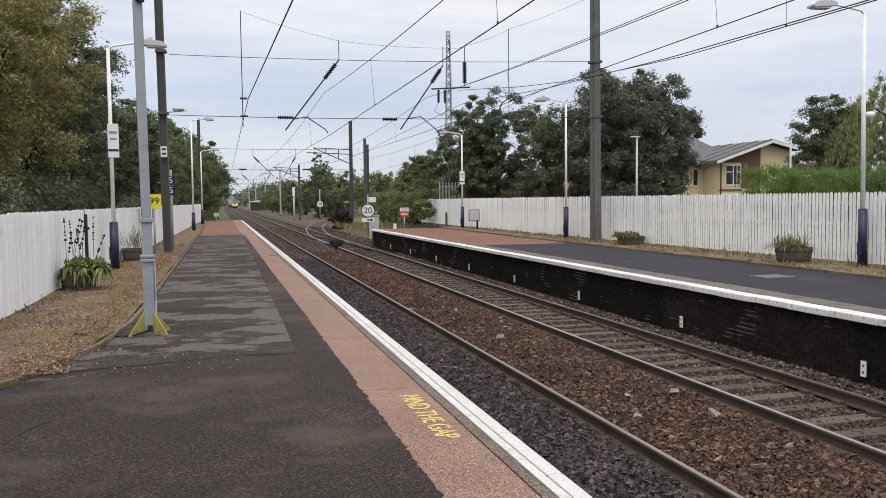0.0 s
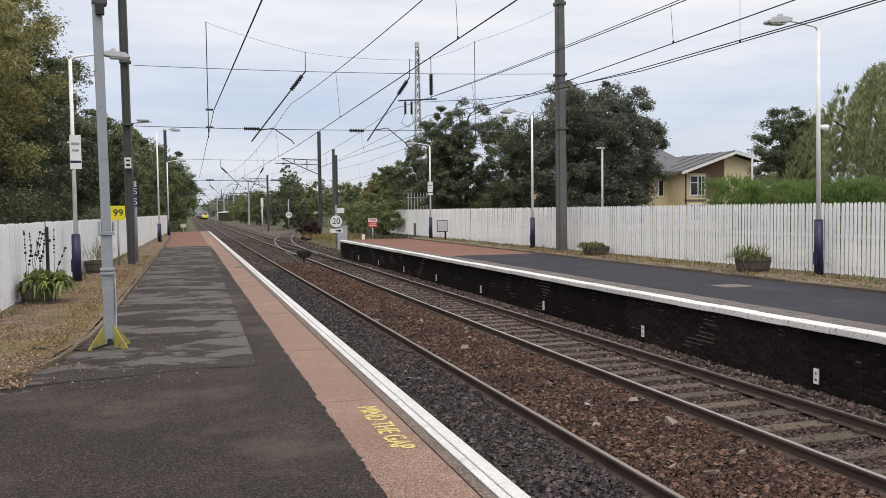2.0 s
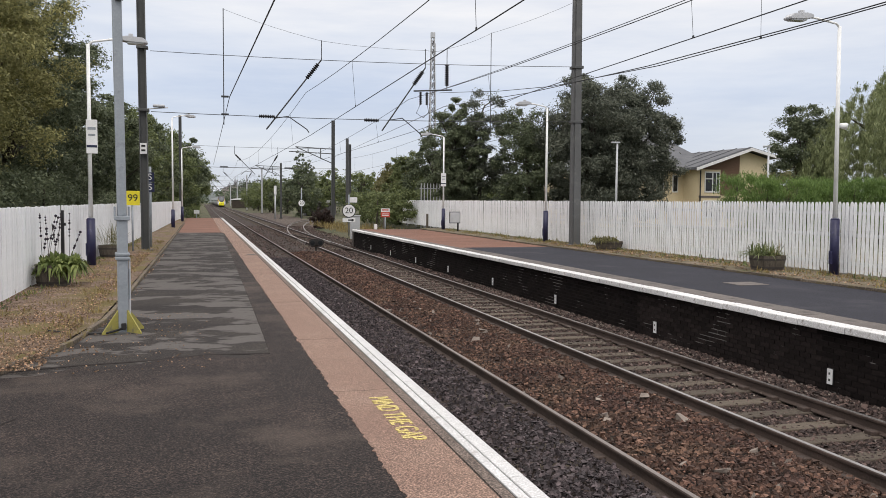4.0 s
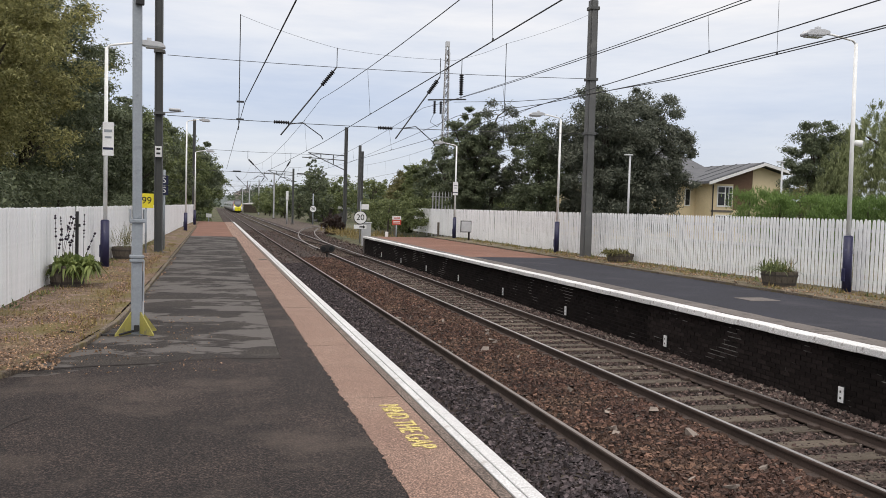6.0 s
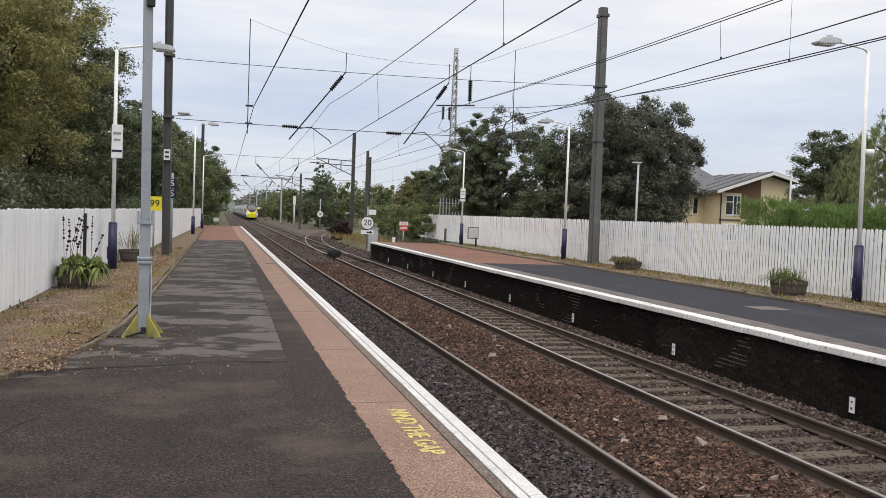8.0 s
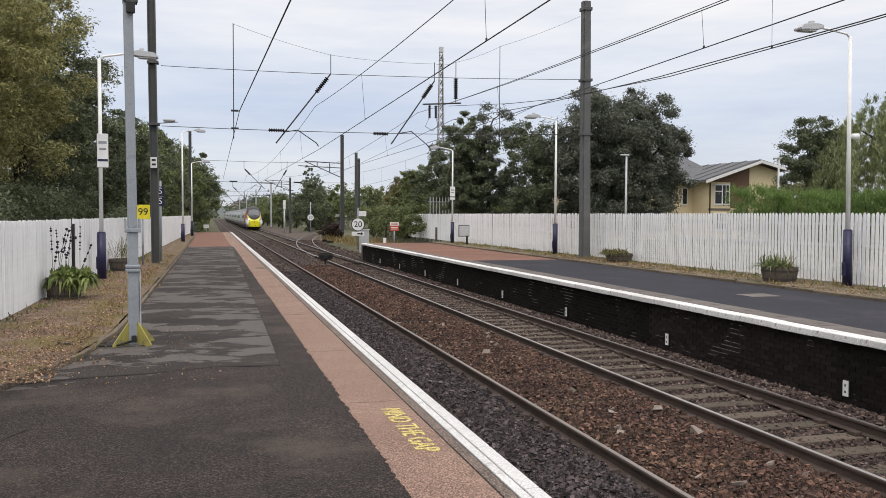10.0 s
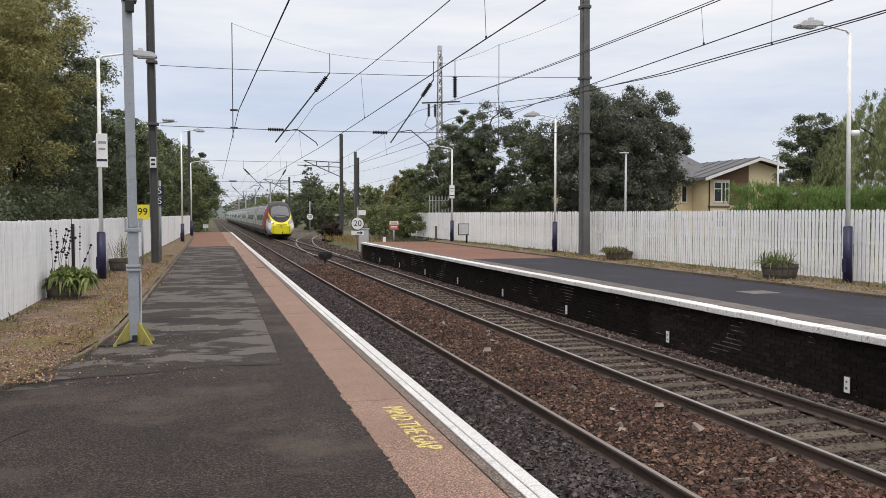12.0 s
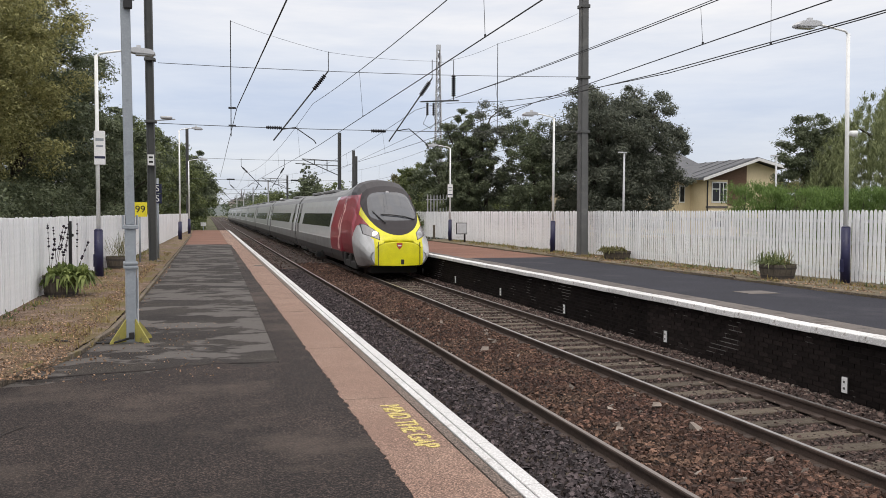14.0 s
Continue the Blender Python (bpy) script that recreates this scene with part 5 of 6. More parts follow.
def planters():
    rng = random.Random(4)
    p = half_barrel(pose(-2.58, 16.3, 0.06), 0.32, 0.40, "half-barrel planter with broad green leaves and dark seed heads")
    pl = put("foliage", blade_mesh("foliage", 760, 0.30, 0.33, 0.033, 1.9, M["leaf_plant"], rng, 0.78), p, pose(0.14, 0, 0.38), "broad arching green leaves")
    whorl = None
    for k in range(10):
        x, y, lx, h = rng.uniform(-0.25, 0.35), rng.uniform(-0.15, 0.15), rng.uniform(-0.10, 0.24), rng.uniform(0.60, 1.02)
        stem = [(x, y, 0.38), (x + lx * 0.4, y, 0.38 + h * 0.5), (x + lx, y + 0.03, 0.38 + h)]
        st = part("stem", tube(bmesh.new(), stem, 0.004, 5), M["bark"], p)
        for i in range(6):
            q = Vector(stem[1]).lerp(Vector(stem[2]), min(1.0, 0.19 * i + 0.05 + rng.uniform(-0.09, 0.09)))
            if whorl is None:
                bm = bmesh.new()
                bmesh.ops.create_icosphere(bm, subdivisions=1, radius=0.024)
                whorl = part("seed_head", bm, M["dead_flower"], st, "dark seed head", m=Matrix.Translation(q))
            else:
                put("seed_head", whorl.data, st, Matrix.Translation(q) @ Matrix.Scale(rng.uniform(0.5, 1.2), 4))
    p = half_barrel(pose(-2.35, 24.0, 0.06), 0.33, 0.34, "half-barrel planter with thin grey stalks beside the fence")
    put("stalk_tuft", blade_mesh("stalk_tuft", 90, 0.22, 0.75, 0.006, 0.4, M["leaf_yellowing"], rng, 1.0), p, pose(0, 0, 0.3), "thin dry stalks")
    p = half_barrel(pose(13.5, 25.4, 0.05), 0.47, 0.30, "low half-barrel planter with an olive leaf mound by the picket fence")
    put("foliage", blade_mesh("foliage", 420, 0.36, 0.26, 0.022, 1.5, M["leaf_yellowing"], rng, 0.8), p, pose(-0.18, 0, 0.30), "low olive mound")
    p = half_barrel(pose(13.38, 17.0, 0.05), 0.43, 0.36, "half-barrel planter with strappy leaves by the picket fence")
    put("foliage", blade_mesh("foliage", 240, 0.30, 0.62, 0.014, 1.1, M["leaf_green"], rng, 0.62), p, pose(-0.12, 0.05, 0.34), "strappy green leaves")
    put("stalk_tuft", blade_mesh("stalk_tuft", 30, 0.2, 0.42, 0.008, 0.5, M["grass_dry"], rng, 1.0), p, pose(0.1, 0, 0.28), "thin dry stalks")


def tufts(name, places, count, length, material, label, seed, width=0.012):
    rng = random.Random(seed)
    verts, faces = [], []
    for x, y, z, s in places:
        me = blade_mesh("tmp", count, 0.12 * s, length * s, width, 0.9, material, rng, 0.9)
        k = len(verts)
        verts += [(v.co.x + x, v.co.y + y, v.co.z + z) for v in me.vertices]
        faces += [[k + i for i in p.vertices] for p in me.polygons]
        bpy.data.meshes.remove(me)
    tagged(new(name, mesh_of(name, verts, faces, (material,))), label, "weeds", kind="stuff")


def weeds():
    rr = random.Random(17)
    left = [(rr.uniform(-2.8, -1.35), 10 + 24 * rr.random() ** 1.2, 0.05, rr.uniform(0.5, 1.2)) for _ in range(430)]
    tufts("dry_grass_left", left, 12, 0.105, M["grass_dry"], "straw-coloured dry grass on the verge", 1, 0.007)
    foot = [(float(np.interp(y, [p[1] for p in FENCE_L], [p[0] for p in FENCE_L])) + rr.uniform(0.05, 0.3), y, 0.04, rr.uniform(0.5, 1.1)) for y in [rr.uniform(11, 36) for _ in range(150)]]
    tufts("green_weeds_left", foot, 12, 0.13, M["leaf_green"], "green weeds at the foot of the white fence", 2, 0.014)
    right = [(13.9 - rr.random() ** 1.6 * 1.2, rr.uniform(9, 45), 0.05, rr.uniform(0.5, 1.3)) for _ in range(330)]
    tufts("dry_grass_right", right, 11, 0.14, M["grass_dry"], "dry grass along the picket fence", 3)
    right = [(13.95 - rr.random() * 0.5, rr.uniform(9, 45), 0.05, rr.uniform(0.5, 1.2)) for _ in range(150)]
    tufts("green_weeds_right", right, 10, 0.16, M["leaf_green"], "green weeds at the foot of the picket fence", 4, 0.014)
    yard = [(rr.uniform(9.2, 13.5), rr.uniform(50, 75), -0.85 + 0.3, rr.uniform(0.8, 2.2)) for _ in range(170)]
    tufts("yard_grass", yard, 12, 0.35, M["grass_dry"], "pale dry grass beside the siding", 5, 0.02)


# ---- trees, buildings and the distance ----
def leaf_cloud(centres, radii, per, size, rng, droop=0.0, shell=0.55, slim=0.55):
    """Small three-cornered leaves round many clump centres: vertices and triangles."""
    per, size = per * 2, size * 0.80
    n = len(centres) * per
    c = np.repeat(np.asarray(centres), per, axis=0)
    r = np.repeat(np.asarray(radii), per, axis=0)
    d = rng.normal(size=(n, 3))
    d /= np.linalg.norm(d, axis=1)[:, None]
    rad = np.minimum(1.7, np.abs(rng.normal(size=n)) * 0.42 + shell * 0.75)
    p = c + d * r * rad[:, None]
    s = size * (0.55 + 0.9 * rng.random(n))[:, None]
    nrm = 1.0 * d + 0.9 * rng.normal(size=(n, 3)) + np.array([0, 0, 0.9])
    nrm /= np.linalg.norm(nrm, axis=1)[:, None]
    t = np.cross(nrm, rng.normal(size=(n, 3)))
    t /= np.linalg.norm(t, axis=1)[:, None] + 1e-9
    t[:, 2] -= droop
    b = np.cross(nrm, t)
    v = np.stack([p + t * s, p - t * s * 0.45 + b * s * slim * 1.05, p - t * s * 0.75 - b * s * slim * 0.75], 1)
    faces = np.arange(n * 3).reshape(-1, 3)
    return v.reshape(-1, 3), faces


def tree(m, height, radius, leaf, label, seed, clumps=70, per=260, size=0.13, low=0.25, name="tree", narrow=1.0, clump_r=0.26, trunk_r=None, droop=0.0):
    """A tapered trunk, limbs out to the clumps, and a crown of many leaves with gaps."""
    rng = np.random.default_rng(seed)
    ob = thing(name, m, label, "tree")
    y = m.translation.y
    clumps, per, clump_r, size = round(clumps * 2.2), round(per / (2.1 if y < 50 else 3.6 if y < 125 else 7.0)), clump_r * 0.70, size * (0.92 if y < 50 else 1.0 if y < 125 else 1.15)
    zc, rz = height * (1 + low) / 2, height * (1 - low) / 2
    cs, rs = [], []
    while len(cs) < clumps:
        d = rng.normal(size=3)
        d /= np.linalg.norm(d)
        f = rng.random() ** 0.33
        wob = 0.80 + 0.32 * rng.random()
        k = 1 - 0.12 * max(0, d[2])
        q = np.array([d[0] * radius * f * wob * k * narrow, d[1] * radius * f * wob * k, zc + d[2] * rz * f * wob])
        if q[2] > height * low * 0.8:
            cs.append(q)
            rs.append(radius * clump_r * (0.5 + 0.8 * rng.random()) * np.array([1, 1, 0.75]) * (0.7 + 0.6 * rng.random(3)))
    v, f = leaf_cloud(cs, rs, per, size, rng, droop, slim=0.46)
    put("crown", joined("crown", v, f, leaf), ob, label="crown of small leaves with uneven outline")
    tr = trunk_r or height * 0.022
    bm = bmesh.new()
    bends = [Vector((0.12 * radius * rng.normal() * s, 0.12 * radius * rng.normal() * s, height * 0.82 * s - 0.3 * (s == 0))) for s in (0, 0.25, 0.5, 0.75, 1.0)]
    for i, (a, b) in enumerate(zip(bends, bends[1:])):
        cone(bm, a, b, tr * (1 - 0.22 * i), tr * (1 - 0.22 * (i + 1)), 9)
    part("trunk", bm, M["bark"], ob, smooth=True)
    bm = bmesh.new()
    for k in range(0, len(cs), max(1, len(cs) // 16)):
        q = Vector(cs[k])
        i = min(3, int(4 * min(0.95, max(0.15, q.z / height * 0.8))))
        st = bends[i].lerp(bends[i + 1], 0.4)
        mid = st.lerp(q, 0.5) + Vector((0, 0, 0.08 * height * rng.random()))
        cone(bm, st, mid, tr * 0.38, tr * 0.24, 6)
        cone(bm, mid, q, tr * 0.24, tr * 0.07, 6)
    tagged(part("branchwork", bm, M["bark"], ob), kind="stuff")
    return ob


def willow(m, height, radius, seed):
    rng = np.random.default_rng(seed)
    ob = thing("willow_tree", m, "pale green weeping willow with hanging twigs", "tree")
    cs, rs = [], []
    for k in range(230):
        a, f = rng.random() * math.tau, rng.random() ** 0.5
        top = height * (1 - 0.50 * f ** 2) * (0.86 + 0.13 * rng.random())
        run = height * (0.25 + 0.40 * rng.random()) * (0.5 + 0.6 * f)
        for i in range(8):
            cs.append((math.cos(a) * radius * (f + 0.025 * i), math.sin(a) * radius * (f + 0.025 * i), top - run * i / 7))
            rs.append((0.30, 0.30, 0.44))
    v, f = leaf_cloud(cs, rs, 66, 0.098, rng, 1.0, 0.15, 0.19)
    put("crown", joined("crown", v, f, M["leaf_willow"]), ob, label="hanging curtains of narrow leaves")
    bm = bmesh.new()
    cone(bm, (0, 0, -0.2), (0.2, 0, height * 0.45), 0.36, 0.24, 10)
    for k in range(7):
        a = k * math.tau / 7
        cone(bm, (0.2, 0, height * 0.42), (math.cos(a) * radius * 0.6, math.sin(a) * radius * 0.6, height * 0.66), 0.15, 0.04, 7)
    part("trunk", bm, M["bark"], ob)


def hedge(name, x0, x1, y0, y1, h, leaf, label, seed, per=150, size=0.07, z=0.0, dense=1.0, level=False):
    rng = np.random.default_rng(seed)
    n = int(((x1 - x0) * (y1 - y0) * 2.6 + (x1 - x0) * h * 2.0) * dense)
    cs = np.stack([rng.uniform(x0, x1, n), rng.uniform(y0, y1, n), z + h * (0.10 + (0.9 - 0.08 * dense) * rng.random(n) ** 0.7)], 1)
    rs = np.tile((0.42, 0.42, 0.30), (n, 1)) * (0.7 + 0.6 * rng.random((n, 1)))
    if level:
        # clipped: an even top with short upright shoots
        cs[:, 2] = z + (h - 0.22) * np.sqrt(rng.random(n)) + 0.10 * np.sin(cs[:, 0] * 0.7)
        rs *= 0.72
    v, f = leaf_cloud(cs, rs, per, size, rng, -0.9 if level else 0.0, 0.5, 0.30 if level else 0.55)
    ob = thing(name, Matrix(), label, "hedge")
    put("foliage", joined("foliage", v, f, leaf), ob)
    for k in range(int((x1 - x0) / 1.5) + 1):
        x = x0 + 0.4 + k * 1.5
        part("stem", cone(bmesh.new(), (x, (y0 + y1) / 2, -0.2), (x + 0.1, (y0 + y1) / 2, z + h * 0.8), 0.07, 0.03, 6), M["bark"], ob)


def trees():
    L = "tall broadleaf tree with olive-brown late-summer leaves behind the white fence"
    tree(pose(-8.9, 20.5, -0.1), 13.0, 4.6, M["leaf_olive"], L, 1, 120, 520, 0.083, 0.08, clump_r=0.22)
    tree(pose(-7.4, 27.5, -0.1), 11.5, 3.6, M["leaf_olive"], L, 2, 110, 490, 0.083, 0.08, clump_r=0.23)
    tree(pose(-7.0, 34.0, -0.1), 10.8, 3.3, M["leaf_dark"], "dark green tree behind the white fence", 3, 90, 440, 0.10, 0.10, clump_r=0.24)
    tree(pose(-9.0, 31.0, -0.1), 12.5, 4.0, M["leaf_olive"], L, 33, 80, 400, 0.11, 0.15, clump_r=0.25)
    tree(pose(-6.2, 42.0, -0.1), 8.2, 2.9, M["leaf_dark"], "dark green tree behind the white fence", 4, 80, 330, 0.13, 0.08, clump_r=0.25)
    hedge("undergrowth", -8.5, -4.4, 14, 46, 2.6, M["leaf_dark"], "dark undergrowth of shrubs behind the white fence", 5, 95, 0.075)
    g = "green trackside tree overhanging the white fence"
    for k, (x, y, h, r) in enumerate(((-5.2, 52, 8.0, 2.8), (-5.0, 61, 8.6, 3.2), (-4.9, 72, 8.8, 3.5), (-3.6, 84, 9.2, 3.5), (-2.9, 96, 9.4, 3.6), (-2.6, 112, 9.6, 3.8), (-3.4, 132, 10.5, 4.6), (-4, 158, 11, 5.0), (-5, 190, 12, 5.5), (-6.5, 235, 12, 6.5))):
        tree(pose(x, y, -0.4), h, r, M["leaf_green"] if k % 2 else M["leaf_dark"], g, 40 + k, 80, 300, 0.15 if y < 90 else 0.22, 0.04, clump_r=0.26)
    # behind the picket fence
    tree(pose(15.5, 49, -0.1), 8.5, 1.9, M["leaf_dark"], "dark upright tree behind the picket fence", 60, 70, 360, 0.12, 0.05)
    tree(pose(17.1, 50, -0.1), 8.9, 2.3, M["leaf_deep"], "dark tree behind the picket fence", 61, 70, 360, 0.12, 0.05)
    tree(pose(18.9, 46, -0.1), 7.4, 2.4, M["leaf_dark"], "grey-green rounded tree behind the picket fence", 62, 70, 360, 0.11, 0.05)
    tree(pose(21.9, 43.5, -0.1), 9.3, 3.3, M["leaf_deep"], "large dense dark sycamore behind the picket fence", 63, 120, 420, 0.115, 0.04, clump_r=0.23)
    tree(pose(25.0, 44.5, -0.1), 9.6, 3.0, M["leaf_deep"], "large dense dark sycamore behind the picket fence", 64, 120, 420, 0.115, 0.04, clump_r=0.23)
    tree(pose(16.2, 57, -0.2), 7.0, 2.1, M["leaf_dark"], "dark green tree by the fence end", 65, 70, 320, 0.13, 0.03)
    tree(pose(15.7, 63, -0.4), 5.9, 1.9, M["leaf_green"], "green tree beside the siding", 66, 70, 320, 0.13, 0.03)
    tree(pose(16.6, 70, -0.5), 5.6, 2.0, M["leaf_yellowing"], "yellowing tree beside the siding", 67, 70, 320, 0.14, 0.03)
    tree(pose(18.6, 80, -0.5), 5.6, 2.4, M["leaf_yellowing"], "yellowing tree beside the siding", 68, 70, 300, 0.15, 0.03)
    tree(pose(21.5, 92, -0.5), 5.6, 2.8, M["leaf_green"], "green tree beyond the siding", 69, 60, 280, 0.17, 0.03)
    hedge("thicket", 12.9, 15.6, 53, 74, 2.8, M["leaf_green"], "tangled green thicket beyond the far platform", 70, 90, 0.11, -0.3)
    hedge("trackside_scrub", -5.5, -0.6, 88, 300, 1.5, M["leaf_green"], "low scrub and weeds beside the far line", 77, 26, 0.20, -0.9, 0.28)
    tree(pose(10.75, 75.5, -1.0), 2.0, 1.1, M["heather"], "low reddish-brown bush by the siding", 71, 40, 260, 0.09, 0.02, "bush")
    hedge("privet_hedge", 20.9, 35, 28.3, 30.2, 2.98, M["leaf_hedge"], "bright green clipped hedge behind the picket fence", 72, 95, 0.047, 0.0, 3.8, True)
    hedge("fern_clump", 26, 28.2, 33.5, 35, 3.5, M["leaf_yellowing"], "pale feathery shrub above the hedge", 79, 120, 0.06)
    tree(pose(35.3, 41.5, -0.1), 7.9, 2.3, M["leaf_dark"], "dark tree behind the hedge", 73, 80, 340, 0.11, 0.15)
    willow(pose(39.7, 38.0, -0.1), 10.3, 5.9, 74)
    # far trees past the turnout
    rr = random.Random(8)
    for k in range(13):
        y = 128 + 11 * k
        x = 15.0 + rr.uniform(-1.5, 5) - 0.01 * (y - 120)
        tree(pose(x, y, -0.9), rr.uniform(5.5, 8.2), rr.uniform(3, 4.4), M["leaf_green"] if k % 3 else M["leaf_dark"], "distant green tree beside the railway", 80 + k, 40, 170, 0.26, 0.03)
    for k in range(9):
        tree(pose(20 + 6 * k + rr.uniform(-2, 2), 130 + rr.uniform(-12, 30), -0.6), rr.uniform(6, 8.5), rr.uniform(3.5, 4.5), M["leaf_green"], "distant tree behind the siding", 110 + k, 40, 170, 0.26, 0.03)
    for x, y, h in ((15.6, 137, 10.6), (17.6, 141, 9.4)):
        tree(pose(x, y, -0.9), h, 1.15, M["leaf_dark"], "dark narrow conifer beyond the turnout", int(h * 10), 60, 240, 0.15, 0.04, clump_r=0.3)


def building():
    b = thing("low_office_building", pose(-0.10, 0, -0.18), "cream rendered building with brown gable panel and shallow grey roofs", "building")
    y = 55.0
    bm = prism(bmesh.new(), [(36.9, -0.2), (43.2, -0.2), (43.2, 5.35), (41.0, 5.95), (36.9, 4.55)], y, y + 14)
    part("front_wing", bm, M["cream"], b)
    bm = prism(bmesh.new(), [(38.78, 2.5), (40.45, 2.5), (40.45, 5.70), (37.2, 4.60), (37.2, 4.47), (38.78, 4.47)], y - 0.03, y + 0.1)
    part("gable_panel", bm, M["brown_clad"], b, "dark brown timber panel")
    part("side_wing", boxed(30.0, 37.2, y + 2.2, y + 14, -0.2, 4.5), M["cream"], b)
    part("string_course", boxed(36.86, 38.8, y - 0.04, y, 2.30, 2.45), M["coping"], b)
    bm = prism(bmesh.new(), [(36.2, 4.42), (41.0, 6.02), (43.7, 5.38), (43.7, 5.56), (41.0, 6.22), (36.2, 4.62)], y - 0.75, y + 14)
    part("front_roof", bm, M["slate"], b)
    bm = prism(bmesh.new(), [(36.15, 4.34), (41.0, 5.95), (43.75, 5.30), (43.75, 5.52), (41.0, 6.17), (36.15, 4.56)], y - 0.80, y - 0.74)
    part("fascia", bm, M["fascia"], b, "white fascia board")
    bm = prism(bmesh.new(), [(y + 1.6, 4.45), (y + 12, 8.0), (y + 12, 8.2), (y + 1.6, 4.65)], 27.0, 40.0, "x")
    part("rear_roof", bm, M["slate"], b)
    part("rear_fascia", boxed(27.0, 36.9, y + 1.5, y + 1.6, 4.38, 4.66), M["fascia"], b)
    w = part("window", boxed(37.35, 38.70, y - 0.05, y + 0.02, 2.70, 4.32), M["fascia"], b, "white window frame")
    for x0, x1, z0, z1 in ((37.43, 37.98, 2.82, 3.72), (38.10, 38.32, 2.82, 4.22), (38.40, 38.62, 2.82, 3.72), (37.43, 37.98, 3.80, 4.22), (38.40, 38.62, 3.80, 4.22)):
        part("pane", boxed(x0, x1, y - 0.07, y - 0.045, z0, z1), M["pane"], w, "dark glass")
    w = part("window", boxed(37.25, 38.75, y - 0.05, y + 0.02, 0.7, 2.1), M["fascia"], b, "white window frame")
    for x0 in (37.33, 37.83, 38.33):
        part("pane", boxed(x0, x0 + 0.4, y - 0.07, y - 0.045, 0.85, 2.0), M["pane"], w, "dark glass")
    for x0 in (34.6, 35.9):
        w = part("window", boxed(x0, x0 + 0.5, y + 2.14, y + 2.22, 2.7, 4.1), M["fascia"], b, "tall narrow window")
        part("pane", boxed(x0 + 0.07, x0 + 0.43, y + 2.12, y + 2.145, 2.8, 4.0), M["pane"], w, "dark glass")
    part("downpipe", cone(bmesh.new(), (36.95, y - 0.07, 0), (36.95, y - 0.07, 4.4), 0.05, 0.05, 8), M["black"], b)
    # standing seams on the front roof
    for k in range(9):
        yy = y - 0.6 + 1.7 * k
        bm = prism(bmesh.new(), [(36.25, 4.62), (41.0, 6.21), (41.0, 6.27), (36.25, 4.68)], yy, yy + 0.09)
        part("roof_seam", bm, M["slate"], b)


def lattice_tower():
    t = thing("lattice_tower", pose(33.9, 121, -0.1), "slender rusty steel lattice radio tower far behind the trees", "tower")
    h, w0, w1 = 26.9, 1.25, 0.42
    def leg(k, z):
        w = w0 + (w1 - w0) * z / h
        return Vector(((-1, 1, 1, -1)[k] * w / 2, (-1, -1, 1, 1)[k] * w / 2, z))
    for k in range(4):
        part("leg", tube(bmesh.new(), [leg(k, 0), leg(k, h)], 0.07, 5), M["lamp_head"], t)
    bm = bmesh.new()
    z = 0.0
    while z < h - 1.2:
        for k in range(4):
            tube(bm, [leg(k, z), leg((k + 1) % 4, z + 1.25)], 0.035, 4)
            tube(bm, [leg((k + 1) % 4, z), leg(k, z + 1.25)], 0.035, 4)
        z += 1.25
    tagged(part("bracing", bm, M["rust"], t), kind="stuff")
    part("top_box", boxed(-0.3, 0.3, -0.3, 0.3, h - 0.4, h + 0.4, 0.03), M["lamp_head"], t)
    part("antenna", boxed(0.25, 0.45, -0.1, 0.1, h - 3.0, h - 1.2, 0.03), M["lamp_head"], t)


def palisade():
    p = thing("palisade_fence", Matrix(), "grey steel palisade fence end behind the white fence", "fence")
    for k in range(8):
        x = 14.0 + 0.22 * k
        bm = prism(bmesh.new(), [(-0.035, 0), (0.035, 0), (0.035, 2.85), (0, 3.0), (-0.035, 2.85)], -0.006, 0.006)
        part("pale", bm, M["lamp_head"], p, m=pose(x, 52.5 + 0.02 * k, -0.1))
    for z in (0.5, 2.5):
        part("cross_rail", boxed(13.9, 15.7, 52.52, 52.57, z, z + 0.05), M["lamp_head"], p)


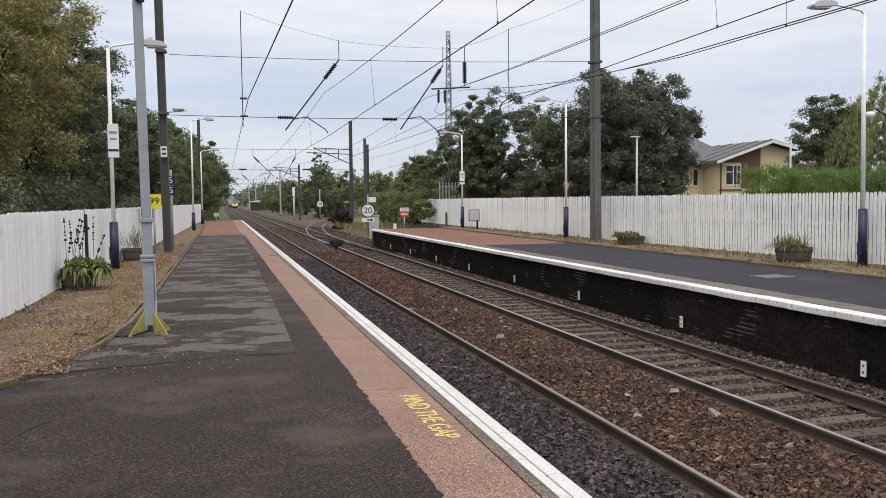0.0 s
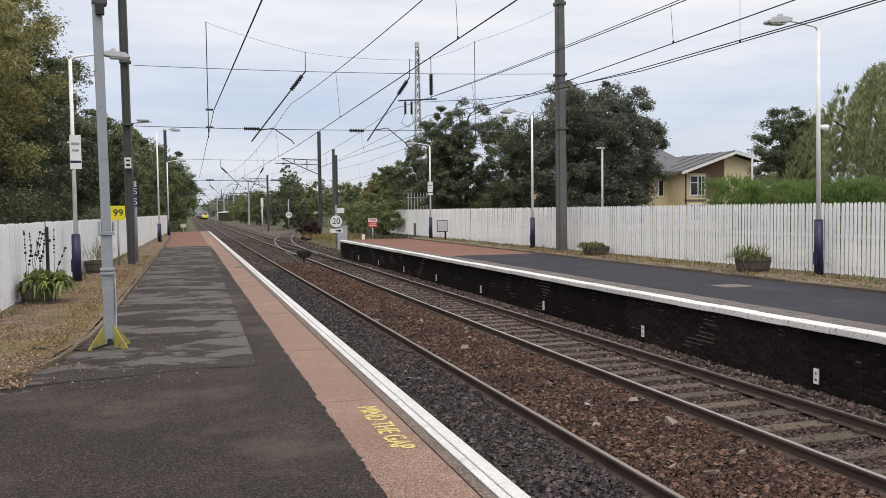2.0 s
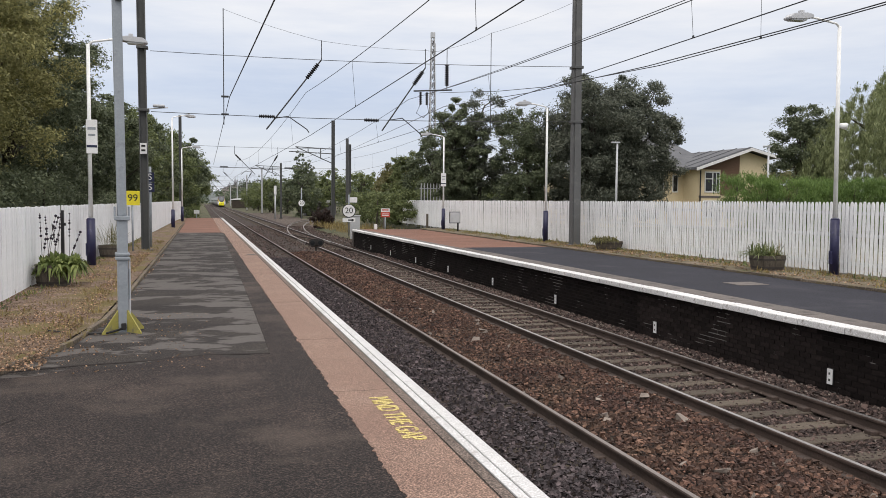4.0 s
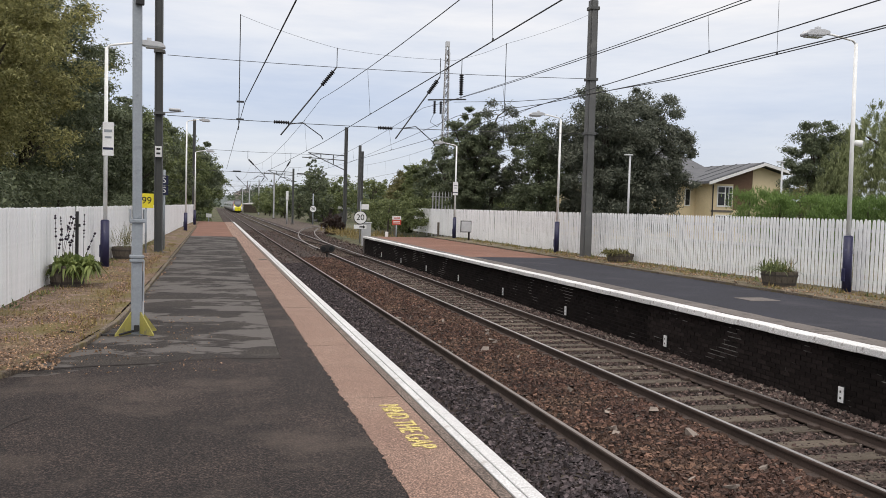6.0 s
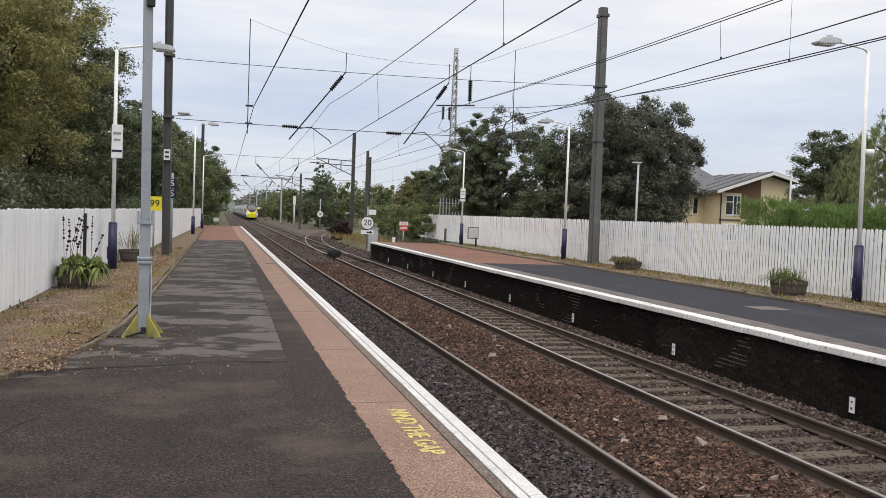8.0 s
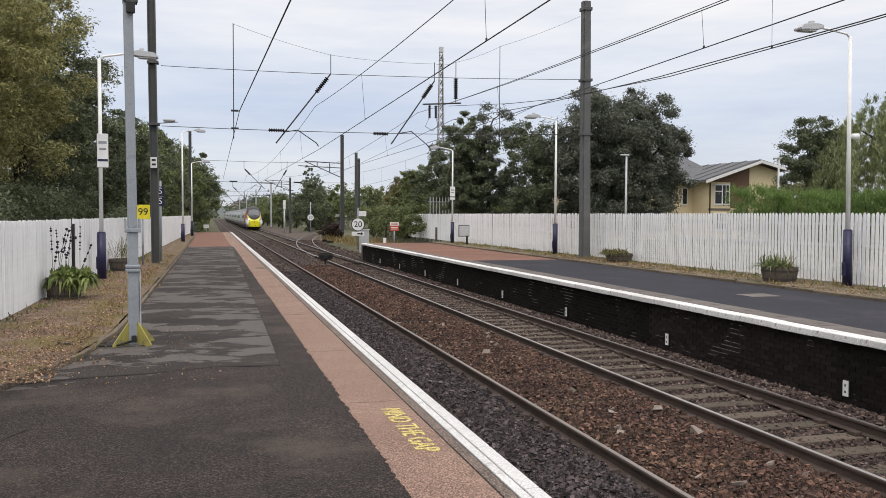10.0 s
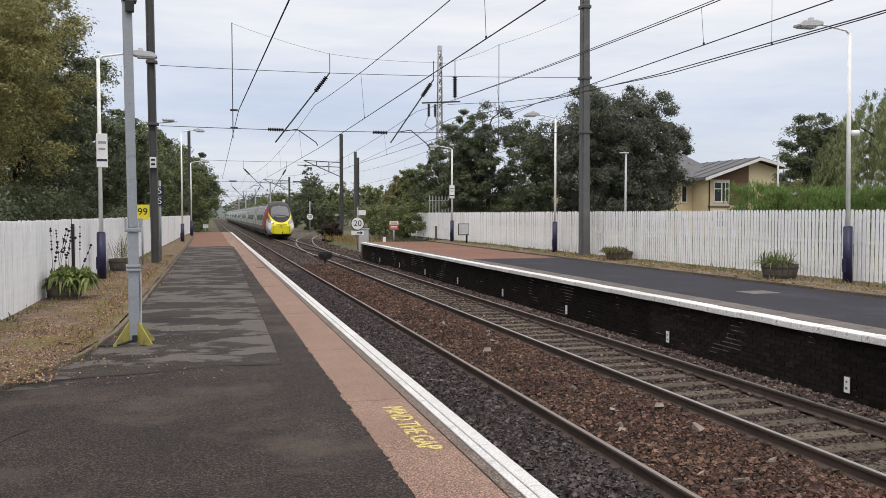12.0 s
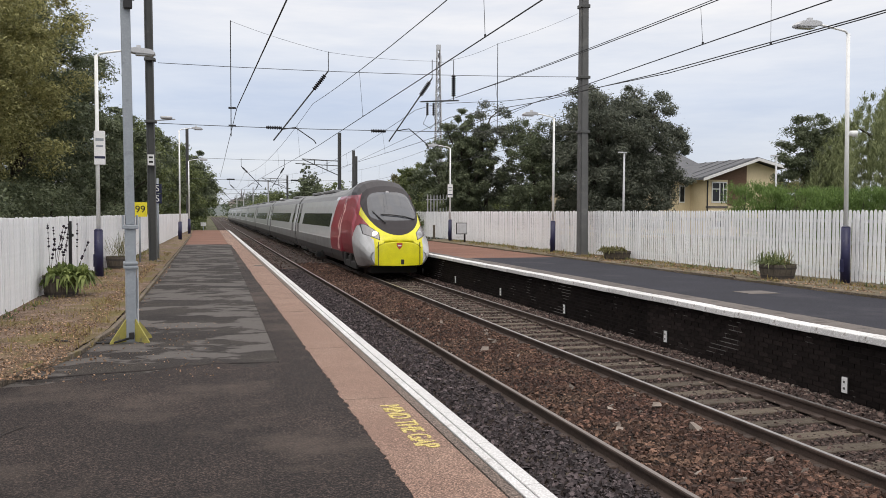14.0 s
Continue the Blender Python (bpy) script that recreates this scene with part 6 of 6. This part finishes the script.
def distance():
    rng = np.random.default_rng(90)
    bm = bmesh.new()
    rows = []
    for y, hh in ((700, 0), (1000, 14), (1500, 30), (2100, 38), (2900, 46)):
        rows.append([bm.verts.new((x, y, -2 + hh * (0.55 + 0.55 * noise.noise((x * 0.0016, y * 0.001, 3))))) for x in range(-2400, 3001, 150)])
    for a, b in zip(rows, rows[1:]):
        for i in range(len(a) - 1):
            bm.faces.new((a[i], a[i + 1], b[i + 1], b[i]))
    tagged(part("far_hills", bm, M["hill"], smooth=True), "low hazy hills beyond the town", "hills", kind="structure")
    cs = np.stack([rng.uniform(-320, 420, 1400), rng.uniform(380, 620, 1400), rng.uniform(-1, 10, 1400)], 1)
    cs = cs[(np.abs(cs[:, 0] - 5) > 9) | (cs[:, 1] > 520)]
    v, f = leaf_cloud(cs, np.tile((4.0, 4.0, 2.6), (len(cs), 1)), 18, 1.3, rng)
    tagged(new("far_woods", joined("far_woods", v, f, M["far_wood"])), "distant belt of woods", "woods", kind="stuff")
    cs = np.concatenate([np.stack([rng.uniform(15, 150, 700), rng.uniform(250, 400, 700), rng.uniform(-1, 8.5, 700)], 1), np.stack([rng.uniform(-90, -4, 300), rng.uniform(260, 420, 300), rng.uniform(-1, 9, 300)], 1)])
    v, f = leaf_cloud(cs, np.tile((2.6, 2.6, 1.8), (len(cs), 1)), 30, 0.62, rng)
    tagged(new("line_of_far_trees", joined("line_of_far_trees", v, f, M["far_wood"])), "belt of trees along the far line", "woods", kind="stuff")
    rr = random.Random(6)
    for k in range(16):
        x, y = rr.uniform(20, 95), rr.uniform(640, 760)
        hs = thing("distant_house", pose(x, y, 5 + rr.uniform(0, 7), 0, 0, rr.uniform(-30, 30)), "distant stone house with a grey pitched roof", "house", "distant houses")
        hs.scale = (0.5, 0.5, 0.5)
        part("wall", boxed(-5, 5, -4, 4, -34, 5), M["far_wall"], hs)
        part("roof", prism(bmesh.new(), [(-5.4, 4.9), (5.4, 4.9), (0, 9)], -4.3, 4.3), M["far_roof"], hs)
        for wx in (-2.5, 2.5):
            part("window", boxed(wx - 0.7, wx + 0.7, -4.06, -4.0, 1.2, 3.2), M["pane"], hs)
    c = thing("church_spire", pose(27.0, 700, 4), "distant church tower with a pointed spire", "church")
    part("tower", boxed(-0.9, 0.9, -0.9, 0.9, -10, 8), M["far_roof"], c)
    part("spire", cone(bmesh.new(), (0, 0, 8), (0, 0, 17.5), 1.0, 0.06, 8), M["far_roof"], c)
    s = thing("lineside_hut", pose(19.6, 142, -0.9), "low lineside hut with a pale roof", "shed")
    part("wall", boxed(-2.6, 2.6, -2, 2, 0, 2.2), M["far_roof"], s)
    part("roof", prism(bmesh.new(), [(-2.9, 2.2), (2.9, 2.2), (2.9, 2.5), (-2.9, 2.9)], -2.3, 2.3), M["fascia"], s)
    s = thing("trackside_shelter", pose(11.2, 258, -0.9), "small dark trackside shelter with a pale curved roof", "shed")
    part("wall", boxed(-2.2, 2.2, -2, 2, 0, 2.6), M["bark"], s)
    part("roof", prism(bmesh.new(), [(-2.5, 2.5), (2.5, 2.6), (2.3, 2.95), (0, 3.1), (-2.4, 2.75)], -2.2, 2.2), M["fascia"], s)


# ---- the train ----
PROFILE = [(0.0, 0.30), (0.80, 0.30), (1.16, 0.34), (1.25, 0.55), (1.315, 0.80), (1.345, 1.05), (1.362, 1.28), (1.365, 1.36), (1.362, 1.45), (1.335, 1.82), (1.29, 2.02), (1.24, 2.24), (1.185, 2.46), (1.12, 2.80), (1.05, 3.08), (0.93, 3.30), (0.74, 3.48), (0.42, 3.58), (0.21, 3.608), (0.0, 3.62)]


def fine_profile(step):
    out = []
    for (xa, za), (xb, zb) in zip(PROFILE, PROFILE[1:]):
        k = max(1, round(math.hypot(xb - xa, zb - za) / step))
        out += [(xa + (xb - xa) * i / k, za + (zb - za) * i / k) for i in range(k)]
    return out + [PROFILE[-1]]


def zones(verts, faces, choose, parent, table, smooth=True):
    """Splits a shell into parts by zone name; table: zone -> (part name, material, label)."""
    groups = {}
    vs = np.array(verts)
    for f in faces:
        p = vs[list(f)]
        n = np.cross(p[1] - p[0], p[2] - p[0]) + np.cross(p[2] - p[0], p[-1] - p[0])
        n = n / (np.linalg.norm(n) + 1e-9)
        groups.setdefault(choose(p.mean(0), n), []).append(f)
    out = {}
    for zone, fs in groups.items():
        ids = sorted({i for f in fs for i in f})
        at = {i: k for k, i in enumerate(ids)}
        name, mat, label = table[zone[0] if isinstance(zone, tuple) else zone]
        me = mesh_of(name, vs[ids], [[at[i] for i in f] for f in fs], (mat,), smooth)
        out[zone] = put(name, me, parent, label=label)
    return out


def train_nose(train):
    prof = fine_profile(0.032)
    ys = np.concatenate([np.linspace(0, 0.12, 4), np.linspace(0.14, 3.2, 130), np.linspace(3.26, 8.6, 40)])
    W = [(0, 0.97), (0.04, 1.035), (0.09, 1.08), (0.18, 1.125), (0.35, 1.17), (0.8, 1.27), (1.6, 1.33), (2.6, 1.358), (4.0, 1.365), (7, 1.365)]
    T = [(0, 1.40), (0.05, 1.54), (0.15, 1.68), (0.35, 1.88), (0.8, 2.28), (1.4, 2.78), (2.0, 3.22), (2.6, 3.58), (3.3, 3.82), (4.2, 3.89), (5.2, 3.80), (7, 3.65), (8.5, 3.62)]
    verts, faces, rings = [], [], []
    for y in ys:
        w = np.interp(y, *zip(*W)) / 1.365
        top = np.interp(y, *zip(*T))
        low = 0.30 + 0.20 * min(1, max(0, 1 - (y - 0.6) / 1.2)) + 0.42 * max(0, min(1, 4 * (y - 2.3), 4 * (5.6 - y)))
        ring = []
        half = []
        for x, z in prof:
            f = (z - 0.30) / 3.32
            g = f ** (0.90 + 0.1 * min(1, y / 3))
            xx = x * w
            full = 1 - min(1, y / 3.6)
            # the front stays full-width up to the screen before the shoulders draw in
            xx *= 1 + full * 0.10 * math.sin(math.pi * min(1, f))
            half.append((xx, y + 0.10 * (abs(xx) / 1.3) ** 2 * max(0, 1 - y), low + (top - low) * g))
        for x, yy, z in half:
            ring.append(len(verts))
            verts.append((x, yy, z))
        for x, yy, z in half[-2:0:-1]:
            ring.append(len(verts))
            verts.append((-x, yy, z))
        rings.append(ring)
    n = len(rings[0])
    for a, b in zip(rings, rings[1:]):
        for i in range(n):
            faces.append((a[i], a[(i + 1) % n], b[(i + 1) % n], b[i]))
    # front cap as strips between the two sides of the first ring
    r0 = rings[0]
    h = len(prof)
    cols = 30
    rows = []
    for i in range(1, h - 1):
        xr, yr, zr = verts[r0[i]]
        row = [r0[i]]
        for k in range(1, cols):
            f = 1 - 2 * k / cols
            row.append(len(verts))
            verts.append((xr * f, yr - (yr - 0.0) * (1 - f * f) - 0.03 * (1 - f * f), zr))
        row.append(r0[n - i])
        rows.append(row)
    for a, b in zip(rows, rows[1:]):
        for k in range(cols):
            faces.append((a[k + 1], a[k], b[k], b[k + 1]))

    def choose(c, nr):
        x, y, z = abs(c[0]), c[1], c[2]
        if 0.42 < z and y < 1.7:
            for m, kind in ((0, "lens"), (0.028, "rim")):
                if 0.74 - m < x < 1.2 + m and 1.50 + (x - 0.74) * 0.42 - m < z < min(2.04, 1.74 + (x - 0.74) * 0.80) + m:
                    return kind if m else ("lens_left" if c[0] < 0 else "lens_right")
        e = (x / 1.08) ** 2 + ((z - 2.75) / 1.10) ** 2
        g = (x / (0.90 + 0.16 * (2.75 - z))) ** 4 + (abs(z - 2.76) / 0.56) ** 4
        if y < 3.0 and e < 1 and z > 1.5 and not (y < 1.2 and 0.72 < x < 1.2 and z < 1.74 + (x - 0.74) * 0.80 and z < 2.04):
            return "glass" if g < 1 and z > 2.2 else "screen"
        if y > 2.6 and z > 3.22 or (z > 3.3):
            return "roof_dark" if y < 4.3 else "roof"
        if z < 0.42:
            return "skirt" if y > 0.9 else "silver"
        if y < 2.1:
            if z < 1.52 and x > 0.93:
                return "silver"
            if (x / 1.19) ** 2 + ((z - 2.66) / 1.24) ** 2 < 1 or z < 1.75 and x < 1.0 or y < 0.3:
                return "yellow"
        rear = 8.58 - 0.9 * max(0, (z - 2.0) / 1.2) ** 2 - 0.5 * max(0, (1.3 - z)) ** 2
        front_low = 1.9 + 1.2 * max(0, (z - 0.6) / 1.4) ** 0.6
        if z < 0.82 and y > 2.4:
            return "skirt"
        if z < 2.0 and y < 2.9 - 0.9 * max(0, (z - 0.9)):
            return "silver"
        if y < rear:
            mid = (y - 5.7) - 0.10 * math.sin(z * 6.5) + 0.45 * (z - 2.0)
            swirl = 0.9 < z < 2.9 and (abs(mid) < 0.13 + 0.16 * max(0, math.sin(z * 8)) or abs(mid - 0.55) < 0.07 * (1 + math.sin(z * 7)) and 1.5 < z)
            return "swirl" if swirl else "red"
        return "window" if 1.82 < z < 2.46 and y > 9 else "silver"

    table = {"rim": ("headlight_rim", M["train_black"], "black rim of the headlight cluster"), "lens_left": ("headlight", M["lens"], "smoked headlight cluster"), "lens_right": ("headlight", M["lens"], "smoked headlight cluster"), "glass": ("windscreen", M["windscreen"], "raked windscreen glass"), "screen": ("windscreen_surround", M["train_black"], "black windscreen surround"),
             "roof_dark": ("nose_roof", M["train_black"], "dark nose roof"), "roof": ("roof_panel", M["train_roof"], "grey roof"), "skirt": ("skirt", M["train_dark"], "dark grey skirt"),
             "silver": ("nose_shell", M["silver"], "silver-white nose shell"), "yellow": ("warning_panel", M["train_yellow"], "bright yellow warning panel"),
             "red": ("red_panel", M["train_red"], "deep red cab side"), "swirl": ("pale_flash", M["train_pink"], "pale flash across the red side"), "window": ("side_window", M["train_glass"], "dark side window")}
    # finer faces along the borders of the paintwork
    flat = np.array(verts)
    kinds = [choose(v, None) for v in verts]
    fine_faces = []
    for f in faces:
        if len(f) != 4 or len({kinds[i] for i in f}) == 1:
            fine_faces.append(f)
            continue
        p = flat[list(f)]
        start = len(verts)
        for j in range(4):
            for i in range(4):
                u, w = i / 3, j / 3
                verts.append(tuple((1 - w) * ((1 - u) * p[0] + u * p[1]) + w * ((1 - u) * p[3] + u * p[2])))
        for j in range(3):
            for i in range(3):
                k = start + j * 4 + i
                fine_faces.append((k, k + 1, k + 5, k + 4))
    faces = fine_faces
    made = zones(verts, faces, choose, train, table)
    # lights, wipers, coupling hatch and badge
    for s in (-1, 1):
        spot = min((v for v in verts if v[1] < 1.5 and v[0] * s > 0), key=lambda v: (abs(v[0]) - 0.85) ** 2 + (v[2] - 1.68) ** 2)
        bm = bmesh.new()
        bmesh.ops.create_uvsphere(bm, u_segments=16, v_segments=10, radius=0.115, matrix=Matrix.Translation(spot) @ Matrix.Diagonal((1, 0.35, 1, 1)))
        part("lamp_bowl", bm, M["headlight"] if s < 0 else M["lamp_head"], made["lens_left" if s < 0 else "lens_right"], "lit white headlamp" if s < 0 else "unlit headlamp", True)
        part("hatch_line", boxed(s * 0.80 - 0.007, s * 0.80 + 0.007, -0.033, 0.05, 0.52, 1.40), M["train_dark"], train)
    # two wipers lying along the foot of the windscreen
    shell = [v for v in verts if v[1] < 2.6 and v[2] > 1.5]

    def on_screen(x, z):
        v = min(shell, key=lambda q: (q[0] - x) ** 2 + (q[2] - z) ** 2)
        return (v[0], v[1] - 0.035, v[2] + 0.02)
    for pts in (((-0.78, 2.52), (-0.62, 2.30), (-0.42, 2.10)), ((-0.52, 2.42), (-0.1, 2.40), (0.36, 2.34), (0.80, 2.22))):
        part("wiper", tube(bmesh.new(), [on_screen(*p) for p in pts], 0.022, 6), M["black"], train, "black wiper")
    bm = bmesh.new()
    prism(bm, [(-0.11, 1.36), (0.11, 1.36), (0.10, 1.24), (0, 1.12), (-0.10, 1.24)], -0.045, 0.02)
    part("badge", bm, M["shield"], train, "small red shield badge")
    part("badge_mark", boxed(-0.07, 0.07, -0.05, -0.044, 1.24, 1.29), M["sign_white"], train)
    part("tow_eye", boxed(0.06, 0.18, -0.045, 0.03, 0.56, 0.74, 0.01), M["black"], train)
    bm = bmesh.new()
    cone(bm, (0, 2.24, 3.27), (0, 2.17, 3.33), 0.065, 0.065, 16)
    part("top_lamp", bm, M["lens"], train, "small lamp above the windscreen")
    bm = box(bmesh.new(), -0.9, 0.9, 0.85, 1.8, 0.16, 0.52, 0.05)
    part("obstacle_deflector", bm, M["underframe"], train)


def coach_shell(y0, y1, windows, doors):
    """Vertices and faces of one coach body, cut at the window and door edges."""
    cuts = {y0, y1, y0 + 0.12, y1 - 0.12}
    for a, b in windows + doors:
        cuts |= {a, b}
    ys = sorted(cuts)
    full = []
    for a, b in zip(ys, ys[1:]):
        full += [a]
        if b - a > 4:
            full += [a + (b - a) / 2]
    ys = full + [ys[-1]]
    verts, faces, rings = [], [], []
    for y in ys:
        k = 0.965 if y in (y0, y1) else 1.0
        ring = [(x * k, y, z) for x, z in PROFILE] + [(-x * k, y, z) for x, z in PROFILE[-2:0:-1]]
        rings.append(list(range(len(verts), len(verts) + len(ring))))
        verts += ring
    n = len(rings[0])
    for a, b in zip(rings, rings[1:]):
        for i in range(n):
            faces.append((a[i], a[(i + 1) % n], b[(i + 1) % n], b[i]))
    faces += [tuple(rings[0]), tuple(rings[-1][::-1])]
    return verts, faces


def bogie(train, y, shared):
    if not shared:
        bm = box(bmesh.new(), -1.12, 1.12, -1.75, 1.75, 0.38, 0.66, 0.04)
        box(bm, -1.2, -0.98, -1.5, 1.5, 0.22, 0.5, 0.03)
        box(bm, 0.98, 1.2, -1.5, 1.5, 0.22, 0.5, 0.03)
        for sy in (-1.35, 0, 1.35):
            box(bm, -1.22, -1.0, sy - 0.18, sy + 0.18, 0.3, 0.78, 0.03)
            box(bm, 1.0, 1.22, sy - 0.18, sy + 0.18, 0.3, 0.78, 0.03)
        shared["frame"] = part("bogie", bm, M["underframe"], train, m=pose(0, y, 0))
        bm = cone(bmesh.new(), (-0.83, 0, 0.43), (-0.69, 0, 0.43), 0.43, 0.43, 24)
        cone(bm, (0.69, 0, 0.43), (0.83, 0, 0.43), 0.43, 0.43, 24)
        cone(bm, (-0.69, 0, 0.43), (0.69, 0, 0.43), 0.08, 0.08, 10)
        b = shared["frame"]
        shared["wheel"] = part("wheelset", bm, M["rust"], b, m=pose(0, -1.35, 0))
        put("wheelset", shared["wheel"].data, b, pose(0, 1.35, 0))
    else:
        b = put("bogie", shared["frame"].data, train, pose(0, y, 0))
        for s in (-1.35, 1.35):
            put("wheelset", shared["wheel"].data, b, pose(0, s, 0))


def make_train():
    train = thing("express_train", pose(6.92, 30.1, RAIL_Z), "silver tilting express train with red cab sides and yellow front", "train")
    train_nose(train)
    shared = {}
    start, length = 0.0, 24.6
    shells = {}
    for c in range(9):
        y0, y1 = (8.6, 24.5) if c == 0 else (start, start + 23.2)
        wins, doors = [], []
        if c == 0:
            wins = [(9.1, 20.8)]
            doors = [(22.6, 23.7)]
        else:
            wins = [(y0 + 3.9, y1 - 2.4)]
            doors = [(y0 + 0.9, y0 + 2.0), (y1 - 2.0, y1 - 0.9)]
        verts, faces = coach_shell(y0, y1, wins, doors)

        def choose(p, nr, wins=wins, doors=doors, y0=y0, y1=y1):
            z, y = p[2], p[1]
            if abs(nr[1]) > 0.7:
                return "end"
            if z < 0.80:
                return "skirt"
            if z < 1.27:
                return "lower"
            if z > 3.1:
                return "roof"
            for a, b in wins:
                if a < y < b and 1.82 < z < 2.46:
                    return ("window", a, p[0] > 0)
            for a, b in doors:
                if a < y < b:
                    return ("door_glass" if 1.82 < z < 2.46 else "door", a, p[0] > 0)
            return "stripe" if 1.28 < z < 1.36 else "body"
        table = {"end": ("coach_end", M["train_dark"], "dark coach end"), "skirt": ("skirt", M["train_dark"], "dark grey lower side"), "lower": ("lower_side", M["train_lower"], "mid-grey lower side"), "roof": ("roof_panel", M["train_roof"], "grey roof"), "window": ("window_band", M["train_glass"], "dark tinted side windows"),
                 "door_glass": ("door_window", M["train_glass"], "dark door window"), "door": ("door", M["train_door"], "dark grey plug door"), "stripe": ("pale_stripe", M["train_stripe"], "thin pale stripe"), "body": ("coach_body", M["silver"], "silver-white coach body")}
        zones(verts, faces, choose, train, table, smooth=False)
        for z0, a, b in ((3.50, y0 + 3, y0 + 7), (3.50, y1 - 8, y1 - 4)):
            part("roof_unit", boxed(-0.75, 0.75, a, b, 3.52, 3.665, 0.04), M["train_roof"], train)
        part("underframe", boxed(-1.15, 1.15, y0 + 5.5, y1 - 5.5, 0.18, 0.34, 0.03), M["underframe"], train)
        bogie(train, (3.9 if c == 0 else y0 + 3.4), shared)
        bogie(train, y1 - 3.4, shared)
        if c < 8:
            part("gangway_bellows", boxed(-1.02, 1.02, y1 - 0.05, y1 + 0.85, 0.55, 3.2, 0.05), M["black"], train, "black gangway bellows")
        start = y1 + 0.8
    return train


fences()
lamp_posts()
hinged_column()
headspan()
catenary()
far_masts()
signs()
planters()
trees()
building()
lattice_tower()
palisade()
distance()
express = make_train()
weeds()
ballast()
brick_walls()


def motions():
    """The train runs towards the camera at an even 27 metres a second."""
    walk(express, [(t, pose(6.92, 30.1 + 27.0 * (14.0 - t), RAIL_Z)) for t in (0.0, 3.5, 7.0, 10.5, 14.0)])


motions()
